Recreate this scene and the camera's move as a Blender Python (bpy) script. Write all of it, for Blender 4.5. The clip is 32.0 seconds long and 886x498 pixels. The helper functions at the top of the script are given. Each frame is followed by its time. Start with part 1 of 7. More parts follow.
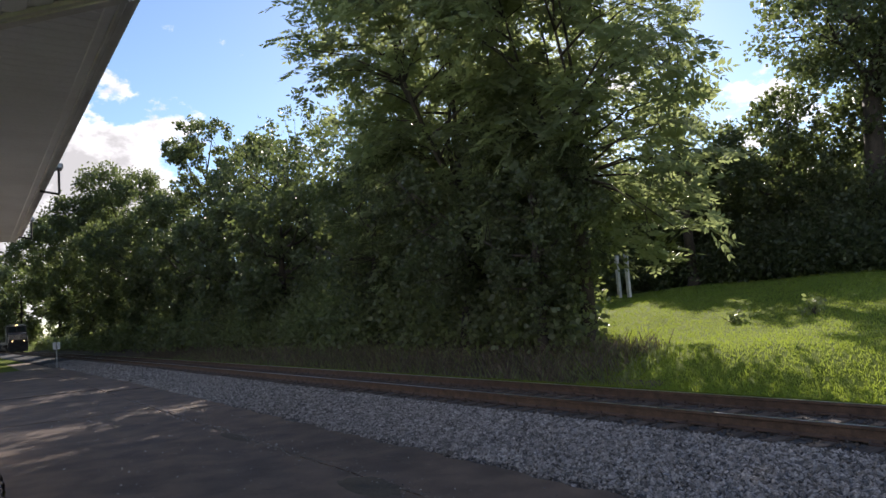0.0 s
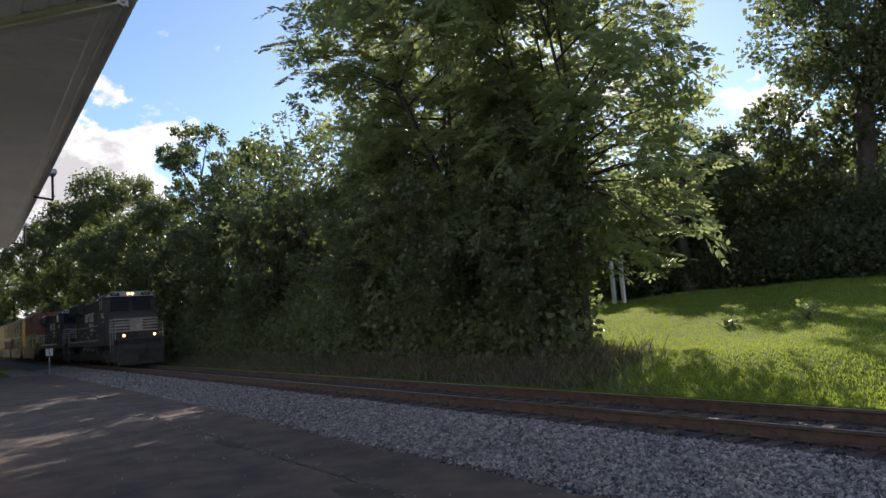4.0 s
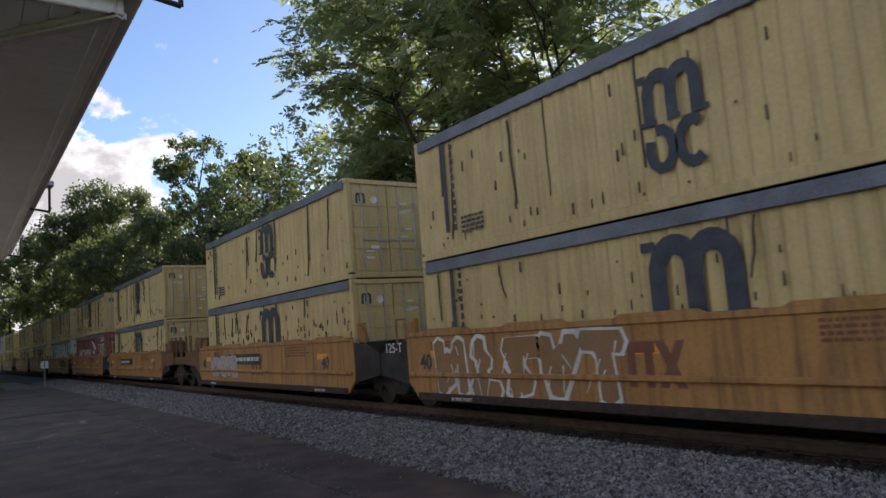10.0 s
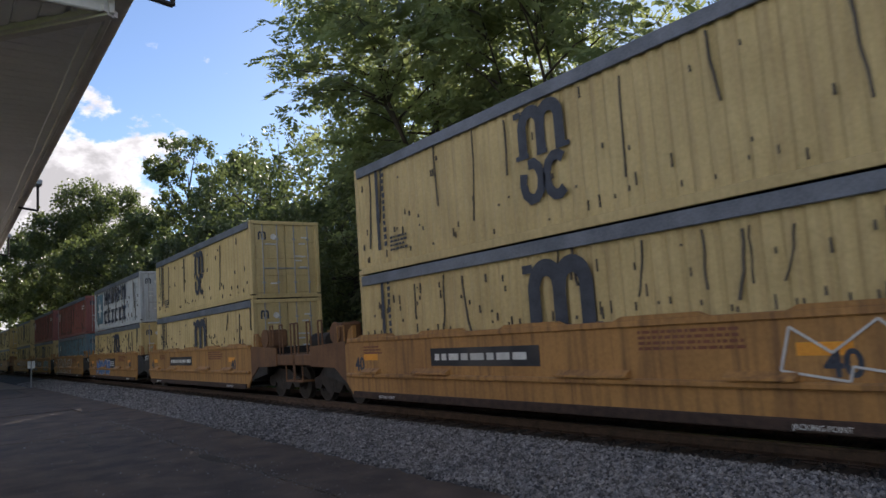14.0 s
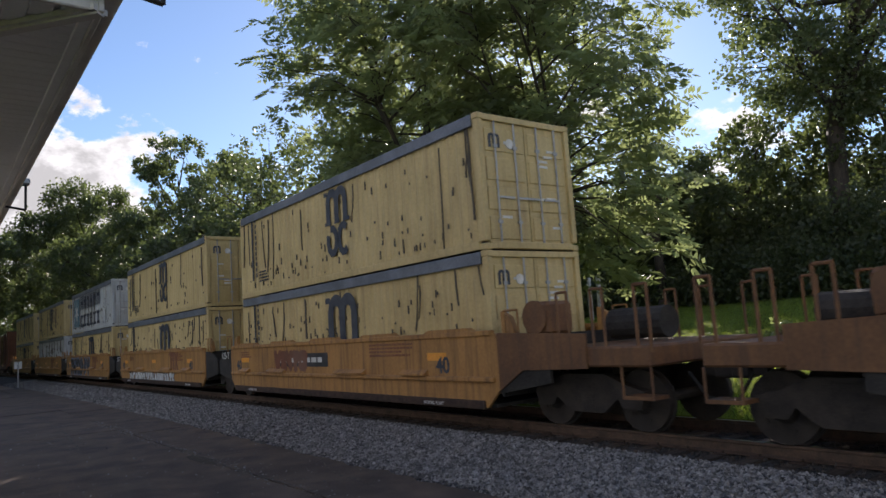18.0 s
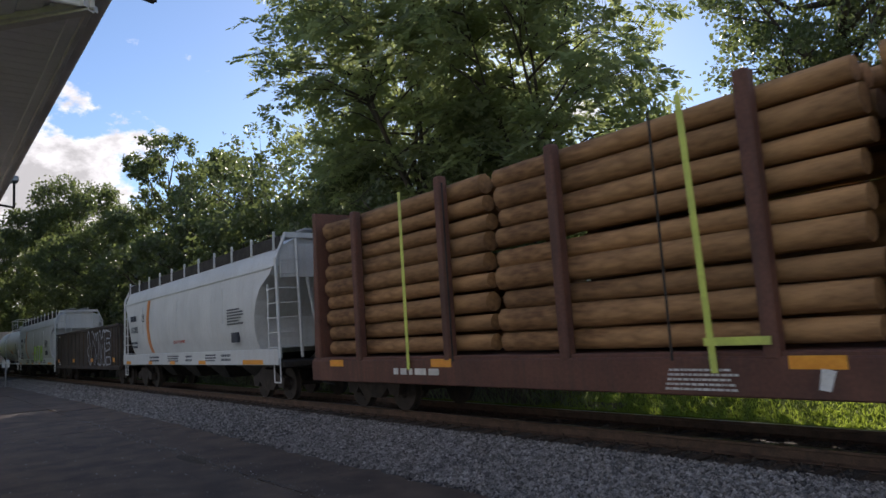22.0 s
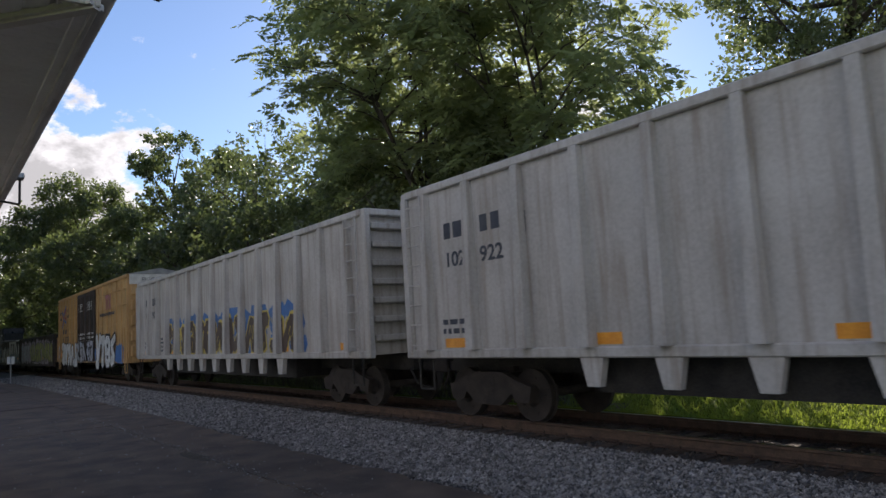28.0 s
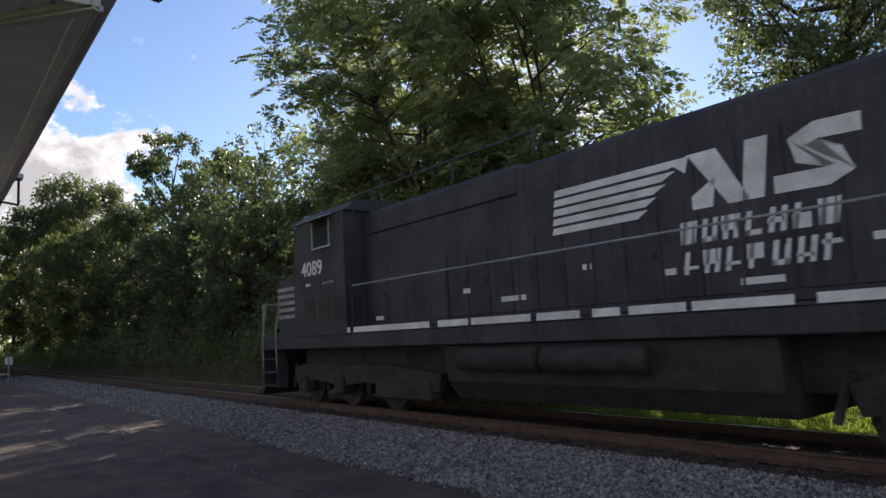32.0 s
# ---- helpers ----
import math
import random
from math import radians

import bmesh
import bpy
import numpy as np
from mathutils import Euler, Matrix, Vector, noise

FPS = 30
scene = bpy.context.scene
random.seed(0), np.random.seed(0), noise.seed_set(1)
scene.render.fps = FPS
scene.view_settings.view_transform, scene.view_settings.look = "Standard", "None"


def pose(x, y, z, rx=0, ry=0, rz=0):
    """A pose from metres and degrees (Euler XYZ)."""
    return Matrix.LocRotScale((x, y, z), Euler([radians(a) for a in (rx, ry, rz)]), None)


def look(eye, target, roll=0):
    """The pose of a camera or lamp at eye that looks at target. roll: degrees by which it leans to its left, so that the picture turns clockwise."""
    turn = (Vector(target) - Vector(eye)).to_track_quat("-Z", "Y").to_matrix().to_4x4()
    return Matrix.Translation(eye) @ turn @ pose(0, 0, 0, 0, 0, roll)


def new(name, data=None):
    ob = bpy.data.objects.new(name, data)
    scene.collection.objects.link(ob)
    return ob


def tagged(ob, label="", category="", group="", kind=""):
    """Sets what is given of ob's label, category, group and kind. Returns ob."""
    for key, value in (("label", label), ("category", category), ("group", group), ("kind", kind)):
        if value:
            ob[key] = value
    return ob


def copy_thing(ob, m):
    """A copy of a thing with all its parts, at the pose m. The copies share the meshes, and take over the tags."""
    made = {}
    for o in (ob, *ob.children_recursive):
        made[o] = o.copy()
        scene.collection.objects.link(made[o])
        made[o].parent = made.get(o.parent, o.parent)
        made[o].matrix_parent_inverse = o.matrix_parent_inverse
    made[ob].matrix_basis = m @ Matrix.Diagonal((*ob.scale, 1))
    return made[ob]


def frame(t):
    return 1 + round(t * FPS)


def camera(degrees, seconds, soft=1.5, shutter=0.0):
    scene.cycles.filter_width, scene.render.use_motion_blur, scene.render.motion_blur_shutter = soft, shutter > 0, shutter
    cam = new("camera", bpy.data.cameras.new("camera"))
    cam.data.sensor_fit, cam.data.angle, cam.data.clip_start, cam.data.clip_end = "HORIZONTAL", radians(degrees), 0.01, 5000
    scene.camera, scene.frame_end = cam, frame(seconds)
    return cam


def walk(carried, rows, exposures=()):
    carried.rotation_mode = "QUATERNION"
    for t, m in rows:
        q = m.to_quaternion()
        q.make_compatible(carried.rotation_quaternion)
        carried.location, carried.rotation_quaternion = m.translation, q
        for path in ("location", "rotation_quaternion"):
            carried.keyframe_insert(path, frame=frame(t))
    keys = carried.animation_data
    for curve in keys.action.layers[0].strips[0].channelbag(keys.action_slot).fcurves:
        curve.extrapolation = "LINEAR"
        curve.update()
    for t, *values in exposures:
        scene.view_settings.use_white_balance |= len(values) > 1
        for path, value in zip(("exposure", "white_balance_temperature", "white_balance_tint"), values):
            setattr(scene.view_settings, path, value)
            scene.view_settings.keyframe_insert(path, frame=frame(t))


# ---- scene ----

# The track runs along x (the train comes from -x), rail tops at z = 0. The camera stands on the depot platform.
EYE = Vector((0.0, 0.0, 1.683))
TRACK_Y = 9.376


def aim(yaw, pitch, roll):
    """Camera pose: yaw from the -x direction towards +y, pitch upwards, roll, in degrees."""
    a, b = radians(yaw), radians(pitch)
    ahead = Vector((-math.cos(a) * math.cos(b), math.sin(a) * math.cos(b), math.sin(b)))
    return look(EYE, EYE + ahead, roll)


cam = camera(65.05, 32.0, soft=1.5, shutter=0.05)
walk(cam, [(t, aim(yaw, pitch, roll)) for t, yaw, pitch, roll in (
    (0.0, 34.61, 5.12, -4.21), (0.5, 34.76, 5.19, -4.21), (1.0, 34.92, 5.26, -4.24), (1.5, 34.99, 5.29, -4.25), (2.0, 35.02, 5.33, -4.25),
    (2.5, 35.03, 5.39, -4.24), (3.0, 35.20, 5.41, -4.26), (3.5, 35.11, 5.47, -4.25), (5.5, 35.15, 5.79, -4.28), (6.0, 35.22, 5.84, -4.22),
    (6.5, 35.20, 5.93, -4.17), (7.0, 35.22, 6.03, -4.19), (7.5, 35.07, 6.15, -4.29), (8.0, 35.15, 6.24, -4.25), (8.5, 35.16, 6.30, -4.28),
    (9.0, 35.26, 6.36, -4.29), (9.5, 35.42, 6.41, -4.34), (10.0, 35.37, 6.52, -4.33), (10.5, 35.32, 6.58, -4.35), (11.0, 35.46, 6.65, -4.27),
    (11.5, 35.58, 6.64, -4.12), (12.0, 35.70, 6.69, -4.01), (12.5, 35.70, 6.72, -3.93), (13.0, 35.77, 6.67, -3.92), (13.5, 35.93, 6.65, -3.92),
    (14.0, 36.14, 6.65, -3.96), (14.5, 36.28, 6.66, -4.01), (16.5, 36.65, 6.67, -3.87), (17.0, 36.72, 6.67, -3.89), (17.5, 36.76, 6.68, -3.79),
    (18.0, 36.91, 6.69, -3.83), (18.5, 37.09, 6.68, -3.80), (19.0, 37.25, 6.65, -3.84), (19.5, 37.40, 6.64, -3.83), (20.0, 37.56, 6.60, -3.78),
    (20.5, 37.75, 6.60, -3.77), (21.0, 37.80, 6.58, -3.80), (21.5, 37.57, 6.63, -3.69), (22.0, 37.62, 6.62, -3.66), (22.5, 37.64, 6.58, -3.60),
    (23.0, 37.72, 6.55, -3.60), (23.5, 37.65, 6.54, -3.55), (24.0, 37.49, 6.54, -3.50), (24.5, 37.49, 6.53, -3.51), (25.0, 37.59, 6.46, -3.50),
    (25.5, 37.75, 6.47, -3.49), (27.5, 37.28, 6.65, -3.29), (28.0, 37.29, 6.56, -3.34), (28.5, 37.23, 6.55, -3.32), (29.0, 37.16, 6.56, -3.23),
    (29.5, 37.28, 6.56, -3.17), (30.0, 37.42, 6.56, -3.15), (30.5, 37.44, 6.60, -3.20), (31.0, 37.44, 6.59, -3.29), (31.5, 37.52, 6.65, -3.30),
    (32.0, 37.39, 6.71, -3.16),
)], exposures=[(0.0, 0.62, 6500, 17), (3.5, 0.6, 6500, 17), (6.0, 0.52, 6500, 17), (12.0, 0.45, 6500, 17), (32.0, 0.38, 6500, 17)])

# ---- sky and sun: late afternoon, the sun low behind the trees across the track ----
SUN = Vector((-0.663, 0.623, 0.415)).normalized()
world = bpy.data.worlds.new("world")
scene.world = world
world.use_nodes = True
wn, wl = world.node_tree.nodes, world.node_tree.links
wn.clear()
sky = wn.new("ShaderNodeTexSky")
sky.sky_type, sky.sun_disc = "NISHITA", False
sky.sun_elevation = math.asin(SUN.z)
sky.sun_rotation = math.atan2(SUN.x, SUN.y)
sky.air_density, sky.dust_density, sky.ozone_density = 0.95, 0.15, 3.5
back = wn.new("ShaderNodeBackground")
back.inputs["Strength"].default_value = 0.12
wout = wn.new("ShaderNodeOutputWorld")
# fair-weather clouds: small puffs low all round, one large cumulus bank low beyond the depot, wide unseen banks added
# as fill light
wcoord = wn.new("ShaderNodeTexCoord")
wmap = wn.new("ShaderNodeMapping")
wmap.inputs["Scale"].default_value = (1.0, 1.0, 1.7)
wl.new(wcoord.outputs["Generated"], wmap.inputs["Vector"])
puff = wn.new("ShaderNodeTexNoise")
puff.inputs["Scale"].default_value, puff.inputs["Detail"].default_value = 10.5, 10.0
puff.inputs["Roughness"].default_value = 0.6
wl.new(wmap.outputs["Vector"], puff.inputs["Vector"])


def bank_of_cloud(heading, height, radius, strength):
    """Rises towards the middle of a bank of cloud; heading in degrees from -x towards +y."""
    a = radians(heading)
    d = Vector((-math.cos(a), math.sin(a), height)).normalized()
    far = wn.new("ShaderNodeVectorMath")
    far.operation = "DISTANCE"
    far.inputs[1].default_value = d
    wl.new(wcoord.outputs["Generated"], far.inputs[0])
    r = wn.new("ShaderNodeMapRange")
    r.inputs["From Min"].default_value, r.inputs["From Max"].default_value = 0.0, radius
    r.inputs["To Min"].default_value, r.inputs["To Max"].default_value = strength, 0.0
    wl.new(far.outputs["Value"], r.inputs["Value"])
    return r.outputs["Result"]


def plus(a, b):
    m = wn.new("ShaderNodeMath")
    m.operation = "ADD"
    wl.new(a, m.inputs[0])
    wl.new(b, m.inputs[1])
    return m.outputs["Value"]


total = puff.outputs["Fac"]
# the last three banks lie out of view, added to brighten shaded sides
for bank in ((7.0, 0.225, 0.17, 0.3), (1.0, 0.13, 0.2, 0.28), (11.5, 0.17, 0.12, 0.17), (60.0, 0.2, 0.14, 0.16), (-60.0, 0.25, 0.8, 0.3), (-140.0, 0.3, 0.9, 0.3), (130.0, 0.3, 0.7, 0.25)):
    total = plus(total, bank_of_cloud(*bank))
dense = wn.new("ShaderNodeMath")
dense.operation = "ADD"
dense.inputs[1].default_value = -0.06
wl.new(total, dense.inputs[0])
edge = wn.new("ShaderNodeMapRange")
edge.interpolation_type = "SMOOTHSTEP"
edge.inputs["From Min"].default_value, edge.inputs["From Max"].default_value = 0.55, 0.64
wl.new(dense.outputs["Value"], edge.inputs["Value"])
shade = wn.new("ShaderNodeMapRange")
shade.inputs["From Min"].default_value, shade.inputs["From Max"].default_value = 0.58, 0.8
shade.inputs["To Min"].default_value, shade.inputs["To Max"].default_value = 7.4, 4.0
curl = wn.new("ShaderNodeTexNoise")
curl.inputs["Scale"].default_value, curl.inputs["Detail"].default_value, curl.inputs["Roughness"].default_value = 26.0, 8.0, 0.62
wl.new(wmap.outputs["Vector"], curl.inputs["Vector"])
lump = wn.new("ShaderNodeMapRange")
lump.inputs["From Min"].default_value, lump.inputs["From Max"].default_value = 0.3, 0.7
lump.inputs["To Min"].default_value, lump.inputs["To Max"].default_value = -0.11, 0.13
wl.new(curl.outputs["Fac"], lump.inputs["Value"])
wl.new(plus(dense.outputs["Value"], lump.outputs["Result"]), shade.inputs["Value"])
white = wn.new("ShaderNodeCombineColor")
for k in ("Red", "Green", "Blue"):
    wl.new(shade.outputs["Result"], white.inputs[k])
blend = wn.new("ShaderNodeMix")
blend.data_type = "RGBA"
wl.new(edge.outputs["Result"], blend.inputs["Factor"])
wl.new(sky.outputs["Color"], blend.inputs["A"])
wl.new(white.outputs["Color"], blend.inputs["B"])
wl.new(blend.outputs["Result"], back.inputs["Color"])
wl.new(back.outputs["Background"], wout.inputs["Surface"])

sun = new("sun", bpy.data.lights.new("sun", "SUN"))
sun.data.energy, sun.data.angle, sun.data.color = 5.0, radians(0.53), (1.0, 0.93, 0.82)
sun.matrix_world = look(SUN * 60, (0, 0, 0))


# ---- materials ----
def surface(name, dark, light, rough=0.7, metal=0.0, grain=6.0, fine=60.0, bump=0.15, streak=0.0, dirt=None, dirt_amount=0.0, island=0.0,
            spec=0.5, depth=0.02, stretch=(1, 1, 1), jitter=0.0):
    """A worn surface: two colours over a coarse and a fine noise, optional vertical streaks and dirt, fine relief."""
    m = bpy.data.materials.new(name)
    m.use_nodes = True
    n, l = m.node_tree.nodes, m.node_tree.links
    b = n["Principled BSDF"]
    b.inputs["Roughness"].default_value, b.inputs["Metallic"].default_value = rough, metal
    b.inputs["Specular IOR Level"].default_value = spec
    co = n.new("ShaderNodeTexCoord")
    mp = n.new("ShaderNodeMapping")
    mp.inputs["Scale"].default_value = stretch
    l.new(co.outputs["Object"], mp.inputs["Vector"])
    big = n.new("ShaderNodeTexNoise")
    big.inputs["Scale"].default_value, big.inputs["Detail"].default_value = grain, 6.0
    small = n.new("ShaderNodeTexNoise")
    small.inputs["Scale"].default_value, small.inputs["Detail"].default_value = fine, 3.0
    for t in (big, small):
        l.new(mp.outputs["Vector"], t.inputs["Vector"])
    both = n.new("ShaderNodeMix")
    both.inputs["Factor"].default_value = 0.4
    l.new(big.outputs["Fac"], both.inputs["A"])
    l.new(small.outputs["Fac"], both.inputs["B"])
    ramp = n.new("ShaderNodeValToRGB")
    ramp.color_ramp.elements[0].position, ramp.color_ramp.elements[1].position = 0.36, 0.64
    ramp.color_ramp.elements[0].color, ramp.color_ramp.elements[1].color = (*dark, 1), (*light, 1)
    l.new(both.outputs["Result"], ramp.inputs["Fac"])
    colour = ramp.outputs["Color"]
    if dirt_amount:
        st = n.new("ShaderNodeMapping")
        st.inputs["Scale"].default_value = (5.0, 5.0, 0.35) if streak else (0.6, 0.6, 0.6)
        l.new(co.outputs["Object"], st.inputs["Vector"])
        run = n.new("ShaderNodeTexNoise")
        run.inputs["Scale"].default_value, run.inputs["Detail"].default_value = 1.6, 7.0
        l.new(st.outputs["Vector"], run.inputs["Vector"])
        cut = n.new("ShaderNodeMapRange")
        cut.inputs["From Min"].default_value, cut.inputs["From Max"].default_value = 0.47, 0.72
        cut.inputs["To Max"].default_value = dirt_amount
        l.new(run.outputs["Fac"], cut.inputs["Value"])
        mx = n.new("ShaderNodeMix")
        mx.data_type = "RGBA"
        mx.inputs["B"].default_value = (*(dirt or (0.08, 0.05, 0.03)), 1)
        l.new(cut.outputs["Result"], mx.inputs["Factor"])
        l.new(colour, mx.inputs["A"])
        colour = mx.outputs["Result"]
    if island or jitter:
        src = n.new("ShaderNodeNewGeometry").outputs["Random Per Island"] if island else n.new("ShaderNodeObjectInfo").outputs["Random"]
        hv = n.new("ShaderNodeHueSaturation")
        mr = n.new("ShaderNodeMapRange")
        w = island or jitter
        mr.inputs["To Min"].default_value, mr.inputs["To Max"].default_value = 1 - w, 1 + w
        l.new(src, mr.inputs["Value"])
        l.new(mr.outputs["Result"], hv.inputs["Value"])
        l.new(colour, hv.inputs["Color"])
        colour = hv.outputs["Color"]
    l.new(colour, b.inputs["Base Color"])
    bp = n.new("ShaderNodeBump")
    bp.inputs["Strength"].default_value, bp.inputs["Distance"].default_value = bump, depth
    l.new(both.outputs["Result"], bp.inputs["Height"])
    l.new(bp.outputs["Normal"], b.inputs["Normal"])
    return m


def leafy(name, dark, light, through_colour, share=0.45):
    m = bpy.data.materials.new(name)
    m.use_nodes = True
    n, l = m.node_tree.nodes, m.node_tree.links
    b, out = n["Principled BSDF"], n["Material Output"]
    b.inputs["Roughness"].default_value = 0.45
    b.inputs["Specular IOR Level"].default_value = 0.5
    geo = n.new("ShaderNodeNewGeometry")
    ramp = n.new("ShaderNodeValToRGB")
    ramp.color_ramp.elements[0].color, ramp.color_ramp.elements[1].color = (*dark, 1), (*light, 1)
    l.new(geo.outputs["Random Per Island"], ramp.inputs["Fac"])
    l.new(ramp.outputs["Color"], b.inputs["Base Color"])
    tr = n.new("ShaderNodeBsdfTranslucent")
    tr.inputs["Color"].default_value = (*through_colour, 1)
    mx = n.new("ShaderNodeMixShader")
    mx.inputs["Fac"].default_value = share
    l.new(b.outputs["BSDF"], mx.inputs[1])
    l.new(tr.outputs["BSDF"], mx.inputs[2])
    l.new(mx.outputs["Shader"], out.inputs["Surface"])
    return m


def glowing(name, colour, strength):
    m = bpy.data.materials.new(name)
    m.use_nodes = True
    b = m.node_tree.nodes["Principled BSDF"]
    b.inputs["Base Color"].default_value = (*colour, 1)
    b.inputs["Emission Color"].default_value = (*colour, 1)
    b.inputs["Emission Strength"].default_value = strength
    return m


LEAF = leafy("walnut_leaf", (0.07, 0.09, 0.05), (0.14, 0.165, 0.095), (0.42, 0.49, 0.19), 0.5)
LEAF_FAR = leafy("broad_leaf", (0.04, 0.055, 0.03), (0.1, 0.12, 0.065), (0.24, 0.3, 0.09), 0.36)
LEAF_LOW = leafy("undergrowth_leaf", (0.06, 0.072, 0.04), (0.13, 0.15, 0.085), (0.34, 0.41, 0.13), 0.45)
GRASS = leafy("grass_blade", (0.085, 0.13, 0.02), (0.16, 0.22, 0.035), (0.4, 0.5, 0.06), 0.45)
DRY = leafy("dry_grass", (0.06, 0.048, 0.034), (0.16, 0.125, 0.08), (0.15, 0.12, 0.06), 0.2)
BARK = surface("bark", (0.03, 0.025, 0.02), (0.085, 0.068, 0.052), 0.9, grain=5, fine=40, bump=0.8, stretch=(1, 1, 0.25))
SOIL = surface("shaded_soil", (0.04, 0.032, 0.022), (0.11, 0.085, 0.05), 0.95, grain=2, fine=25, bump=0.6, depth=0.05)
LAWN = surface("lawn_turf", (0.09, 0.12, 0.018), (0.16, 0.2, 0.03), 0.95, grain=0.6, fine=18, bump=0.7, depth=0.06, spec=0.05)
CONCRETE = surface("old_concrete", (0.072, 0.047, 0.031), (0.17, 0.112, 0.072), 0.85, grain=1.7, fine=75, bump=0.6, dirt=(0.042, 0.03, 0.022), dirt_amount=0.7, jitter=0.08)
CRACKS = surface("crack_dirt", (0.03, 0.024, 0.018), (0.2, 0.155, 0.11), 0.95, grain=8, fine=60, bump=0.4)
STONE = surface("ballast_stone", (0.095, 0.088, 0.082), (0.31, 0.288, 0.268), 0.85, grain=8, fine=60, bump=0.3, island=0.65)
OILY = surface("oily_track_stone", (0.03, 0.024, 0.02), (0.1, 0.08, 0.066), 0.8, grain=8, fine=60, bump=0.3, island=0.5)
TAN = surface("packed_tan_dirt", (0.16, 0.115, 0.08), (0.3, 0.23, 0.165), 0.95, grain=1.5, fine=30, bump=0.5, depth=0.03)
BALLAST = surface("ballast_bed", (0.025, 0.024, 0.024), (0.1, 0.095, 0.092), 0.95, grain=14, fine=45, bump=1.0, depth=0.05)
TIE = surface("creosoted_tie", (0.035, 0.026, 0.02), (0.12, 0.085, 0.06), 0.9, grain=3, fine=30, bump=0.6, stretch=(1, 0.2, 1), jitter=0.3)
RUST = surface("rusty_steel", (0.035, 0.023, 0.018), (0.09, 0.055, 0.04), 0.85, 0.2, grain=8, fine=50, bump=0.25)
RAILRUST = surface("rail_side_rust", (0.055, 0.034, 0.023), (0.125, 0.076, 0.05), 0.85, 0.0, grain=6, fine=50, bump=0.2)
RAILHEAD = surface("polished_rail_head", (0.3, 0.29, 0.28), (0.5, 0.49, 0.47), 0.28, 1.0, grain=2, fine=30, bump=0.05)
SOFFIT = surface("painted_soffit_board", (0.76, 0.76, 0.75), (0.86, 0.86, 0.85), 0.6, grain=1.5, fine=30, bump=0.08, dirt=(0.35, 0.33, 0.3), dirt_amount=0.22)
GUTTER = surface("white_gutter_paint", (0.62, 0.6, 0.56), (0.76, 0.74, 0.7), 0.5, grain=3, fine=30, bump=0.05, dirt=(0.2, 0.17, 0.13), dirt_amount=0.5)
BLACK = surface("black_locomotive_paint", (0.018, 0.019, 0.022), (0.05, 0.051, 0.056), 0.62, spec=0.35, grain=1.2, fine=25, bump=0.06, streak=1, dirt=(0.09, 0.075, 0.06), dirt_amount=0.35)
GRIME = surface("black_underframe_grime", (0.012, 0.011, 0.01), (0.05, 0.044, 0.038), 0.85, grain=3, fine=30, bump=0.3)
TRUCKMETAL = surface("rusty_truck_casting", (0.015, 0.012, 0.01), (0.055, 0.042, 0.034), 0.8, grain=4, fine=40, bump=0.3)
WHITE = surface("white_lettering", (0.55, 0.54, 0.5), (0.8, 0.79, 0.75), 0.6, grain=4, fine=30, bump=0.03, dirt=(0.3, 0.28, 0.25), dirt_amount=0.5)
DULLWHITE = surface("grimy_white_stripe", (0.2, 0.19, 0.17), (0.36, 0.34, 0.31), 0.7, grain=4, fine=30, bump=0.03, dirt=(0.12, 0.1, 0.08), dirt_amount=0.6)
REFLECT = surface("orange_yellow_reflector", (0.72, 0.27, 0.025), (0.88, 0.38, 0.04), 0.4, grain=5, fine=40, bump=0.02)
YELLOW = surface("container_yellow", (0.48, 0.36, 0.155), (0.64, 0.495, 0.23), 0.55, grain=0.8, fine=18, bump=0.05, streak=1, dirt=(0.3, 0.19, 0.09), dirt_amount=0.38)
TTXY = surface("well_car_yellow", (0.32, 0.155, 0.045), (0.48, 0.245, 0.072), 0.6, grain=0.8, fine=18, bump=0.08, streak=1, dirt=(0.13, 0.065, 0.03), dirt_amount=0.8)
TTXR = surface("rusty_end_platform", (0.12, 0.055, 0.025), (0.22, 0.105, 0.042), 0.7, grain=1.5, fine=20, bump=0.12, streak=1, dirt=(0.09, 0.05, 0.03), dirt_amount=0.7)
REDBOX = surface("container_red", (0.23, 0.072, 0.06), (0.35, 0.125, 0.1), 0.55, grain=0.8, fine=18, bump=0.05, streak=1, dirt=(0.13, 0.06, 0.04), dirt_amount=0.5)
GREYBOX = surface("container_grey", (0.4, 0.43, 0.44), (0.58, 0.6, 0.6), 0.55, grain=0.8, fine=18, bump=0.05, streak=1, dirt=(0.25, 0.2, 0.15), dirt_amount=0.55)
BLUEBOX = surface("container_blue", (0.09, 0.16, 0.2), (0.14, 0.24, 0.28), 0.55, grain=0.8, fine=18, bump=0.05, streak=1, dirt=(0.14, 0.1, 0.08), dirt_amount=0.5)
TOPRAIL = surface("weathered_steel_rail", (0.1, 0.115, 0.14), (0.19, 0.21, 0.25), 0.5, 0.2, grain=2, fine=30, bump=0.05)
HOPPER = surface("hopper_light_grey", (0.5, 0.52, 0.52), (0.66, 0.67, 0.66), 0.5, grain=0.6, fine=20, bump=0.03, streak=1, dirt=(0.4, 0.36, 0.3), dirt_amount=0.22)
COALHOP = surface("aggregate_car_grey", (0.4, 0.38, 0.35), (0.55, 0.53, 0.5), 0.65, grain=0.8, fine=20, bump=0.06, streak=1, dirt=(0.25, 0.19, 0.14), dirt_amount=0.55)
TANKW = surface("tank_white", (0.66, 0.65, 0.63), (0.78, 0.77, 0.75), 0.4, grain=0.6, fine=20, bump=0.02, streak=1, dirt=(0.42, 0.36, 0.3), dirt_amount=0.22)
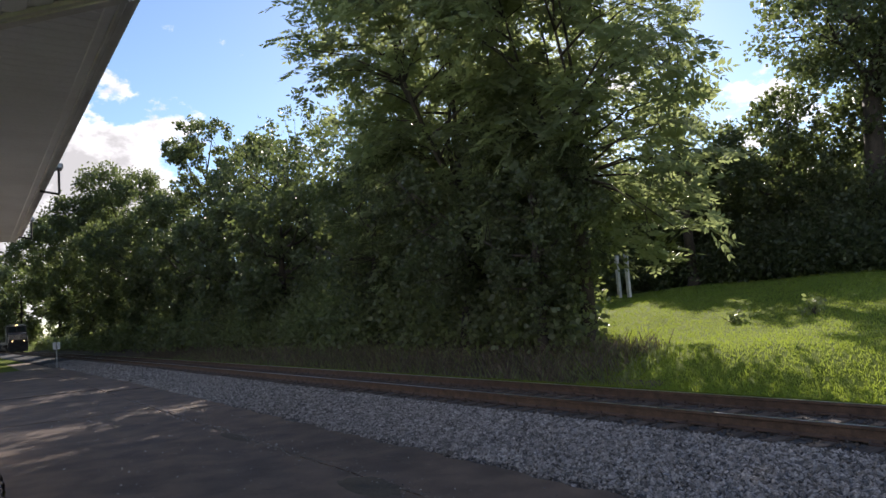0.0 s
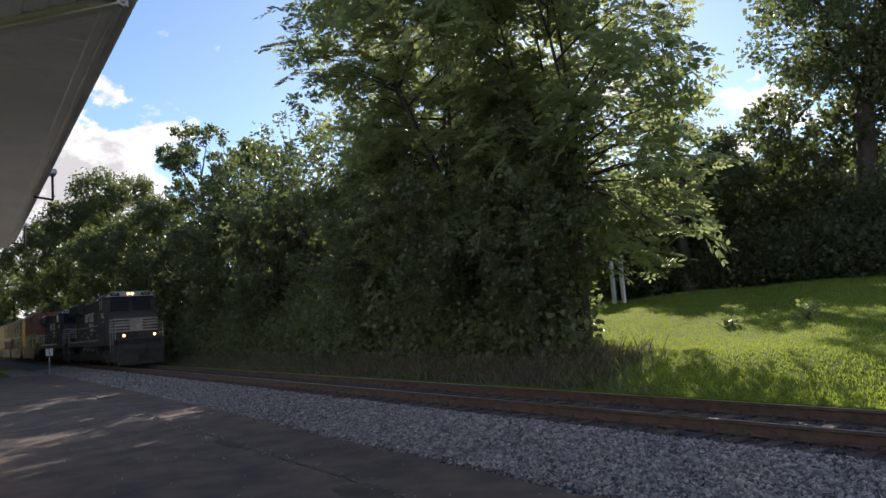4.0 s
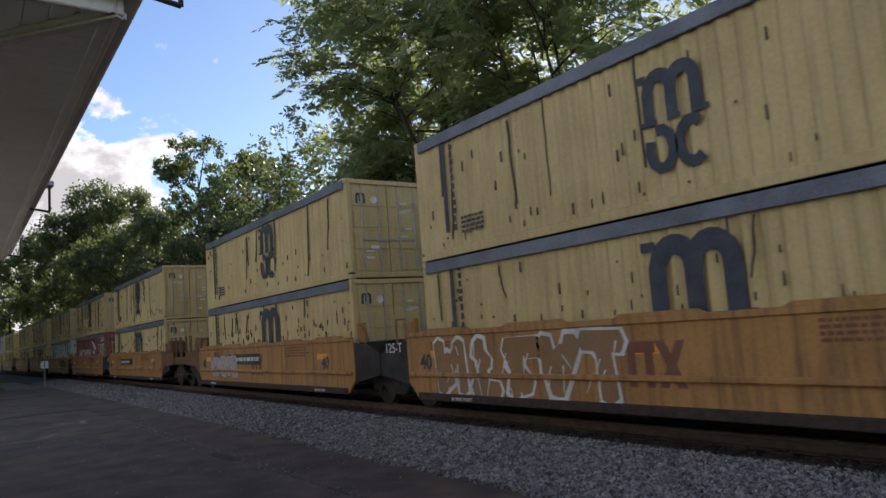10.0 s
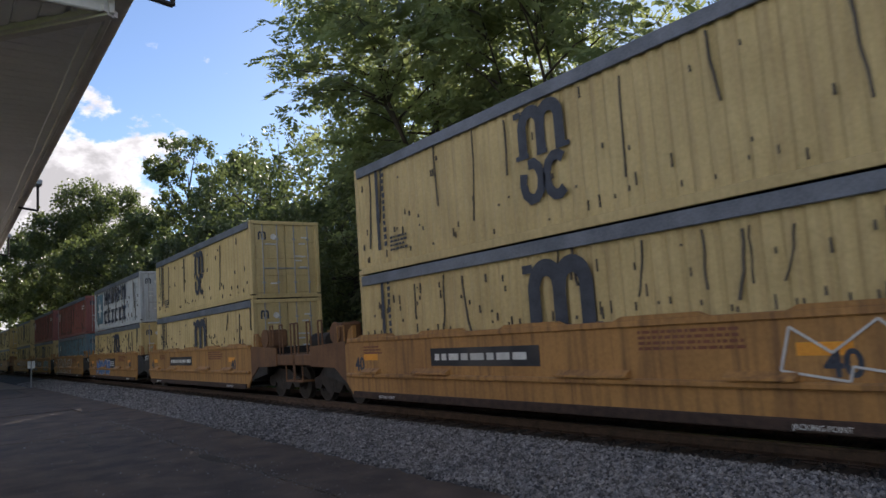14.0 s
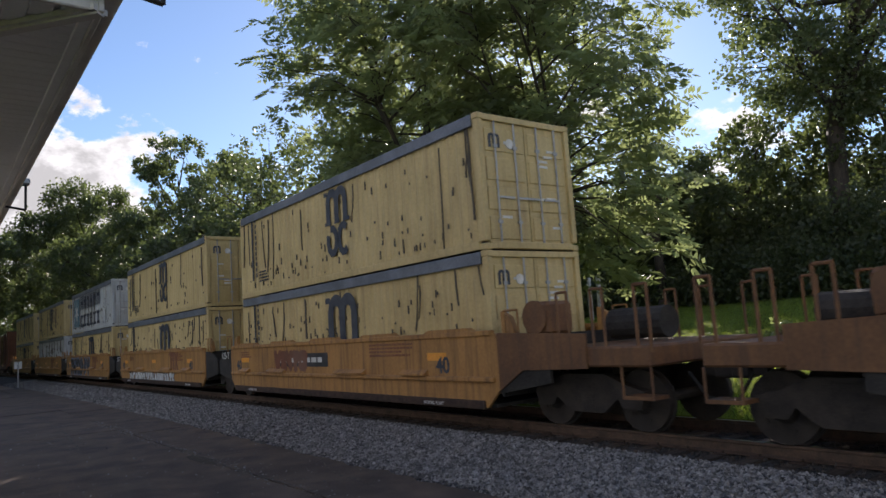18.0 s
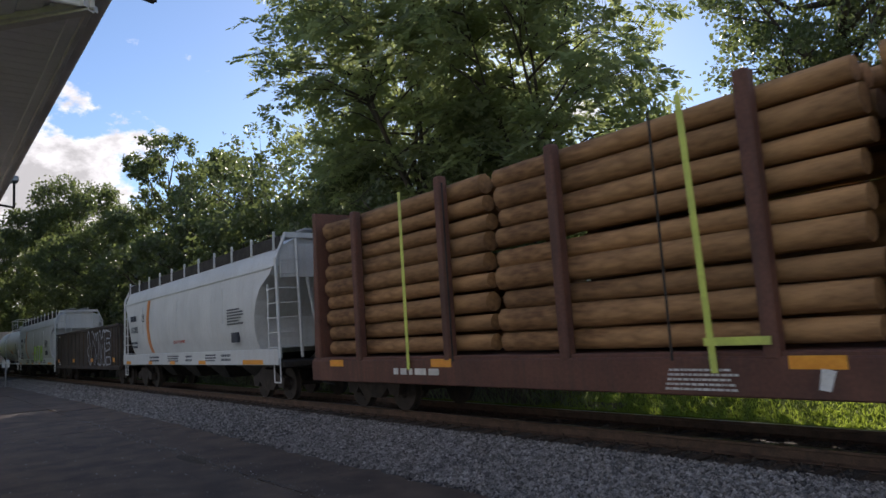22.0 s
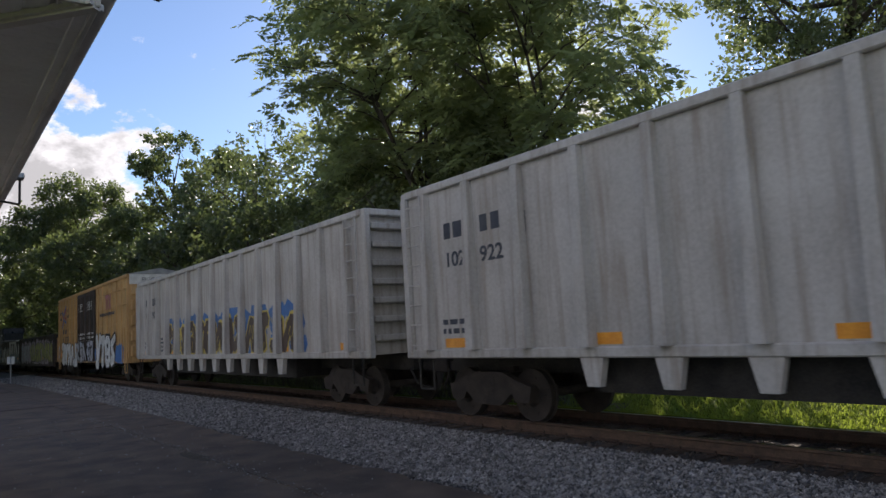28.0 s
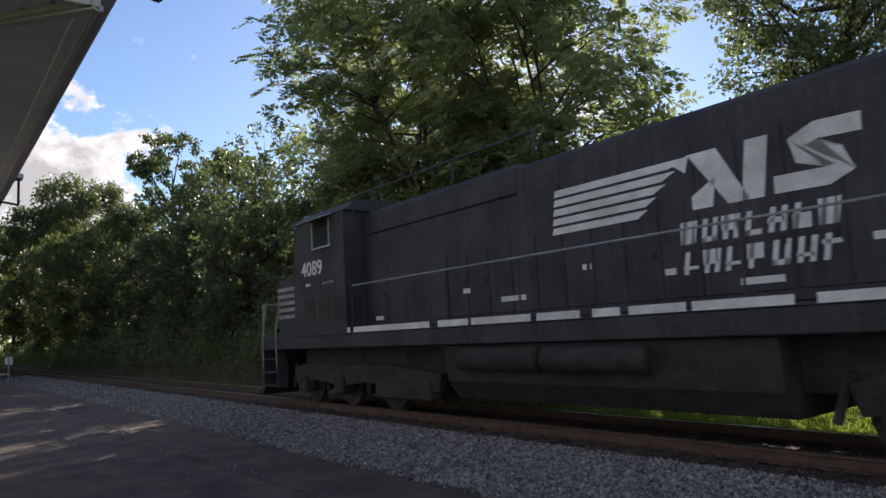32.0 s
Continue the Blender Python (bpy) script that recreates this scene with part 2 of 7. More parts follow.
BOXY = surface("boxcar_yellow", (0.48, 0.28, 0.11), (0.6, 0.37, 0.155), 0.55, grain=0.8, fine=18, bump=0.05, streak=1, dirt=(0.2, 0.12, 0.05), dirt_amount=0.5)
GONDOLA = surface("gondola_black", (0.018, 0.016, 0.015), (0.06, 0.05, 0.045), 0.75, grain=1.5, fine=20, bump=0.12, streak=1, dirt=(0.14, 0.075, 0.04), dirt_amount=0.5)
LOGCAR = surface("log_car_oxide", (0.085, 0.035, 0.025), (0.16, 0.07, 0.045), 0.75, grain=1.5, fine=20, bump=0.12, streak=1, dirt=(0.06, 0.04, 0.03), dirt_amount=0.5)
LOGBARK = surface("log_bark", (0.12, 0.058, 0.024), (0.38, 0.21, 0.09), 0.9, grain=2.5, fine=14, bump=0.8, depth=0.03, stretch=(0.25, 1, 1), jitter=0.25)
LOGEND = surface("log_end_grain", (0.4, 0.27, 0.15), (0.6, 0.43, 0.26), 0.85, grain=6, fine=50, bump=0.2)
SCRAPE = surface("scrape_and_rust", (0.07, 0.06, 0.05), (0.14, 0.115, 0.09), 0.7, grain=6, fine=40, bump=0.05)
DARKTXT = surface("dark_lettering", (0.025, 0.03, 0.045), (0.06, 0.07, 0.09), 0.6, grain=4, fine=30, bump=0.02)
ORANGE = surface("orange_stripe", (0.62, 0.2, 0.04), (0.75, 0.28, 0.07), 0.5, grain=2, fine=30, bump=0.02)
GLASS = surface("dark_cab_glass", (0.02, 0.025, 0.03), (0.03, 0.035, 0.04), 0.08, grain=2, fine=10, bump=0.0)
STEEL = surface("galvanised_steel", (0.28, 0.28, 0.28), (0.45, 0.45, 0.44), 0.5, 0.7, grain=3, fine=30, bump=0.05)
LAMP = glowing("headlight", (1.0, 0.6, 0.24), 5.0)


# ---- building blocks ----
class Geo:
    """Collects corners and faces of one mesh."""

    def __init__(self):
        self.v, self.f = [], []

    def add(self, verts, faces):
        k = len(self.v)
        self.v += [tuple(p) for p in verts]
        self.f += [tuple(i + k for i in q) for q in faces]
        return self

    def box(self, x0, x1, y0, y1, z0, z1):
        return self.add([(x, y, z) for x in (x0, x1) for y in (y0, y1) for z in (z0, z1)],
                        [(0, 1, 3, 2), (4, 6, 7, 5), (0, 4, 5, 1), (2, 3, 7, 6), (0, 2, 6, 4), (1, 5, 7, 3)])

    def soft(self, x0, x1, y0, y1, z0, z1, c=0.02):
        """A box with chamfered edges along all three axes."""
        cen = [(x0 + x1) / 2, (y0 + y1) / 2, (z0 + z1) / 2]
        bm = bmesh.new()
        bmesh.ops.create_cube(bm, size=1.0, matrix=Matrix.LocRotScale(cen, None, (x1 - x0, y1 - y0, z1 - z0)))
        bmesh.ops.bevel(bm, geom=bm.edges[:], offset=c, segments=1, affect="EDGES")
        bm.verts.index_update()
        self.add([v.co for v in bm.verts], [[v.index for v in f.verts] for f in bm.faces])
        bm.free()
        return self

    def prism(self, outline, y0, y1, axis="y"):
        """An outline in (x, z) drawn out along y, or in (y, z) along x, or in (x, y) along z."""
        n = len(outline)
        put = {"y": lambda a, b, c: (a, c, b), "x": lambda a, b, c: (c, a, b), "z": lambda a, b, c: (a, b, c)}[axis]
        vs = [put(a, b, y0) for a, b in outline] + [put(a, b, y1) for a, b in outline]
        fs = [tuple(range(n)), tuple(range(2 * n - 1, n - 1, -1))]
        fs += [(i, i + n, (i + 1) % n + n, (i + 1) % n) for i in range(n)]
        return self.add(vs, fs)

    def rod(self, p, q, r, n=6, r2=None, caps=True):
        p, q = Vector(p), Vector(q)
        d = (q - p)
        if d.length < 1e-6:
            return self
        z = d.normalized()
        x = z.orthogonal().normalized()
        y = z.cross(x)
        r2 = r if r2 is None else r2
        ring = [(math.cos(2 * math.pi * i / n), math.sin(2 * math.pi * i / n)) for i in range(n)]
        vs = [p + (x * a + y * b) * r for a, b in ring] + [q + (x * a + y * b) * r2 for a, b in ring]
        fs = [(i, (i + 1) % n, (i + 1) % n + n, i + n) for i in range(n)]
        if caps:
            fs += [tuple(range(n - 1, -1, -1)), tuple(range(n, 2 * n))]
        return self.add(vs, fs)

    def path(self, pts, r, n=6):
        for a, b in zip(pts, pts[1:]):
            self.rod(a, b, r, n)
        return self

    def sheet(self, rows):
        """A surface through rows of points."""
        k, m = len(rows), len(rows[0])
        return self.add([p for row in rows for p in row],
                        [(i * m + j, i * m + j + 1, (i + 1) * m + j + 1, (i + 1) * m + j) for i in range(k - 1) for j in range(m - 1)])

    def mesh(self, name, material, smooth=False):
        me = bpy.data.meshes.new(name)
        me.from_pydata(self.v, [], self.f)
        bm = bmesh.new()
        bm.from_mesh(me)
        bmesh.ops.recalc_face_normals(bm, faces=bm.faces[:])
        bm.to_mesh(me)
        bm.free()
        me.materials.append(material)
        if smooth:
            me.polygons.foreach_set("use_smooth", [True] * len(me.polygons))
        return me


def part(name, geo, material, parent, label="", smooth=False):
    ob = new(name, geo.mesh(name, material, smooth) if isinstance(geo, Geo) else geo)
    ob.parent = parent
    if label:
        ob["label"] = label
    return ob


def thing(name, label, category, group="", kind=""):
    return tagged(new(name), label, category, group, kind)


def solid(name, geo, material, label="", category="", kind="", smooth=False, group=""):
    return tagged(new(name, geo.mesh(name, material, smooth)), label, category, group, kind)


def quads(name, verts, material):
    """A mesh of loose four-cornered leaves from an array of shape (n, 4, 3)."""
    n = len(verts)
    me = bpy.data.meshes.new(name)
    me.vertices.add(n * 4)
    me.vertices.foreach_set("co", np.ascontiguousarray(verts, dtype=np.float32).ravel())
    me.loops.add(n * 4)
    me.loops.foreach_set("vertex_index", np.arange(n * 4, dtype=np.int32))
    me.polygons.add(n)
    me.polygons.foreach_set("loop_start", np.arange(0, n * 4, 4, dtype=np.int32))
    me.update(calc_edges=True)
    me.materials.append(material)
    return me


def unit(a):
    return a / np.maximum(np.linalg.norm(a, axis=-1, keepdims=True), 1e-9)


def leaves(rng, at, size, spread, droop=0.15, narrow=0.8, out=None):
    """Diamond-shaped leaves round the given places."""
    n = len(at)
    p = at + rng.normal(0, 1, (n, 3)) * spread
    d = rng.normal(0, 1, (n, 3))
    if out is not None:
        d = d + out * 0.9
    d[:, 2] -= droop
    d = unit(d)
    w = unit(np.cross(d, rng.normal(0, 1, (n, 3))))
    s = size * rng.uniform(0.6, 1.3, (n, 1))
    return np.stack([p, p + d * s * 0.5 + w * s * narrow * 0.5, p + d * s, p + d * s * 0.5 - w * s * narrow * 0.5], 1)


def whorls(rng, at, up, length, fronds=6, leaflets=5):
    """Twig ends with long compound leaves that spread like a star: pairs of flat leaflets along arching stalks."""
    n = len(at)
    made = []
    a0 = rng.uniform(0, 6.283, (n, 1))
    ux = unit(np.cross(up, rng.normal(0, 1, (n, 3))))
    uy = np.cross(up, ux)
    down = np.array((0, 0, 1.0))
    for j in range(fronds):
        a = a0 + j * 6.283 / fronds + rng.normal(0, 0.22, (n, 1))
        d = unit(ux * np.cos(a) + uy * np.sin(a) + up * rng.uniform(0.0, 0.5, (n, 1)))
        ln = length * rng.uniform(0.65, 1.2, (n, 1))
        flat_up = unit(up + rng.normal(0, 0.3, (n, 3)))
        side = unit(np.cross(d, flat_up))
        for k in range(leaflets):
            f = 0.18 + 0.82 * (k + 1) / leaflets
            stem = at + d * ln * f - down * ln * 0.22 * f * f
            for s in ((1, -1) if k < leaflets - 1 else (0,)):
                way = unit(side * s * 0.95 + d * (0.5 if s else 1.0) - down * (0.05 + 0.2 * f) + rng.normal(0, 0.1, (n, 3)))
                cross = unit(np.cross(flat_up + rng.normal(0, 0.25, (n, 3)), way))
                q = ln * 0.43 * (1 - 0.5 * abs(f - 0.6)) * rng.uniform(0.85, 1.15, (n, 1))
                made.append(np.stack([stem, stem + way * q * 0.42 + cross * q * 0.22, stem + way * q, stem + way * q * 0.42 - cross * q * 0.22], 1))
    return np.concatenate(made)


def walnut(base, height, spread, crown_from, seed, label, layers=110, per=16, size=0.72, trunk_r=0.4, lean=(0, 0), low=0.42):
    """Forked trunk, ascending limbs and flat layered sprays of compound leaves with gaps between them."""
    rng = np.random.default_rng(seed)
    t = thing("tree", label, "tree")
    t.location = base
    wood = Geo()
    fork = Vector((lean[0] * 0.2, lean[1] * 0.2, crown_from + (height - crown_from) * 0.16))
    wood.rod((0, 0, -0.4), (0, 0, 0.5), trunk_r * 1.4, 10, trunk_r).rod((0, 0, 0.5), fork, trunk_r, 10, trunk_r * 0.8)
    limbs = []
    for i in range(5):
        a = i * 1.2566 + rng.uniform(-0.4, 0.4)
        r = spread * rng.uniform(0.3, 0.5) if i else 0.2
        top = Vector((lean[0] + math.cos(a) * r, lean[1] + math.sin(a) * r, height * rng.uniform(0.82, 0.95)))
        mid = fork.lerp(top, 0.45) + Vector((math.cos(a), math.sin(a), -0.3)) * r * 0.3
        pts = [fork, fork.lerp(mid, 0.5) + Vector(rng.normal(0, 0.15, 3)), mid, mid.lerp(top, 0.5) + Vector(rng.normal(0, 0.2, 3)), top]
        for k in range(4):
            wood.rod(pts[k], pts[k + 1], trunk_r * (0.34 - 0.08 * k), 7, trunk_r * (0.26 - 0.075 * k))
        limbs.append(pts)
    nodes = [(p.lerp(q, f)) for pts in limbs for p, q in zip(pts, pts[1:]) for f in (0.0, 0.33, 0.66)]
    spots, ups = [], []
    for i in range(layers):
        f = (i + 0.5) / layers
        wide = math.sqrt(max(0.02, 1 - ((f - low) / (1.04 - low if f > low else low + 0.25)) ** 2))
        a = i * 2.39996 + rng.uniform(-0.5, 0.5)
        r = spread * wide * math.sqrt(rng.uniform(0.12, 1.0))
        side = math.sin(a) * r
        if f < 0.45 and base[1] + lean[1] * f + side < TRACK_Y + 4.2:
            side = TRACK_Y + 4.2 - base[1] - lean[1] * f + rng.uniform(0, 1.2)
        e = Vector((lean[0] * f + math.cos(a) * r, lean[1] * f + side, crown_from + (height - crown_from) * f + rng.uniform(-0.3, 0.3)))
        s = min(nodes, key=lambda p: (p - e).length + 1.5 * max(0.0, p.z - e.z + 0.6))
        k = s.lerp(e, 0.55) + Vector((0, 0, 0.08 * (e - s).length))
        wood.rod(s, k, 0.025 + 0.009 * (e - s).length, 5, 0.025).rod(k, e, 0.025, 5, 0.01)
        rad = rng.uniform(0.8, 1.6) * (spread / 6.0) ** 0.4
        out = Vector((math.cos(a), math.sin(a), 0))
        n = max(4, int(per * rad * rad * 0.8))
        for _ in range(n):
            b, q = rng.uniform(0, 6.283), rad * math.sqrt(rng.uniform(0, 1))
            p = e + Vector((math.cos(b) * q, math.sin(b) * q, rng.normal(0, 0.5) - 0.06 * q * q))
            spots.append(p)
            ups.append(Vector((0, 0, 1)) + out * 0.2 + Vector(rng.normal(0, 0.4, 3)) + Vector((math.cos(b), math.sin(b), 0)) * 0.35 * q / rad)
            if rng.uniform() < 0.4:
                wood.rod(e, p, 0.014, 3, 0.006, False)
    part("trunk", wood, BARK, t, smooth=True)
    part("crown", quads("crown", whorls(rng, np.array(spots), unit(np.array(ups)), size), LEAF), None, t)
    return t


def tree(base, height, spread, crown_from, seed, label, clumps=260, per=40, size=0.3, trunk_r=0.3, name="tree",
         squash=1.0, lean=(0, 0), hollow=0.4, group="", airy=0.0):
    """Trunk, limbs and a crown of many leaves in uneven clumps. crown_from: height at which the crown begins."""
    rng = np.random.default_rng(seed)
    t = thing(name, label, "tree", group)
    t.location = base
    wood = Geo()
    top = Vector((lean[0], lean[1], height * 0.8))
    mid = Vector((lean[0] * 0.3 + rng.uniform(-0.3, 0.3), lean[1] * 0.3 + rng.uniform(-0.3, 0.3), height * 0.4))
    wood.rod((0, 0, -0.4), (0, 0, 0.5), trunk_r * 1.45, 9, trunk_r)
    wood.rod((0, 0, 0.5), mid, trunk_r, 9, trunk_r * 0.7)
    wood.rod(mid, top, trunk_r * 0.7, 7, trunk_r * 0.15)
    # lumps that make the crown's outline uneven
    ch = height - crown_from
    lumps = []
    for i in range(15):
        f = (i + 0.5) / 15
        z = crown_from + ch * (0.12 + 0.8 * f)
        wide = spread * math.sin(math.pi * min(1, 0.12 + 0.84 * (1 - f) ** 0.8 + 0.04)) ** 0.6
        a = i * 2.4 + rng.uniform(-0.5, 0.5)
        rr = wide * rng.uniform(0.45, 0.8)
        lumps.append((lean[0] * f + math.cos(a) * rr, lean[1] * f + math.sin(a) * rr * squash, z, spread * rng.uniform(0.3, 0.48)))
    for x, y, z, r in lumps:
        k = rng.uniform(0.35, 0.75)
        s = mid.lerp(top, min(1, max(0, (z - height * 0.45) / (height * 0.4)) * k))
        e = Vector((x, y, z))
        elbow = s.lerp(e, 0.5) + Vector((0, 0, -0.06 * height * rng.uniform(0, 1)))
        wood.rod(s, elbow, trunk_r * 0.35, 6, trunk_r * 0.22).rod(elbow, e, trunk_r * 0.22, 5, trunk_r * 0.08)
        for _ in range(4):
            tip = e + Vector(rng.normal(0, 1, 3)).normalized() * r * 0.8
            wood.rod(e.lerp(elbow, rng.uniform(0, 0.5)), tip, trunk_r * 0.09, 4, trunk_r * 0.03)
    part("trunk", wood, BARK, t, smooth=True)
    lump = np.array(lumps)
    pick = rng.integers(0, len(lumps), clumps)
    d = unit(rng.normal(0, 1, (clumps, 3)) + (0, 0, 0.25))
    rad = lump[pick, 3:4] * rng.uniform(hollow, 1.08, (clumps, 1)) ** 0.7
    c = lump[pick, :3] + d * rad * (1, 1, 0.8)
    c[:, 2] = np.maximum(c[:, 2], crown_from * rng.uniform(0.8, 1.1, clumps))
    # an airy crown thins out towards its top
    clear = np.array([base[1] < TRACK_Y or p[1] + base[1] - bend(p[0] + base[0]) > TRACK_Y + 3.0 or p[2] > 8.0 for p in c])
    stay = clear & (rng.uniform(0, 1, clumps) > airy * np.clip((c[:, 2] - crown_from) / ch, 0, 1) ** 0.7)
    c, d = c[stay], d[stay]
    at = np.repeat(c, per, 0)
    out = np.repeat(d, per, 0)
    part("crown", quads("crown", leaves(rng, at, size, spread * 0.05, out=out), LEAF_FAR), None, t)
    return t


# ---- the ground: one sheet from the depot to the horizon ----
def bend(x):
    """Sideways sweep of the track: straight past the depot, a gentle curve far off."""
    return -1.6e-4 * max(0.0, -25.0 - x) ** 2 if x > -190 else -4.356 - 0.0528 * (-190 - x)


def smooth(a, b, x):
    t = min(1.0, max(0.0, (x - a) / (b - a)))
    return t * t * (3 - 2 * t)


def lawn_height(x, y):
    """Height of the ground beyond the track: a short bank, then a lawn that rises gently."""
    z = -0.3 + 0.75 * smooth(11.0, 14.5, y) + 0.75 * smooth(13, 27, y) + 1.1 * smooth(24, 60, y)
    z += 0.75 * smooth(15, 36, y) * smooth(-42, -22, x)
    z += (0.35 * smooth(-14, -2, x)) * smooth(20, 50, y) + 0.05 * math.sin(x * 0.9 + y * 0.5) * smooth(12, 16, y)
    return z


def ground_height(x, y):
    y = y - bend(x)
    if y < 5.6:
        return -0.5
    if y < 8.0:
        return -0.5 + 0.2 * smooth(5.6, 7.6, y)
    if y < 10.9:
        return -0.3
    return lawn_height(x, y)


def spaced(*stops):
    out = []
    for a, b, step in stops:
        k = max(1, round(abs(b - a) / step))
        out += [a + (b - a) * i / k for i in range(k)]
    return out + [stops[-1][1]]


gx = spaced((-2500, -400, 300), (-400, -120, 20), (-120, -50, 4), (-50, 12, 0.8), (12, 60, 4), (60, 400, 30), (400, 2500, 300))
gy = spaced((-2500, -300, 300), (-300, -30, 30), (-30, 4, 3), (4, 24, 0.8), (24, 70, 3), (70, 400, 25), (400, 2500, 300))
g = Geo().sheet([[(x, y, ground_height(x, y)) for y in gy] for x in gx])
ground = solid("ground", g, LAWN, "grassy ground with a gently rising lawn beyond the track", "ground", "structure", True)

# ---- concrete platform, in slabs with open joints ----
platform = thing("pavement", "cracked old concrete platform in large weathered slabs", "pavement", kind="structure")
rng = random.Random(3)
ys = [-7.0, -3.4, 0.4, 4.2]
for row in range(4):
    x = 6.0
    y0 = ys[row]
    while x > -56:
        ln = rng.uniform(4.2, 5.6)
        x0, x1 = x - ln, x
        yb = (ys[row + 1] - 0.012) if row < 3 else 5.62
        far = lambda q: yb if row < 3 else 5.6 + 0.00055 * max(0, -5 - q) ** 2
        tilt = rng.uniform(-0.008, 0.008)
        steps = [x0 + 0.012 + (x1 - x0 - 0.024) * i / 24 for i in range(25)]
        lip = lambda q, k: 0.012 * math.sin(q * 3.1 + k + row) + 0.01 * math.sin(q * 9.7 + 2 * k) + 0.008 * math.sin(q * 23 + k)
        near_e = [(q, y0 + 0.02 + lip(q, 1)) for q in steps]
        far_e = [(q, far(q) + lip(q, 2) * (3 if row == 3 else 1)) for q in reversed(steps)]
        p = Geo().prism(near_e + far_e, -0.56, -0.373 + tilt, "z")
        part("slab", p, CONCRETE, platform)
        x = x0

# cracks filled with dirt, and a broken patch beside the long joint
crng = random.Random(12)


def crack(points, width):
    g = Geo()
    pts = []
    for (xa, ya), (xb, yb) in zip(points, points[1:]):
        n = max(2, round(math.hypot(xb - xa, yb - ya) / 0.12))
        for i in range(n):
            f = i / n
            pts.append((xa + (xb - xa) * f + crng.uniform(-0.02, 0.02), ya + (yb - ya) * f + crng.uniform(-0.025, 0.025)))
    ws = [width * crng.uniform(0.3, 1.3) for _ in pts]
    for i in range(len(pts) - 1):
        (xa, ya), (xb, yb) = pts[i], pts[i + 1]
        g.add([(xa, ya - ws[i], -0.362), (xb, yb - ws[i + 1], -0.362), (xb, yb + ws[i + 1], -0.362), (xa, ya + ws[i], -0.362)], [(0, 1, 2, 3)])
    part("crack", g, CRACKS, platform, "dirt-filled crack in the concrete")


crack([(-3.0, 4.35), (-5.5, 4.2), (-8.8, 4.27), (-11.5, 4.18), (-15.8, 4.2)], 0.022)
crack([(-8.7, 4.25), (-8.1, 3.6), (-9.2, 2.6), (-8.8, 1.0)], 0.012)
crack([(-11.0, 5.4), (-9.6, 5.0), (-8.9, 5.1)], 0.016)
crack([(-10.5, 4.2), (-9.2, 4.9), (-8.3, 5.0)], 0.009)
crack([(-15.8, 4.2), (-17.5, 4.8), (-18.5, 5.5)], 0.018)
crack([(-30.0, 3.2), (-22.0, 3.1), (-17.0, 2.7)], 0.03)
crack([(-22.0, 3.1), (-19.5, 1.9), (-18.5, 0.5)], 0.014)
crack([(-14.0, 4.2), (-13.0, 3.0), (-13.6, 1.6)], 0.01)
for cx, cy, rx, ry in ((-7.75, 4.0, 0.62, 0.3), (-13.2, 4.1, 0.7, 0.16)):
    k = 26
    rim = [(cx + math.cos(6.283 * i / k) * rx * crng.uniform(0.8, 1.15), cy + math.sin(6.283 * i / k) * ry * crng.uniform(0.8, 1.15)) for i in range(k)]
    patch = Geo().add([(x, y, -0.36) for x, y in rim], [tuple(range(k))])
    part("broken_patch", patch, SOIL, platform, "broken gravelly patch in the concrete")

wr = np.random.default_rng(31)
weed = thing("weed_tuft", "small green weeds growing from a joint in the platform", "weeds")
weed.location = (-9.0, 0.4, -0.375)
spots_ = np.stack([wr.uniform(-0.9, 0.7, 40), wr.normal(0, 0.04, 40), np.full(40, 0.03)], 1)
part("foliage", quads("foliage", leaves(wr, np.repeat(spots_, 9, 0), 0.1, 0.035, droop=-0.8, narrow=0.4), GRASS), None, weed)

# ---- ballast bed and track ----
track = thing("railway_track", "single railway track on wooden ties in grey stone ballast", "railway track", kind="structure")
tx = spaced((-420, -200, 20), (-200, -60, 5), (-60, 20, 1.0), (20, 400, 20))
prof = [(-3.75, -0.5), (-3.6, -0.38), (-3.0, -0.33), (-2.0, -0.25), (-1.5, -0.215), (-0.6, -0.2), (0.6, -0.2), (1.5, -0.215), (2.2, -0.3), (2.7, -0.4)]
nz = lambda x, y: 0.025 * noise.noise((x * 1.7, y * 1.7, 0)) if x > -60 else 0
part("ballast_bed", Geo().sheet([[(x, TRACK_Y + bend(x) + a, b + nz(x, a)) for a, b in prof] for x in tx]), BALLAST, track, smooth=True)
rail_prof = [(-0.075, -0.18), (0.075, -0.18), (0.075, -0.168), (0.012, -0.145), (0.012, -0.05), (0.036, -0.038), (0.036, -0.006), (0.028, -0.002),
             (-0.028, -0.002), (-0.036, -0.006), (-0.036, -0.038), (-0.012, -0.05), (-0.012, -0.145), (-0.075, -0.168)]
for s in (-0.7535, 0.7535):
    rows = [[(x, TRACK_Y + bend(x) + s + a, b) for a, b in rail_prof + rail_prof[:1]] for x in tx]
    rail = part("rail", Geo().sheet(rows), RAILRUST, track, "rust-brown steel rail")
    part("running_surface", Geo().sheet([[(x, TRACK_Y + bend(x) + s + a, b) for a, b in ((-0.03, -0.001), (-0.026, 0.0015), (0.026, 0.0015), (0.03, -0.001))] for x in tx]),
         RAILHEAD, rail, "polished rail head")
rng = random.Random(8)
tie_mesh = [Geo().soft(-0.115, 0.115, -1.3, 1.3, -0.36, -0.178, 0.012).mesh("tie", TIE) for _ in range(1)]
plate_mesh = Geo().box(-0.1, 0.1, -0.18, 0.18, -0.182, -0.165).rod((0.05, -0.1, -0.17), (0.05, -0.1, -0.13), 0.014).rod((-0.05, 0.1, -0.17), (-0.05, 0.1, -0.13), 0.014).mesh("tie_plate", RUST)
x = 14.0
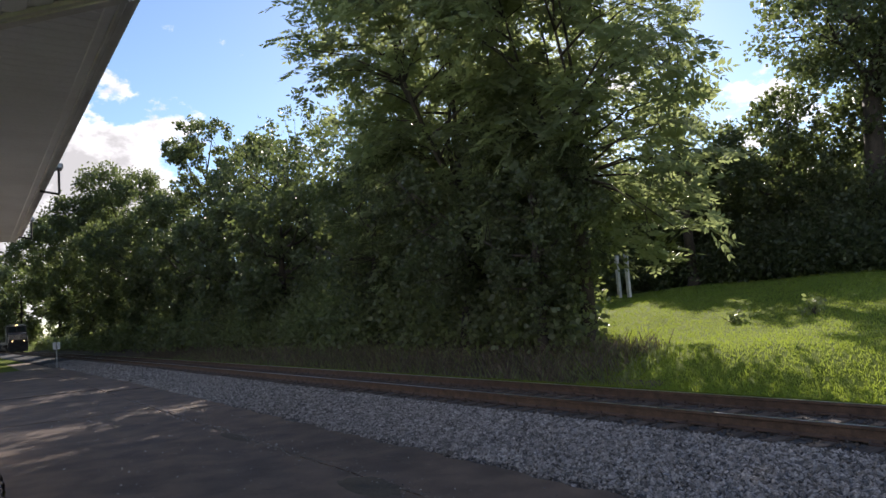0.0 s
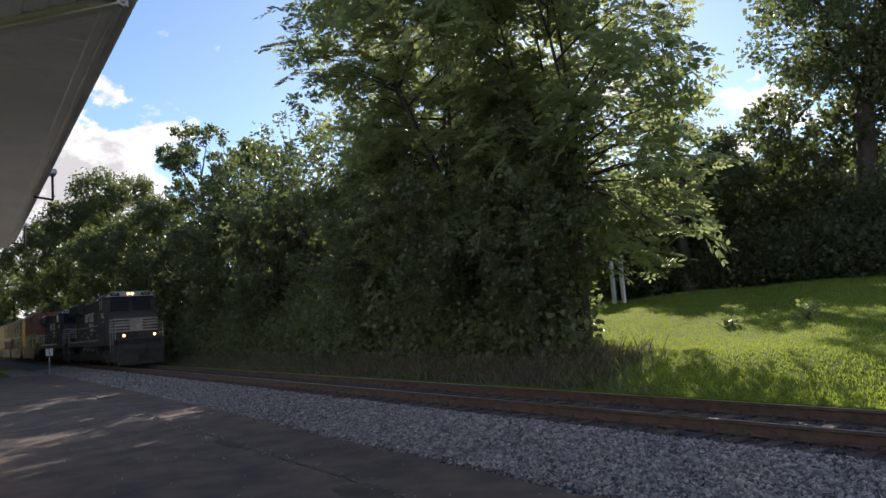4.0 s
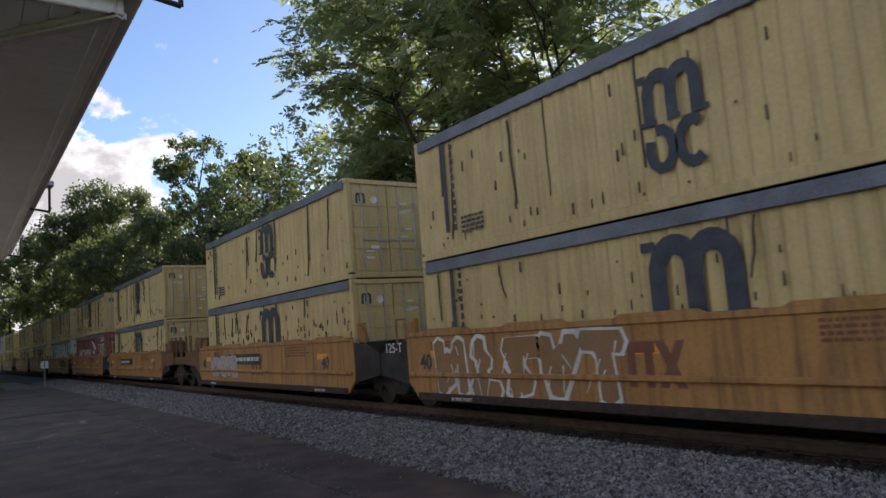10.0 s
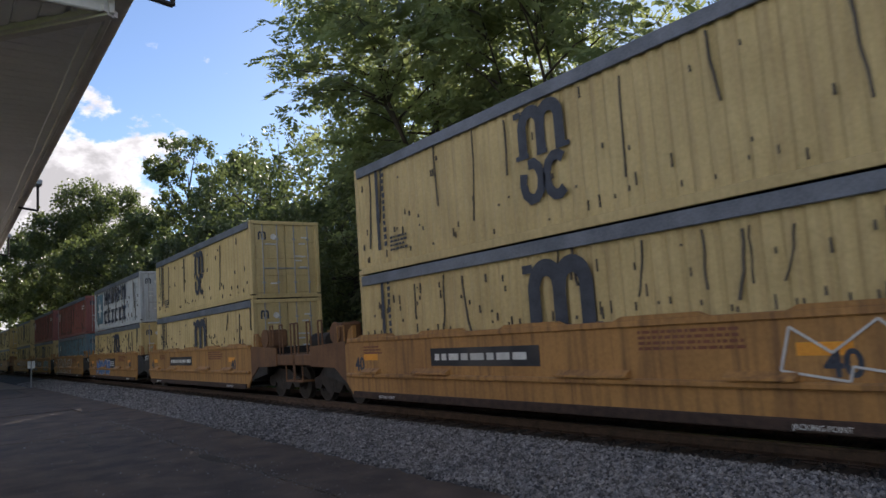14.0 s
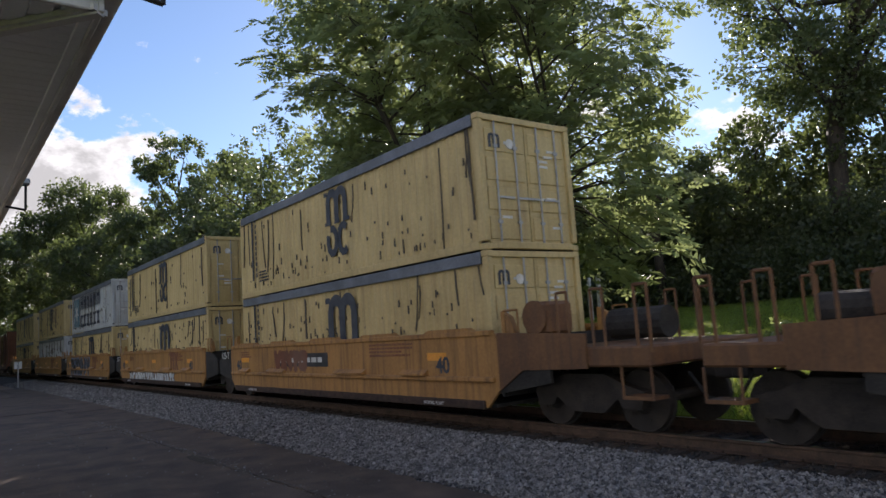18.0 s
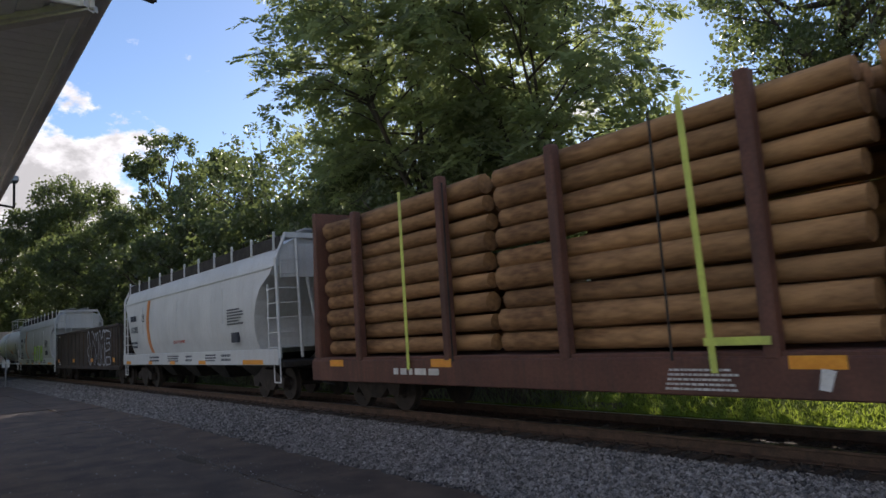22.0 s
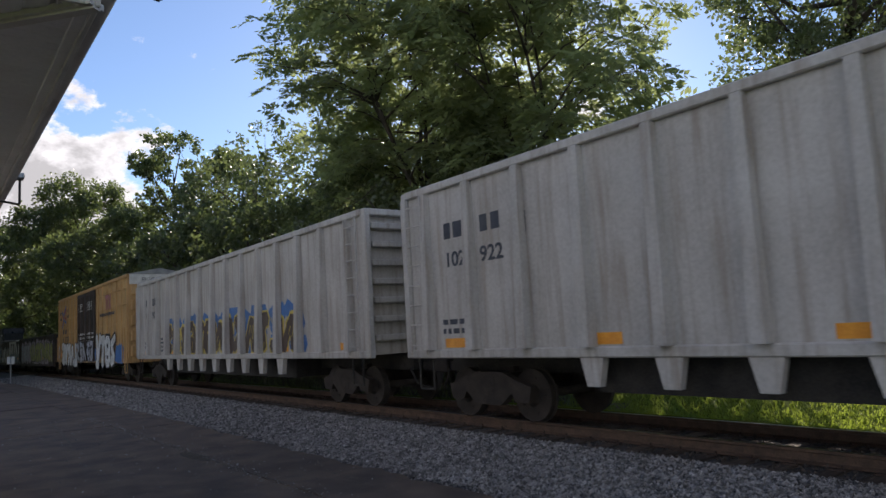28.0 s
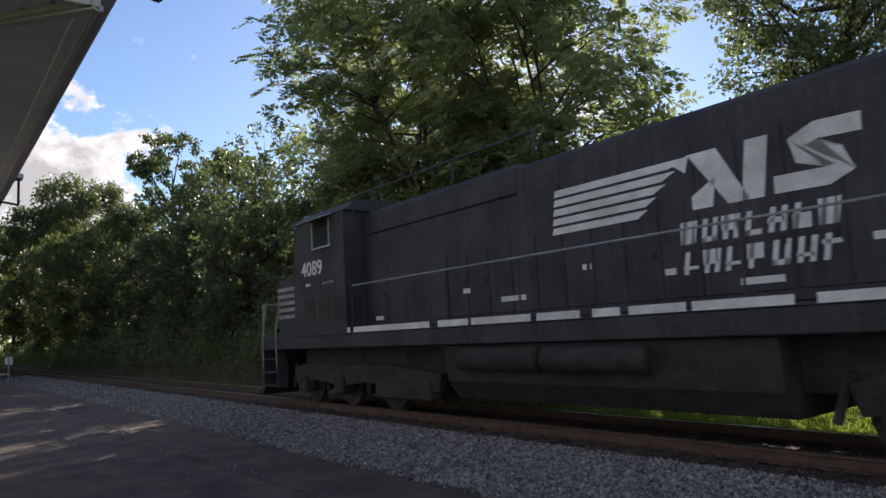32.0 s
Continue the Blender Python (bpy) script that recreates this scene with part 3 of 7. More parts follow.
while x > -130:
    tie = part("tie", tie_mesh[0], None, track)
    tie.location = (x, TRACK_Y + bend(x) + rng.uniform(-0.04, 0.04), rng.uniform(-0.012, 0.004))
    tie.rotation_euler.z = rng.uniform(-0.015, 0.015)
    if x > -40:
        for s in (-0.7535, 0.7535):
            pl = part("tie_plate", plate_mesh, None, tie)
            pl.location = (0, s, 0)
    x -= 0.53 + rng.uniform(-0.02, 0.02)

# loose stones on the bed, thick near the platform
nrng = np.random.default_rng(5)


def stones(count, x0, x1, a0, a1, size, sink=0.2):
    n = count
    x = nrng.uniform(x0, x1, n)
    a = nrng.uniform(a0, a1, n)
    sx = np.array([q[0] for q in prof])
    z = np.interp(a, sx, [q[1] for q in prof])
    y = TRACK_Y + a + np.array([bend(q) for q in x])
    s = size * nrng.uniform(0.5, 1.25, n)
    octa = np.array([(1, 0, 0), (-1, 0, 0), (0, 1, 0), (0, -1, 0), (0, 0, 1), (0, 0, -1)], float)
    v = octa[None] * nrng.uniform(0.55, 1.1, (n, 6, 1)) + nrng.normal(0, 0.28, (n, 6, 3))
    ang = nrng.uniform(0, 6.28, n)
    c, q = np.cos(ang), np.sin(ang)
    v = np.stack([v[..., 0] * c[:, None] - v[..., 1] * q[:, None], v[..., 0] * q[:, None] + v[..., 1] * c[:, None], v[..., 2] * 0.8], -1)
    v = v * s[:, None, None] + np.stack([x, y, z + s * (0.5 - sink)], -1)[:, None]
    f = np.array([(0, 2, 4), (2, 1, 4), (1, 3, 4), (3, 0, 4), (2, 0, 5), (1, 2, 5), (3, 1, 5), (0, 3, 5)])
    faces = (f[None] + np.arange(n)[:, None, None] * 6).reshape(-1, 3)
    me = bpy.data.meshes.new("ballast")
    me.from_pydata(v.reshape(-1, 3).tolist(), [], faces.tolist())
    me.materials.append(STONE)
    return me


for name, args in (("ballast", (52000, -14, 3, -3.75, -1.3, 0.035)), ("ballast", (22000, -32, -14, -3.75, -1.3, 0.042)), ("ballast", (11000, -70, -32, -3.75, -1.3, 0.055))):
    tagged(part(name, stones(*args), None, track), "loose grey crushed stone", kind="stuff")
for name, args in (("ballast", (9000, -20, 4, -1.3, 2.6, 0.036)), ("ballast", (4000, -60, -20, -1.3, 2.6, 0.045))):
    dark_stones = stones(*args)
    dark_stones.materials[0] = OILY
    tagged(part(name, dark_stones, None, track), "oil-darkened brown stone between the rails", kind="stuff")

# bare brown verge between the ballast and the thicket, and the tan dirt lane past the platform's end
vx = spaced((-150, -60, 3), (-60, -9.6, 0.5))
edge_of = lambda x, k: 0.35 * noise.noise((x * 0.6, k, 0)) + 0.15 * noise.noise((x * 2.3, k, 5))
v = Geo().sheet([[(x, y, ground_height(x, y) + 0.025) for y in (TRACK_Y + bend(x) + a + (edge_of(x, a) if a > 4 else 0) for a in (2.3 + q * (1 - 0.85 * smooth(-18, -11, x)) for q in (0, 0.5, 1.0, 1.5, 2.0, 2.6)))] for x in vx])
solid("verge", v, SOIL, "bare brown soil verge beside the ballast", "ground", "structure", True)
lane = Geo().sheet([[(x, y, -0.47) for y in (3.3 + edge_of(x, 1), 4.2, 5.0, 5.8 + edge_of(x, 2))] for x in spaced((-85, -55.5, 1.0))])
solid("lane", lane, TAN, "packed tan dirt lane past the end of the platform", "ground", "structure", True)
# crumbs of broken concrete along the joints
kn = np.random.default_rng(15)
cn = 2600
cxs, cys = kn.uniform(-24, -4, cn), 4.22 + kn.normal(0, 0.09, cn)
scat = kn.uniform(0, 1, cn) < 0.45
cys[scat] = kn.uniform(1.0, 5.5, scat.sum())
tet = np.array([(1, 0, 0), (-0.5, 0.87, 0), (-0.5, -0.87, 0), (0, 0, 0.9)])
cv = (tet[None] + kn.normal(0, 0.25, (cn, 4, 3))) * (0.006 + 0.016 * kn.uniform(0, 1, (cn, 1, 1)) ** 3) + np.stack([cxs, cys, np.full(cn, -0.368)], 1)[:, None]
cf = (np.array([(0, 1, 3), (1, 2, 3), (2, 0, 3), (0, 2, 1)])[None] + np.arange(cn)[:, None, None] * 4).reshape(-1, 3)
cme = bpy.data.meshes.new("grit")
cme.from_pydata(cv.reshape(-1, 3).tolist(), [], cf.tolist())
cme.materials.append(STONE)
tagged(part("grit", cme, None, platform), "loose grit and crumbs of concrete", kind="stuff")

# ---- depot: hipped eaves that reach over the platform ----
depot = thing("station_building", "old depot with broad off-white boarded eaves over the platform", "building")
EX0, EX1, EY, EZ = -17.0, -4.45, 0.86, 3.8
part("wall", Geo().box(EX0 + 2.2, EX1 - 2.4, -7.2, -2.6, -0.45, 3.9), SOFFIT, depot, "painted depot wall")
part("soffit_backing", Geo().box(EX0 + 0.05, EX1 - 0.02, -9.0, EY - 0.02, EZ + 0.024, EZ + 0.05), SOFFIT, depot)
x = EX1 - 0.12
while x > EX0:
    inner = max(-2.6, EY - 0.12 - (EX1 - x) * 0.86)
    if inner < EY - 0.2:
        part("soffit_board", Geo().soft(x - 0.131, x, inner, EY - 0.1, EZ, EZ + 0.022, 0.005), SOFFIT, depot)
    x -= 0.135
y = EY - 0.12
while y > -4:
    inner = max(EX1 - 2.4, EX1 - (EY - y) / 0.86)
    if inner < EX1 - 0.2:
        part("soffit_board", Geo().soft(inner, EX1 - 0.1, y - 0.131, y, EZ, EZ + 0.022, 0.005), SOFFIT, depot)
    y -= 0.135
# the moulded trim on the mitre of the corner
d = Vector((-1, -0.86, 0)).normalized()
w = Vector((-d.y, d.x, 0))
m = Geo()
for off, hw, dz in ((0, 0.062, 0.03), (0.0, 0.03, 0.045)):
    a, b = Vector((EX1 - 0.02, EY - 0.02, EZ)), Vector((EX1, EY, EZ)) + d * 3.4
    q = [a + w * hw, a - w * hw, b - w * hw, b + w * hw]
    m.add([(*v.xy, EZ - dz) for v in q] + [(*v.xy, EZ + 0.01) for v in q], [(0, 1, 2, 3), (4, 7, 6, 5), (0, 4, 5, 1), (1, 5, 6, 2), (2, 6, 7, 3), (3, 7, 4, 0)])
part("mitre_trim", m, GUTTER, depot, "moulded trim across the corner of the soffit")
part("edge_trim", Geo().soft(EX0, EX1 - 0.06, EY - 0.11, EY - 0.04, EZ - 0.015, EZ + 0.01, 0.005), SOFFIT, depot)
part("roof", Geo().add([(EX0, -9, EZ + 0.14), (EX1, -9, EZ + 0.14), (EX1, EY, EZ + 0.14), (EX0, EY, EZ + 0.14), (EX0 + 4, -4, EZ + 1.7), (EX1 - 4, -4, EZ + 1.7)],
                      [(0, 3, 2, 1), (2, 3, 4, 5), (1, 2, 5), (0, 1, 5, 4), (0, 4, 3)]), TOPRAIL, depot, "low hipped metal roof")
part("fascia", Geo().soft(EX0, EX1, EY - 0.04, EY, EZ - 0.03, EZ + 0.14, 0.008), GUTTER, depot, "white fascia board")
part("fascia", Geo().soft(EX1 - 0.04, EX1, -9, EY - 0.04, EZ - 0.03, EZ + 0.14, 0.008), GUTTER, depot)
half = [(math.cos(a) * 0.06, math.sin(a) * 0.06) for a in [math.pi + math.pi * i / 8 for i in range(9)]]
gut = Geo().sheet([[(xx, EY + 0.06 + a, EZ + 0.12 + b) for a, b in half + [(0.06, 0.012), (0.05, 0.0)]] for xx in (EX0, EX1)])
gut.sheet([[(EX1 + 0.06 + a, yy, EZ + 0.12 + b) for a, b in half] for yy in (-9, EY + 0.06)])
for i in range(5):
    a0, a1 = math.pi / 2 * i / 5, math.pi / 2 * (i + 1) / 5
    gut.sheet([[(EX1 + math.sin(q) * (0.06 + a), EY + math.cos(q) * (0.06 + a), EZ + 0.12 + b) for a, b in half] for q in (a0, a1)])
part("gutter", gut, GUTTER, depot, "white half-round gutter, turned round the corner", smooth=True)
# brackets with small floodlights on the eaves
for x, arm in ((-11.3, 0.42), (-16.4, 0.4), (-4.2, 0.45)):
    lampb = part("floodlight_bracket", Geo().path([(x, EY, EZ + 0.02), (x, EY + arm * 0.62, EZ - 0.02), (x, EY + arm * 0.62, EZ + 0.36)], 0.018), GRIME, depot, "thin dark bracket arm")
    part("floodlight", Geo().soft(x - 0.1, x + 0.1, EY + arm * 0.62 - 0.06, EY + arm * 0.62 + 0.05, EZ + 0.34, EZ + 0.42, 0.015), STEEL, lampb)

# ---- milepost ----
post = thing("trackside_marker", "white two-plate trackside marker on a thin steel post", "sign")
post.location = (-59.8, 5.5, -0.45)
part("pole", Geo().rod((0, 0, 0), (0, 0, 1.7), 0.05, 8), STEEL, post)
for s in (-1, 1):
    part("plate", Geo().soft(-0.012, 0.012, s * 0.13 - 0.11, s * 0.13 + 0.11, 1.42, 1.95, 0.004), WHITE, post, "small white plate")


# ---- trees ----
def stand(x, y):
    return (x, y, ground_height(x, y) - 0.05)


walnut(stand(-20.6, 15.1), 17.8, 6.4, 3.0, 11, "tall walnut tree with layered compound leaves beside the track", 165, 7.8, 0.7, 0.34)
walnut(stand(-26.0, 18.0), 14.0, 4.2, 2.0, 37, "younger walnut tree behind the tall one", 70, 8.0, 0.66, 0.22)
walnut(stand(-14.3, 14.8), 15.2, 3.9, 2.9, 12, "spreading walnut tree at the lawn's edge", 95, 7.6, 0.7, 0.22)
tree(stand(-15.0, 13.6), 6.0, 2.2, 0.5, 27, "leafy small tree at the lawn's edge", 300, 60, 0.12, trunk_r=0.16)
tree(stand(-19, 13.8), 7.5, 3.2, 0.5, 28, "leafy tree in the dark trackside thicket", 380, 56, 0.15, trunk_r=0.2)
tree(stand(-26, 14.5), 8.0, 4.0, 0.6, 29, "leafy tree in the dark trackside thicket", 360, 50, 0.17, trunk_r=0.22)
tree(stand(-35, 20), 14.5, 6.0, 1.5, 13, "broad-leaved tree in the dark trackside thicket", 400, 46, 0.24, hollow=0.7, airy=0.5)
tree(stand(-44, 19), 14.5, 6.0, 1.0, 14, "broad-leaved tree in the dark trackside thicket", 400, 46, 0.25, hollow=0.7, airy=0.5)
tree(stand(-38, 15), 9.0, 4.4, 0.6, 30, "leafy tree in the dark trackside thicket", 340, 42, 0.25)
tree(stand(-47, 15), 9.5, 4.4, 0.6, 31, "leafy tree in the dark trackside thicket", 340, 42, 0.27)
tree(stand(-57, 20.5), 17.5, 5.0, 2.0, 15, "broad-leaved tree in the dark trackside thicket", 420, 42, 0.3)
tree(stand(-69, 19.8), 22.0, 4.0, 7, 16, "slender tall tree with a loose open crown beside the track", 300, 34, 0.32, hollow=0.75)
tree(stand(-58, 15), 10.0, 4.6, 0.8, 17, "leafy tree in the dark trackside thicket", 340, 42, 0.3)
tree(stand(-70, 14.5), 14.0, 5.5, 0.8, 32, "broad-leaved tree in the dark trackside thicket", 600, 44, 0.28)
tree(stand(-84, 14.5), 20.5, 7.0, 0.8, 18, "round-crowned broad-leaved tree beside the track", 900, 48, 0.3)
tree(stand(-100, 13.2), 19.5, 6.5, 0.8, 19, "round-crowned broad-leaved tree beside the track", 800, 46, 0.33)
tree(stand(-124, 12.0), 21.0, 7.0, 0.8, 20, "broad-leaved tree at the curve of the track", 620, 44, 0.4)
tree(stand(-155, 8.5), 19.0, 8.0, 0.5, 21, "broad-leaved tree at the curve of the track", 400, 44, 0.5)
tree(stand(-200, 4), 18.0, 9.0, 0.5, 36, "broad-leaved tree at the curve of the track", 300, 44, 0.6)
# unseen trees added on the near side, to darken the train far off
for i, x in enumerate((-62, -76, -90, -106, -122, -47)):
    tree(stand(x, (-8.2 if x > -50 else -4.6) - 0.8 * (i % 2)), 22.0 + i % 3, 7.2, 1.5, 60 + i, "unseen broad-leaved tree added to shade the line beyond the depot", 620, 40, 0.4, group="trees beyond the depot")
tree(stand(-140, -14), 13.0, 7.0, 0.5, 22, "sunlit broad-leaved tree beyond the depot", 300, 40, 0.45)
tree(stand(-185, -13), 14.0, 8.0, 0.5, 23, "broad-leaved tree beyond the depot", 300, 40, 0.5)
tree(stand(-23.8, 33), 16.6, 2.5, 2.5, 24, "slim wispy tree behind the lawn", 420, 40, 0.16, hollow=0.6, airy=0.55)
tree(stand(-16.3, 37.9), 21.5, 7.2, 8.6, 25, "large shade tree on the lawn with dark spreading limbs", 680, 44, 0.25, trunk_r=0.6, hollow=0.6, airy=0.2, lean=(2.4, 1.0))
tree(stand(-20.5, 37), 9.5, 4.2, 0.8, 26, "leafy young tree at the top of the lawn", 420, 42, 0.24)
tree(stand(-14.5, 41.5), 12.5, 5.0, 1.5, 33, "leafy young tree at the top of the lawn", 420, 42, 0.26)
tree(stand(-26.5, 36), 8.0, 4.0, 1.4, 34, "leafy young tree at the top of the lawn", 420, 42, 0.24)
tree(stand(-31.5, 24), 7.5, 3.8, 0.8, 35, "leafy tree in the dark trackside thicket", 400, 42, 0.24)
for i, (x, y, h, r) in enumerate([(-38, 46, 9, 6), (-29, 50, 8, 6), (-20, 53, 8, 6), (-11, 55, 9, 6), (-2, 55, 10, 6), (7, 52, 11, 6), (-47, 42, 12, 6), (-42, 31, 10, 6), (-52, 30, 14, 6), (-33, 39, 8, 5)]):
    tree(stand(x, y), h, r, 0.4, 40 + i, "leafy tree in the woods behind the lawn", 420, 42, 0.36, group="woods behind the lawn")

# understorey along the track, thick and dark, thinning out at the lawn
urng = np.random.default_rng(77)


def thicket(name, label, n, x0, x1, y0, y1, top, per, size, spread, material, power=1.0, lawn_side=False):
    x = x0 + (x1 - x0) * urng.uniform(0, 1, n) ** power
    y = TRACK_Y + np.array([bend(q) for q in x]) + y0 + urng.uniform(0, y1 - y0, n)
    if lawn_side:
        x = np.where(x > -0.98 * y, -0.98 * y - urng.uniform(0, 3.0, n), x)
    z = np.array([ground_height(a, b) for a, b in zip(x, y)]) + 0.05 + urng.uniform(0, 1, n) ** 1.2 * top * np.clip((y - TRACK_Y - y0 + 1.2) / 3.5, 0.25, 1)
    at = np.repeat(np.stack([x, y, z], 1), per, 0)
    tagged(new(name, quads(name, leaves(urng, at, size, spread), material)), label, "undergrowth", kind="stuff")


thicket("undergrowth", "dense dark undergrowth and vines along the track", 2600, -13.2, -48, 4.0, 9.0, 4.2, 36, 0.19, 0.36, LEAF_LOW, lawn_side=True)
thicket("undergrowth", "dense dark undergrowth farther along the track", 2200, -48, -150, 3.8, 8.0, 4.5, 34, 0.34, 0.55, LEAF_LOW)
# out of view: added to stop low sky light between the near-side trees
thicket("undergrowth", "unseen tall dense growth added to block low light beyond the depot", 1500, -54, -135, -17.5, -12.6, 10.0, 34, 0.45, 0.7, LEAF_LOW)
thicket("undergrowth", "dense undergrowth at the edge of the woods", 1500, -50, 8, 36, 42, 3.5, 34, 0.3, 0.6, LEAF_LOW)
thicket("undergrowth", "leafy shrubs and low branches at the top of the lawn", 2000, -33, -6, 23.6, 30.0, 4.6, 40, 0.2, 0.5, LEAF_FAR)


def blades(name, label, material, n, x0, x1, y0, y1, h0, h1, width):
    x = x0 + (x1 - x0) * urng.uniform(0, 1, n)
    y = TRACK_Y + np.array([bend(q) for q in x]) + y0 + (y1 - y0) * urng.uniform(0, 1, n)
    b = np.stack([x, y, np.array([ground_height(p, q) for p, q in zip(x, y)]) - 0.02], 1)
    hh = urng.uniform(h0, h1, (n, 1)) * (0.4 + 0.6 * urng.uniform(0, 1, (n, 1)))
    ln = urng.normal(0, 0.45, (n, 3)) * hh
    ln[:, 2] = 0
    wd = unit(np.stack([urng.normal(0, 1, n), urng.normal(0, 1, n), np.zeros(n)], 1)) * width
    u = np.array((0, 0, 1.0)) * hh
    tagged(new(name, quads(name, np.stack([b - wd, b + wd, b + wd * 0.3 + u * 0.95 + ln, b - wd * 0.3 + u + ln], 1), material)), label, "grass", kind="stuff")


blades("dry_grass", "brown dry grass and brush on the trackside bank", DRY, 26000, -11.2, -60, 2.3, 4.9, 0.12, 0.5, 0.014)
blades("weeds", "dark green weeds at the foot of the bank", LEAF_LOW, 9000, -10.5, -50, 2.2, 4.5, 0.12, 0.4, 0.02)

# mown grass on the lawn and its bank, blade by blade where the lawn is near
gn = 150000
gxs = -27 + 33 * urng.uniform(0, 1, gn)
gys = 11.6 + 20 * urng.uniform(0, 1, gn) ** 1.7
keep = (gxs > -0.98 * gys - 0.4)
gxs, gys = gxs[keep], gys[keep]
gz = np.array([lawn_height(a, b) for a, b in zip(gxs, gys)])
base = np.stack([gxs, gys, gz - 0.01], 1)
hgt = urng.uniform(0.03, 0.075, (len(base), 1)) * (1 + 0.3 * (gys[:, None] < 12.8))
leanv = urng.normal(0, 0.4, (len(base), 3)) * hgt
leanv[:, 2] = 0
wid = unit(np.stack([urng.normal(0, 1, len(base)), urng.normal(0, 1, len(base)), np.zeros(len(base))], 1)) * 0.011
up = np.array((0, 0, 1.0)) * hgt
blade = np.stack([base - wid, base + wid, base + wid * 0.4 + up * 0.9 + leanv, base - wid * 0.4 + up + leanv], 1)
tagged(new("grass", quads("grass", blade, GRASS)), "short mown bright green lawn grass", "grass", kind="stuff")

# small shrubs left standing on the lawn, and a pair of white posts at its far edge
for x, y, q in ((-12.2, 18.7, 1), (-10.1, 19.2, 2), (-6.6, 17.6, 3)):
    sh = thing("shrub", "small dark cut-back shrub on the lawn", "shrub", "shrubs on the lawn")
    sh.location = stand(x, y)
    srng = np.random.default_rng(q)
    st = Geo()
    for _ in range(9):
        d = Vector((srng.normal(0, 0.12), srng.normal(0, 0.12), srng.uniform(0.15, 0.32)))
        st.rod((d.x * 0.2, d.y * 0.2, 0), d, 0.018, 5, 0.008)
    part("stems", st, BARK, sh)
    part("foliage", quads("foliage", leaves(srng, np.repeat(srng.normal(0, 0.12, (8, 3)) + (0, 0, 0.25), 12, 0), 0.13, 0.07), LEAF_LOW), None, sh)
for x, y in ((-24.1, 28.0), (-25.0, 28.3)):
    solid("white_post", Geo().soft(-0.09, 0.09, -0.09, 0.09, -0.2, 2.3, 0.015), WHITE, "square white wooden post at the lawn's edge", "post", group="white posts").location = stand(x, y)

pole = thing("utility_pole", "thin grey wooden utility pole at the top of the lawn", "pole")
pole.location = stand(-16.9, 40.6)
part("shaft", Geo().rod((0, 0, -0.3), (0, 0, 7.4), 0.12, 10, 0.09), BARK, pole)
part("crossarm", Geo().soft(-0.6, 0.6, -0.05, 0.05, 6.9, 7.02, 0.01), BARK, pole)
part("wire", Geo().path([(-0.5 - 26 * f, -2.5 * f, 6.95 - 3.2 * f * (1 - f) - 1.0 * f) for f in [i / 12 for i in range(13)]], 0.012, 4), GRIME, pole, "thin dark sagging wire")


# ---- the train ----
MOVERS = []  # (thing, metres behind the train's front, height)
WHEELS = []  # turning wheelsets and their radius


def moving(ob, u, z=0.0):
    MOVERS.append((ob, u, z))
    return ob


def words(text, size, material, parent, x, y, z, name="lettering", stretch=1.0, label="", bold=0.0, end=False):
    """Raised painted writing on the side that faces -y, or on a front end that faces +x."""
    c = bpy.data.curves.new(name, "FONT")
    c.body, c.size, c.extrude, c.offset = text, size, 0.002, bold
    c.align_x, c.align_y = "CENTER", "CENTER"
    tmp = new(name, c)
    me = bpy.data.meshes.new_from_object(tmp.evaluated_get(bpy.context.evaluated_depsgraph_get()))
    bpy.data.objects.remove(tmp)
    me.materials.clear()
    me.materials.append(material)
    ob = part(name, me, None, parent, label)
    ob.location = (x, y, z)
    ob.rotation_euler = (math.pi / 2, 0, math.pi / 2 if end else 0)
    ob.scale = (stretch, 1, 1)
    return ob


def bars(parent, x, y, z, width, height, rows, material, seed, name="small_print"):
    """Writing too small to read, as rows of little bars on the side that faces -y."""
    r = random.Random(seed)
    g = Geo()
    step = height / rows
    for i in range(rows):
        a = x
        while a < x + width:
            w = r.uniform(0.04, 0.16) * (step / 0.09)
            w = min(w, x + width - a)
            zz = z + height - (i + 1) * step
            g.box(a, a + w, y - 0.003, y + 0.003, zz + step * 0.22, zz + step * 0.78)
            a += w + 0.035 * (step / 0.09)
            if a > x + width * r.uniform(0.7, 1.3):
                break
    return tagged(part(name, g, material, parent), kind="stuff")


LETTERS = (
    ((0.12, 0, 0.46, 1), (0.88, 0, 0.54, 1), (0.3, 0.36, 0.7, 0.3)),
    ((0.18, 0, 0.16, 1), (0.84, 0, 0.8, 1), (0.18, 0.95, 0.8, 0.06)),
    ((0.2, 0, 0.18, 1), (0.2, 0.92, 0.82, 0.88), (0.2, 0.5, 0.74, 0.55), (0.2, 0.08, 0.84, 0.1)),
    ((0.2, 0.12, 0.16, 0.88), (0.18, 0.9, 0.8, 0.94), (0.82, 0.88, 0.86, 0.12), (0.2, 0.08, 0.82, 0.05)),
    ((0.84, 0.92, 0.22, 0.84), (0.2, 0.82, 0.8, 0.38), (0.82, 0.34, 0.16, 0.06)),
    ((0.14, 1, 0.5, 0.04), (0.88, 1, 0.52, 0.04)),
    ((0.2, 0, 0.18, 1), (0.3, 0.5, 0.86, 1), (0.3, 0.52, 0.9, 0.02)),
    ((0.5, 0, 0.48, 1), (0.12, 0.9, 0.9, 0.94)),
)


def under(poly, level):
    """The part of a flat outline (x, z) below a level."""
    out = []
    for (x0, z0), (x1, z1) in zip(poly, poly[1:] + poly[:1]):
        if z0 <= level:
            out.append((x0, z0))
        if (z0 <= level) != (z1 <= level):
            f = (level - z0) / (z1 - z0)
            out.append((x0 + (x1 - x0) * f, level))
    return out


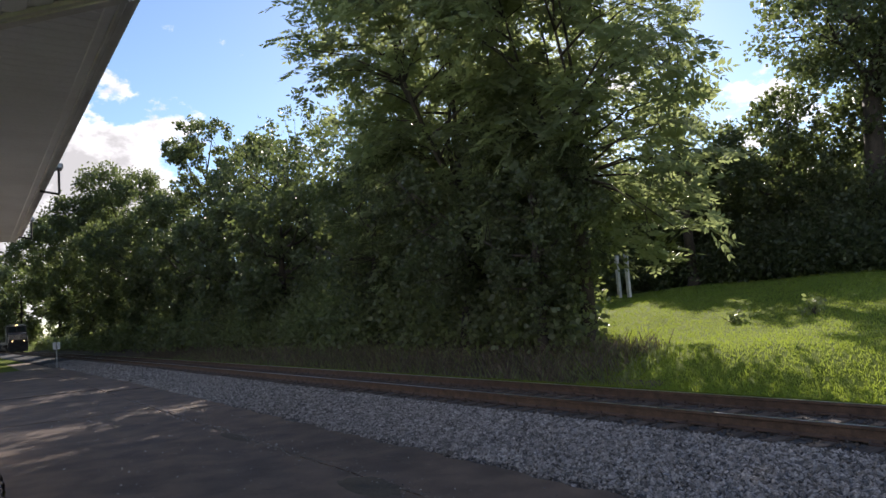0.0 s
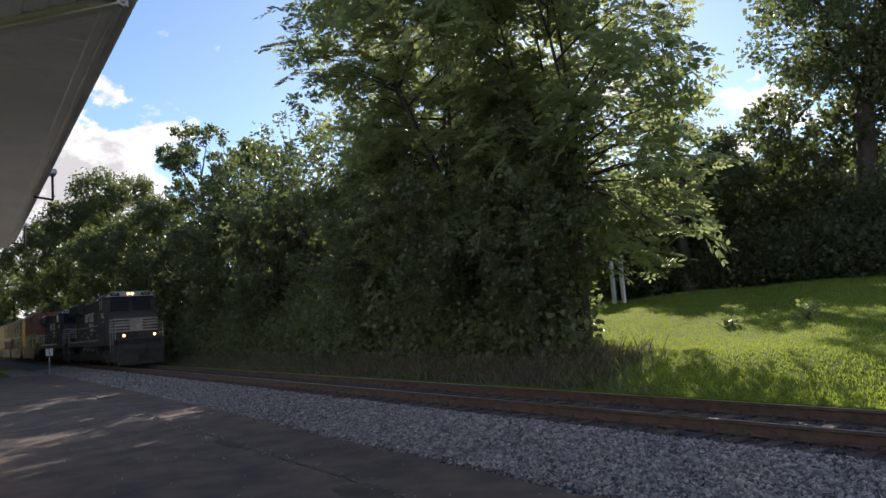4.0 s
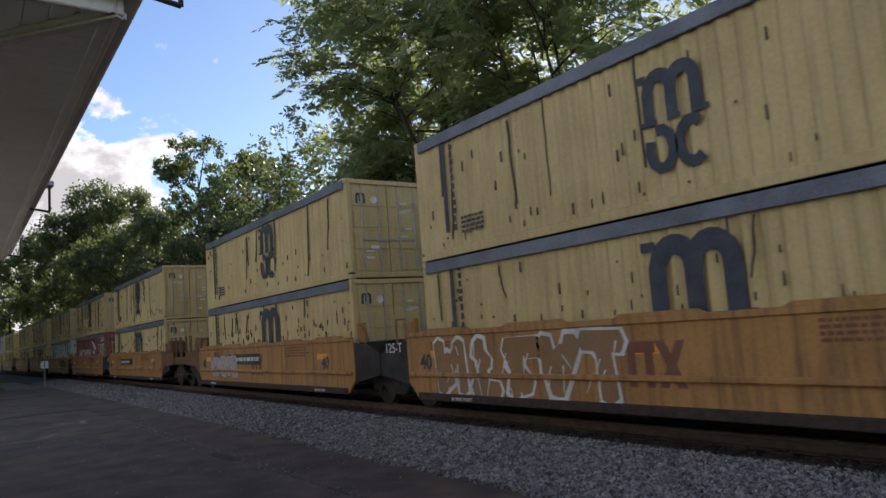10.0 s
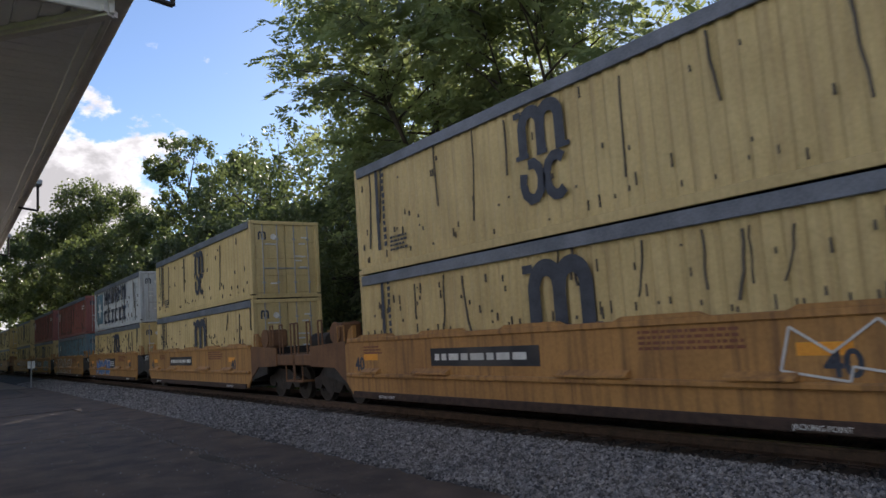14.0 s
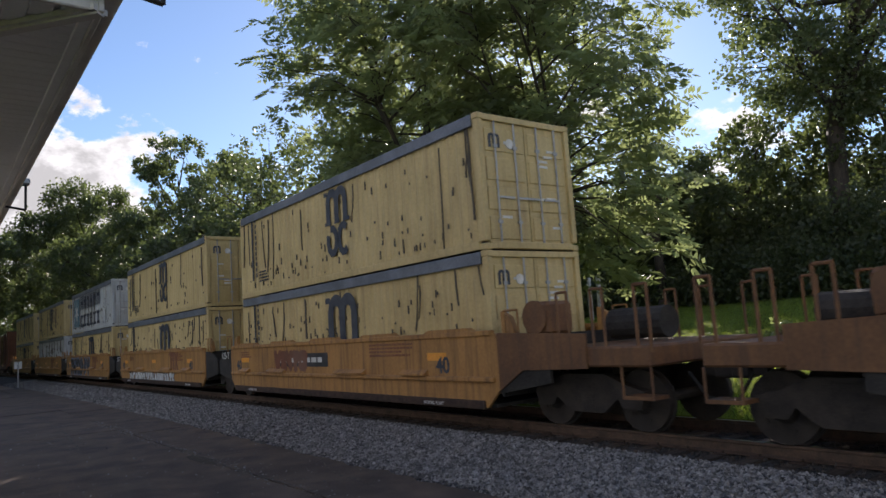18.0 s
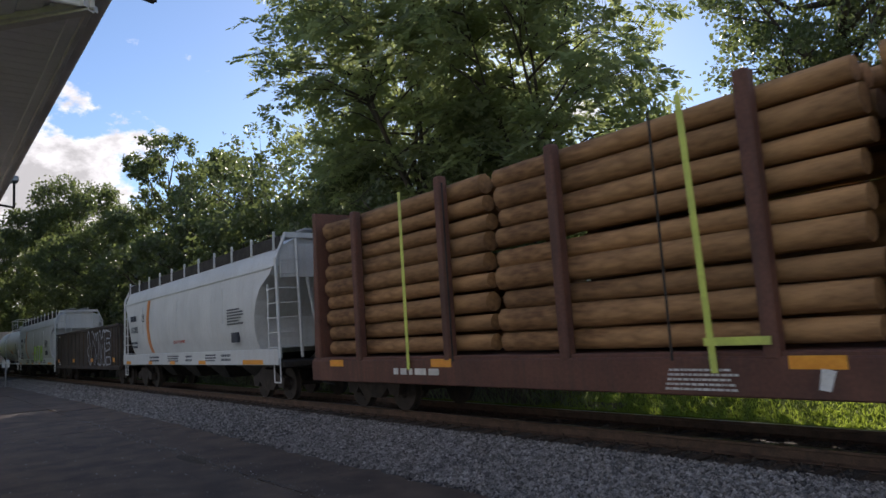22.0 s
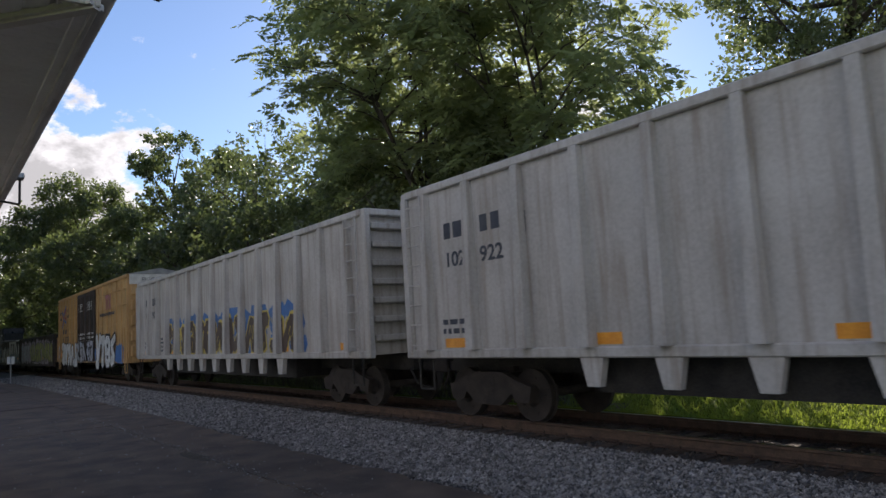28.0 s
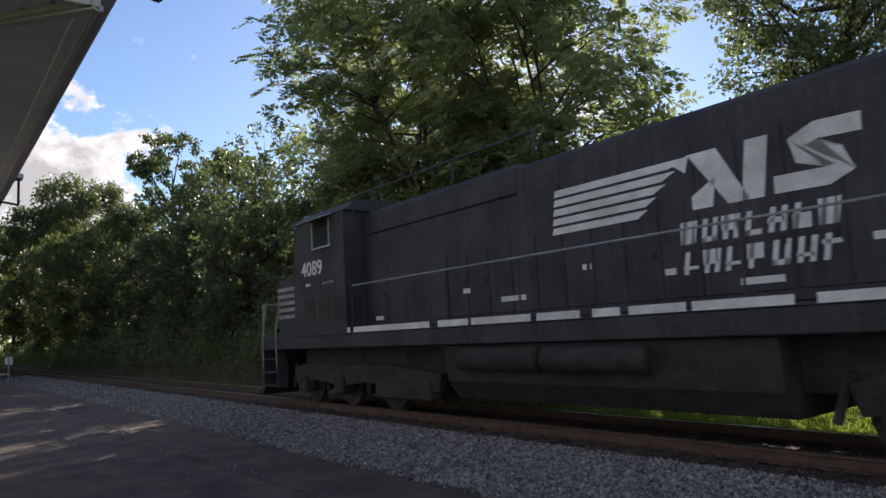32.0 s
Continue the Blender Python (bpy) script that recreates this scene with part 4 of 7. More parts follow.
def spray(parent, x0, x1, y, z0, z1, fill, line, seed, count=None, label="sprayed graffiti letter", fat=0.17, low=None):
    """Bulging letter-like shapes with an outline, sprayed on the side that faces -y; low: paint of their lower half."""
    r = random.Random(seed)
    h = z1 - z0
    r.random()
    count = count or max(1, round((x1 - x0) / (h * 0.8)))
    w = (x1 - x0) / count
    for i in range(count):
        back, front, foot = Geo(), Geo(), Geo()
        lean, ox = r.uniform(-0.26, 0.26), x0 + w * i
        shape, mx, mz = r.choice(LETTERS), r.random() < 0.5, r.random() < 0.5
        shape = shape[1:] if len(shape) > 2 and r.random() < 0.4 else shape
        shape = [(1 - pa if mx else pa, 1 - qa if mz else qa, 1 - pb if mx else pb, 1 - qb if mz else qb) for pa, qa, pb, qb in shape] + [(r.uniform(0.1, 0.9), r.uniform(0, 1), r.uniform(0.1, 0.9), r.uniform(0, 1))]
        t = min(w, h) * fat * r.uniform(0.85, 1.15)
        lo, hi = r.uniform(0, 0.08), 1 - r.uniform(0, 0.1)
        at = lambda p, q: (ox + w * (p + lean * (q - 0.5) + r.uniform(-0.05, 0.05)), z0 + t * 0.5 + (h - t) * (lo + (hi - lo) * q))
        for n, (pa, qa, pb, qb) in enumerate(shape):
            a, b = at(pa, qa), at(pb, qb)
            dx, dz = b[0] - a[0], b[1] - a[1]
            ln = math.hypot(dx, dz) or 1
            ex, ez = dx / ln, dz / ln
            for g, grow, dy in ((back, 0.03 + 0.02 * h, 0.004), (front, 0.0, 0.009)):
                ta, tb = t * r.uniform(0.85, 1.2) + grow, t * r.uniform(0.7, 1.1) + grow
                out = [(a[0] - ez * ta - ex * grow, a[1] + ex * ta - ez * grow), (a[0] - ex * (grow + ta * 0.5), a[1] - ez * (grow + ta * 0.5)), (a[0] + ez * ta - ex * grow, a[1] - ex * ta - ez * grow),
                       (b[0] + ez * tb + ex * grow, b[1] - ex * tb + ez * grow), (b[0] + ex * (grow + tb * 0.5), b[1] + ez * (grow + tb * 0.5)), (b[0] - ez * tb + ex * grow, b[1] + ex * tb + ez * grow)]
                yy = y - dy - n * 0.0012
                g.add([(px, yy, pz) for px, pz in out], [tuple(range(6))])
                if low and g is front:
                    cut = under(out, z0 + h * r.uniform(0.25, 0.55))
                    if len(cut) > 2:
                        foot.add([(px, yy - 0.006, pz) for px, pz in cut], [tuple(range(len(cut)))])
        ob = part("graffiti_letter", back, line, parent, label)
        part("letter_fill", front, fill, ob)
        if h > 0.9:
            # thin inner lines and drips in the outline's paint
            ink = Geo()
            for _ in range(4):
                ax, az = ox + w * r.uniform(0.15, 0.85), z0 + h * r.uniform(0.2, 0.9)
                bx, bz = ax + w * r.uniform(-0.2, 0.2), az - h * r.uniform(0.12, 0.4)
                ink.add([(ax - 0.018, y - 0.018, az), (ax + 0.018, y - 0.018, az), (bx + 0.008, y - 0.018, max(z0, bz)), (bx - 0.008, y - 0.018, max(z0, bz))], [(0, 1, 2, 3)])
            tagged(part("paint_line", ink, line, ob), kind="stuff")
        if low and foot.v:
            part("letter_shading", foot, low, ob)


def paint(name, colour, rough=0.6):
    return surface(name, tuple(c * 0.8 for c in colour), tuple(min(1, c * 1.15) for c in colour), rough, grain=2.5, fine=25, bump=0.02, dirt=(0.2, 0.17, 0.14), dirt_amount=0.35)


P_WHITE, P_SILVER, P_BLACK = paint("spray_white", (0.7, 0.7, 0.68)), paint("spray_silver", (0.42, 0.44, 0.5)), paint("spray_black", (0.02, 0.02, 0.025))
P_BLUE, P_GREEN, P_PINK = paint("spray_blue", (0.07, 0.18, 0.42)), paint("spray_green", (0.35, 0.55, 0.1)), paint("spray_pink", (0.5, 0.29, 0.27))
P_LAVENDER, P_SKY, P_GOLD = paint("spray_lavender", (0.4, 0.33, 0.4)), paint("spray_sky_blue", (0.2, 0.33, 0.55)), paint("spray_gold", (0.6, 0.47, 0.1))
P_LIME, P_CYAN, P_RED, P_TAN = paint("spray_lime", (0.55, 0.62, 0.12)), paint("spray_cyan", (0.19, 0.28, 0.27)), paint("spray_red", (0.45, 0.08, 0.05)), paint("spray_tan", (0.45, 0.36, 0.28))

# wheelset and freight truck, shared by all cars
wheel_geo = Geo()
for s in (-0.7535, 0.7535):
    o = 1 if s > 0 else -1
    wheel_geo.rod((0, s - o * 0.045, 0), (0, s + o * 0.07, 0), 0.455, 22)
    wheel_geo.rod((0, s - o * 0.075, 0), (0, s - o * 0.045, 0), 0.485, 22)
    wheel_geo.rod((0, s + o * 0.07, 0), (0, s + o * 0.13, 0), 0.2, 12, 0.14)
wheel_geo.rod((0, -1.05, 0), (0, 1.05, 0), 0.085, 10)
for k in range(5):
    a = k * 1.2566
    for s in (-0.826, 0.826):
        wheel_geo.rod((math.cos(a) * 0.3, s - 0.006, math.sin(a) * 0.3), (math.cos(a) * 0.3, s + 0.006, math.sin(a) * 0.3), 0.035, 6)
WHEEL_MESH = wheel_geo.mesh("wheelset", TRUCKMETAL)
frame_geo = Geo()
for s in (-1.0, 1.0):
    frame_geo.prism([(-1.12, 0.62), (-1.05, 0.36), (-0.72, 0.36), (-0.62, 0.5), (-0.34, 0.28), (0.34, 0.28), (0.62, 0.5), (0.72, 0.36), (1.05, 0.36), (1.12, 0.62), (0.75, 0.72), (0.42, 0.86), (-0.42, 0.86), (-0.75, 0.72)], s - 0.075, s + 0.075)
    for q in (-0.14, 0, 0.14):
        frame_geo.rod((q, s * 1.02, 0.36), (q, s * 1.02, 0.66), 0.062, 8)
frame_geo.soft(-0.22, 0.22, -1.08, 1.08, 0.5, 0.82, 0.03)
frame_geo.box(-0.09, 0.09, -0.5, 0.5, 0.82, 0.92)
FRAME_MESH = frame_geo.mesh("truck", TRUCKMETAL)


def truck(parent, x, base=0.89):
    t = part("truck", FRAME_MESH, None, parent)
    t.location = (x, 0, 0)
    for s in (-base, base):
        w = part("wheelset", WHEEL_MESH, None, t)
        w.location = (s, 0, 0.457)
        WHEELS.append((w, s, 0.457, 0.457))
    return t


def coupler(parent, x, way):
    g = Geo().box(min(x, x + way * 0.55), max(x, x + way * 0.55), -0.08, 0.08, 0.78, 0.98)
    k = x + way * 0.5
    g.soft(min(k, k + way * 0.28), max(k, k + way * 0.28), -0.16, 0.14, 0.74, 1.04, 0.03)
    part("coupler", g, TRUCKMETAL, parent)
    hose = Geo().path([(x, -0.45, 0.85), (x + way * 0.25, -0.42, 0.5), (x + way * 0.5, -0.2, 0.4)], 0.025)
    part("brake_hose", hose, GRIME, parent)


def ladder(parent, x, y, z0, z1, width=0.42, along="x", rungs=None, material=None, name="ladder"):
    g = Geo()
    n = rungs or max(2, round((z1 - z0) / 0.36))
    d = (width / 2, 0) if along == "x" else (0, width / 2)
    for s in (-1, 1):
        g.rod((x + d[0] * s, y + d[1] * s, z0), (x + d[0] * s, y + d[1] * s, z1), 0.022, 5)
    for i in range(n):
        z = z0 + (z1 - z0) * (i + 0.5) / n
        g.rod((x - d[0], y - d[1], z), (x + d[0], y + d[1], z), 0.016, 5)
    return part(name, g, material or STEEL, parent)


# ---- containers: 12.19 m long, doors at the front end ----
CL, CW, CH = 12.192, 2.438, 2.591


def corrugated(y, depth, pitch=0.278, x0=-CL / 2 + 0.14, x1=CL / 2 - 0.14, z0=0.17, z1=CH - 0.24):
    k = round((x1 - x0) / pitch)
    p = (x1 - x0) / k
    xs = []
    for i in range(k):
        a = x0 + i * p
        xs += [(a, 0), (a + p * 0.26, 0), (a + p * 0.5, depth), (a + p * 0.76, depth)]
    xs.append((x1, 0))
    return Geo().sheet([[(x, y + d, z0), (x, y + d, z1)] for x, d in xs])


def container(main, label, rails=None):
    c = thing("shipping_container", label, "container", "containers on the train")
    rails = rails or main
    hw, hl = CW / 2, CL / 2
    for s in (-1, 1):
        part("side_wall", corrugated(s * (hw - 0.02), -s * 0.036), main, c)
        part("bottom_rail", Geo().soft(-hl + 0.16, hl - 0.16, s * hw - 0.03, s * hw + 0.03 - 0.028 * (s > 0) - 0.002, 0.01, 0.17, 0.01), rails, c)
        part("top_rail", Geo().soft(-hl + 0.16, hl - 0.16, s * hw - 0.04, s * hw + 0.012, CH - 0.25, CH - 0.02, 0.012), TOPRAIL, c, "blue-grey upper side rail")
        for e in (-1, 1):
            part("corner_post", Geo().soft(e * hl - 0.16 * (e > 0), e * hl + 0.16 * (e < 0), s * hw - 0.13 * (s > 0), s * hw + 0.13 * (s < 0), 0.16, CH - 0.12, 0.015), rails, c)
            for z in (0.0, CH - 0.118):
                part("corner_casting", Geo().soft(e * hl - 0.178 * (e > 0), e * hl + 0.178 * (e < 0), s * hw - 0.162 * (s > 0) + 0.004 * s, s * hw + 0.162 * (s < 0) + 0.004 * s, z, z + 0.118, 0.012), rails, c)
    part("roof", Geo().box(-hl + 0.1, hl - 0.1, -hw + 0.04, hw - 0.04, CH - 0.06, CH - 0.03), main, c)
    part("floor", Geo().box(-hl + 0.1, hl - 0.1, -hw + 0.04, hw - 0.04, 0.1, 0.16), GRIME, c)
    part("end_wall", Geo().sheet([[(-hl + 0.05 + d, y, 0.12), (-hl + 0.05 + d, y, CH - 0.08)] for y, d in [(-hw + 0.12 + (CW - 0.24) * i / 24, 0.03 * (i // 2 % 2)) for i in range(25)]]), main, c)
    part("header", Geo().soft(hl - 0.12, hl - 0.005, -hw + 0.14, hw - 0.14, CH - 0.13, CH - 0.01, 0.01), rails, c)
    part("door_sill", Geo().soft(hl - 0.12, hl - 0.005, -hw + 0.14, hw - 0.14, 0.02, 0.15, 0.01), rails, c)
    for s in (-1, 1):
        y0, y1 = sorted((s * 0.012, s * (hw - 0.135)))
        d = Geo().box(hl - 0.1, hl - 0.06, y0, y1, 0.155, CH - 0.135)
        door = part("door", d, main, c)
        for k in range(4):
            z = 0.2 + k * 0.56
            part("door_panel", Geo().soft(hl - 0.062, hl - 0.042, y0 + 0.05, y1 - 0.05, z, z + 0.44, 0.012), main, door)
        for q in (0.3, 0.8):
            y = s * q
            rod = part("locking_rod", Geo().rod((hl - 0.025, y, 0.1), (hl - 0.025, y, CH - 0.08), 0.02, 6).box(hl - 0.05, hl - 0.005, y - 0.05, y + 0.05, 0.5, 0.56).box(hl - 0.05, hl - 0.005, y - 0.05, y + 0.05, 1.95, 2.01), STEEL, door, "galvanised locking rod")
            part("handle", Geo().box(hl - 0.03, hl - 0.005, y - (0.4 if s > 0 else 0.0), y + (0.0 if s > 0 else 0.4), 0.98, 1.02), STEEL, door)
    return c


# ---- well car unit: 40-foot well, deep yellow sides, dark ends ----
WL = 13.0


def well_unit(label, lead=False, tail=False):
    c = thing("well_car", label, "well car", "articulated well cars")
    h = WL / 2
    for s in (-1, 1):
        y = s * 1.46
        g = Geo().prism([(-h, 0.62), (-h + 0.35, 0.3), (h - 0.35, 0.3), (h, 0.62), (h, 1.46), (h - 0.1, 1.58), (-h + 0.1, 1.58), (-h, 1.46)], y - 0.03, y + 0.03)
        side = part("side_sill", g, TTXY, c, "weathered yellow well side")
        part("top_chord", Geo().soft(-h + 0.15, h - 0.15, y - 0.07, y + 0.07, 1.54, 1.64, 0.015), TTXY, side)
        part("bottom_chord", Geo().soft(-h + 0.4, h - 0.4, y - 0.08, y + 0.08, 0.27, 0.42, 0.015), RUST, side, "rust-dark lower chord")
        part("side_bead", Geo().soft(-h + 0.1, h - 0.1, y - 0.1, y + 0.1, 0.74, 0.83, 0.02), TTXY, side)
        for k in range(5):
            x = -h + 1.4 + k * (WL - 2.8) / 4
            part("side_bracket", Geo().prism([(x - 0.75, 1.64), (x + 0.75, 1.64), (x + 0.6, 1.7), (x - 0.6, 1.7)], y - 0.06, y + 0.075), TTXY, side)
        for k in range(3):
            x = -h + 0.9 + k * 5.0
            part("reflector", Geo().box(x, x + 0.62, y - 0.034 if s < 0 else y + 0.03, y - 0.03 if s < 0 else y + 0.034, 1.12, 1.27), REFLECT, side)
    part("well_floor", Geo().box(-h + 0.2, h - 0.2, -1.4, 1.4, 0.3, 0.36), GRIME, c)
    for e in (-1, 1):
        o = h * e
        x0, x1 = sorted((o - e * 0.25, o + e * 1.2))
        part("end_platform", Geo().soft(x0, x1, -1.4, 1.4, 0.98, 1.14, 0.02).box(*sorted((o, o + e * 0.06)), -1.44, 1.44, 0.5, 1.5), GRIME, c, "black end deck")
        part("end_side", Geo().prism([(o - e * 0.02, 0.55), (o + e * 1.2, 0.75), (o + e * 1.2, 1.2), (o + e * 0.6, 1.45), (o - e * 0.02, 1.5)], -1.46, -1.4), GRIME, c, "black steel end panel")
        part("end_side", Geo().prism([(o - e * 0.02, 0.55), (o + e * 1.2, 0.75), (o + e * 1.2, 1.2), (o + e * 0.6, 1.45), (o - e * 0.02, 1.5)], 1.4, 1.46), GRIME, c)
        for s in (-1, 1):
            part("grab_rail", Geo().path([(o + e * 0.15, s * 1.42, 1.14), (o + e * 0.15, s * 1.42, 1.95), (o + e * 0.5, s * 1.42, 1.95), (o + e * 0.5, s * 1.42, 1.14)], 0.02, 5), TTXY, c)
            part("container_guide", Geo().prism([(o - e * 0.06, 1.5), (o + e * 0.3, 1.5), (o + e * 0.15, 1.85), (o - e * 0.06, 1.95)], s * 1.25 - 0.05, s * 1.25 + 0.05), TTXY, c)
        words("125-T", 0.3, WHITE, c, o + e * 0.62, -1.464, 1.33, "lettering") if e < 0 else None
    words("40", 0.42, DARKTXT, c, h - 1.6, -1.495, 1.02, "lettering", bold=0.01)
    words("40", 0.42, DARKTXT, c, -h + 0.7, -1.495, 1.02, "lettering", bold=0.01)
    return c


# ---- painted emblems, as plain shapes ----
def flat(parent, shapes, y, material, name="emblem", label=""):
    """Thin painted shapes on the side that faces -y; shapes are outlines in (x, z)."""
    g = Geo()
    for s in shapes:
        g.prism(s, y - 0.004, y)
    return part(name, g, material, parent, label)


def strokes(parent, shapes, y, material, label=""):
    """Plain painted bars, each a part of its own."""
    for i, s in enumerate(shapes):
        flat(parent, [s], y - 0.002 * i, material, "name_bar", label)


def rect(x0, x1, z0, z1, slant=0.0):
    return [(x0, z0), (x1, z0), (x1 + slant, z1), (x0 + slant, z1)]


def arch(x, z, w, h, t):
    """Half of a rounded arcade: a leg and an arc that springs from it."""
    k = 7
    outer = [(x + w / 2 - math.cos(math.pi * i / k) * w / 2, z + h - w / 2 + math.sin(math.pi * i / k) * w / 2) for i in range(k + 1)]
    inner = [(x + w / 2 + math.cos(math.pi * i / k) * (w / 2 - t), z + h - w / 2 + math.sin(math.pi * i / k) * (w / 2 - t)) for i in range(k + 1)]
    return [[outer[i], outer[i + 1], inner[k - i - 1], inner[k - i]] for i in range(k)] + [rect(x, x + t, z, z + h - w / 2), rect(x + w - t, x + w, z, z + h - w / 2)]


def ribbon(pts, t):
    """Outline of a band of half-width t along a line of points."""
    near, away = [], []
    for i, (x, z) in enumerate(pts):
        (ax, az), (bx, bz) = pts[max(0, i - 1)], pts[min(len(pts) - 1, i + 1)]
        ln = math.hypot(bx - ax, bz - az)
        nx, nz = -(bz - az) / ln * t, (bx - ax) / ln * t
        near.append((x + nx, z + nz))
        away.append((x - nx, z - nz))
    return near + away[::-1]


def arcade_emblem(c, x, z, size, rings, material=None):
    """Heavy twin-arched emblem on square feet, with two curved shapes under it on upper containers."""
    m = material or DARKTXT
    y = -CW / 2 - 0.003
    w, t = size * 0.53, size * 0.13
    round_ = lambda cx, cz, rx, rz, a0, a1, n=9: [(cx + math.cos(radians(a0 + (a1 - a0) * i / n)) * rx, cz + math.sin(radians(a0 + (a1 - a0) * i / n)) * rz) for i in range(n + 1)]
    for i, x0 in enumerate((x - w, x)):
        line = ([(x0, z), (x0, z + size * 0.6)] if i == 0 else [(x0, z + size * 0.5)]) + round_(x0 + w * 0.52, z + size * 0.6, w * 0.48, size * 0.28, 165, 0) + [(x0 + w, z)]
        flat(c, [ribbon(line, t)], y - 0.003 * i, m, "emblem_arch", "dark arch of the company emblem")
    part_ = lambda a, b: flat(c, [[(a, z - size * 0.07), (b, z - size * 0.07), (b, z + size * 0.03), (a, z + size * 0.03)]], y - 0.006, m, "emblem_foot")
    for k, x0 in enumerate((x - w, x, x + w)):
        part_(x0 - t * (1.7 if k == 0 else 1.0), x0 + t * (1.9 if k == 2 else 1.25))
    flat(c, [rect(x - w - t * 1.7, x - w, z + size * 0.82, z + size * 0.95)], y - 0.006, m, "emblem_foot")
    if rings:
        q = z - size * 0.56
        flat(c, [ribbon(round_(x - size * 0.33, q, size * 0.27, size * 0.38, 150, 470), t * 0.85)], y, m, "emblem_ring", "dark open ring of the emblem")
        flat(c, [ribbon(round_(x + size * 0.36, q, size * 0.28, size * 0.4, 48, 312), t * 0.85)], y, m, "emblem_ring", "dark open ring of the emblem")


def streaks(c, seed, n=7, y=-CW / 2 - 0.002, x0=-5.9, x1=5.9, z0=0.25, z1=2.4, material=None):
    """Long dark scrapes and drip lines down the side."""
    r = random.Random(seed)
    g = Geo()
    for _ in range(n):
        x = r.uniform(x0, x1)
        top = z1 - r.uniform(0, 0.3)
        bot = top - r.uniform(0.4, 1.0) * (z1 - z0)
        w, pts = r.uniform(0.004, 0.018), []
        k = 5
        drift = r.uniform(-0.18, 0.18)
        for i in range(k + 1):
            f = i / k
            pts.append((x + drift * f * f + r.uniform(-0.015, 0.015), top + (bot - top) * f))
        for a, b in zip(pts, pts[1:]):
            g.prism([(a[0] - w, a[1]), (a[0] + w, a[1]), (b[0] + w, b[1]), (b[0] - w, b[1])], y - 0.003, y + 0.03)
    for _ in range(n * 7):
        x, z, h = r.uniform(x0, x1), z0 + (z1 - 0.3 - z0) * r.uniform(0, 1) ** 1.8, r.uniform(0.03, 0.2)
        w = r.uniform(0.005, 0.014)
        g.prism([(x - w, z), (x + w, z), (x + w * 0.6, z + h), (x - w * 0.6, z + h)], y - 0.003, y + 0.03)
    return tagged(part("scrape_mark", g, material or SCRAPE, c, "dark scrape and rust marks"), kind="stuff")


def side_column(c, x, seed, z0=0.5, z1=2.4, material=None):
    """A column of small upright writing that cannot be read."""
    g = Geo()
    r = random.Random(seed)
    z = z1
    while z > z0:
        h = r.uniform(0.09, 0.13)
        g.box(x, x + r.uniform(0.08, 0.12), -CW / 2 - 0.006, -CW / 2 - 0.002, z - h, z)
        z -= h + 0.05
    tagged(part("small_print", g, material or DARKTXT, c), kind="stuff")
    part("stencil_band", Geo().box(x - 0.28, x - 0.16, -CW / 2 - 0.006, -CW / 2 - 0.002, z0 - 0.1, z1), material or DARKTXT, c)


def end_marks(c, seed, material=None):
    """Small prints on the doors."""
    r = random.Random(seed)
    g = Geo()
    x = CL / 2 + 0.002
    for _ in range(9):
        z = 0.4 + r.random() * 1.7
        y = r.choice((0.45, 0.6, 0.7)) * r.choice((1, 1, -1))
        g.box(x - 0.045, x - 0.036, y - 0.12, y + 0.12, z, z + 0.05)
    tagged(part("small_print", g, material or WHITE, c), kind="stuff")
    k = arch(-0.95, 1.95, 0.16, 0.28, 0.06) + arch(-0.83, 1.95, 0.16, 0.28, 0.06)
    e = Geo()
    for s in k:
        e.prism(s, x - 0.045, x - 0.034, "x")
    part("door_emblem", e, material or DARKTXT, c)
    part("door_placard", Geo().rod((x - 0.05, -0.42, 2.05), (x - 0.03, -0.42, 2.05), 0.1, 14), WHITE, c, "round white placard")


def corner_emblem(parent, x, y, z, size, material):
    """Two T-like posts and a crossing pair of slants, as plain blocks."""
    s = [rect(x, x + size * 0.95, z + size * 0.75, z + size)]
    s += [rect(x + size * 0.18, x + size * 0.4, z, z + size * 0.75), rect(x + size * 0.66, x + size * 0.88, z, z + size * 0.75)]
    s += [rect(x + size * 1.0, x + size * 1.22, z, z + size, size * 0.5), rect(x + size * 1.45, x + size * 1.7, z, z + size, -size * 0.5)]
    return flat(parent, s, y, material, "emblem", "faded brown block emblem")


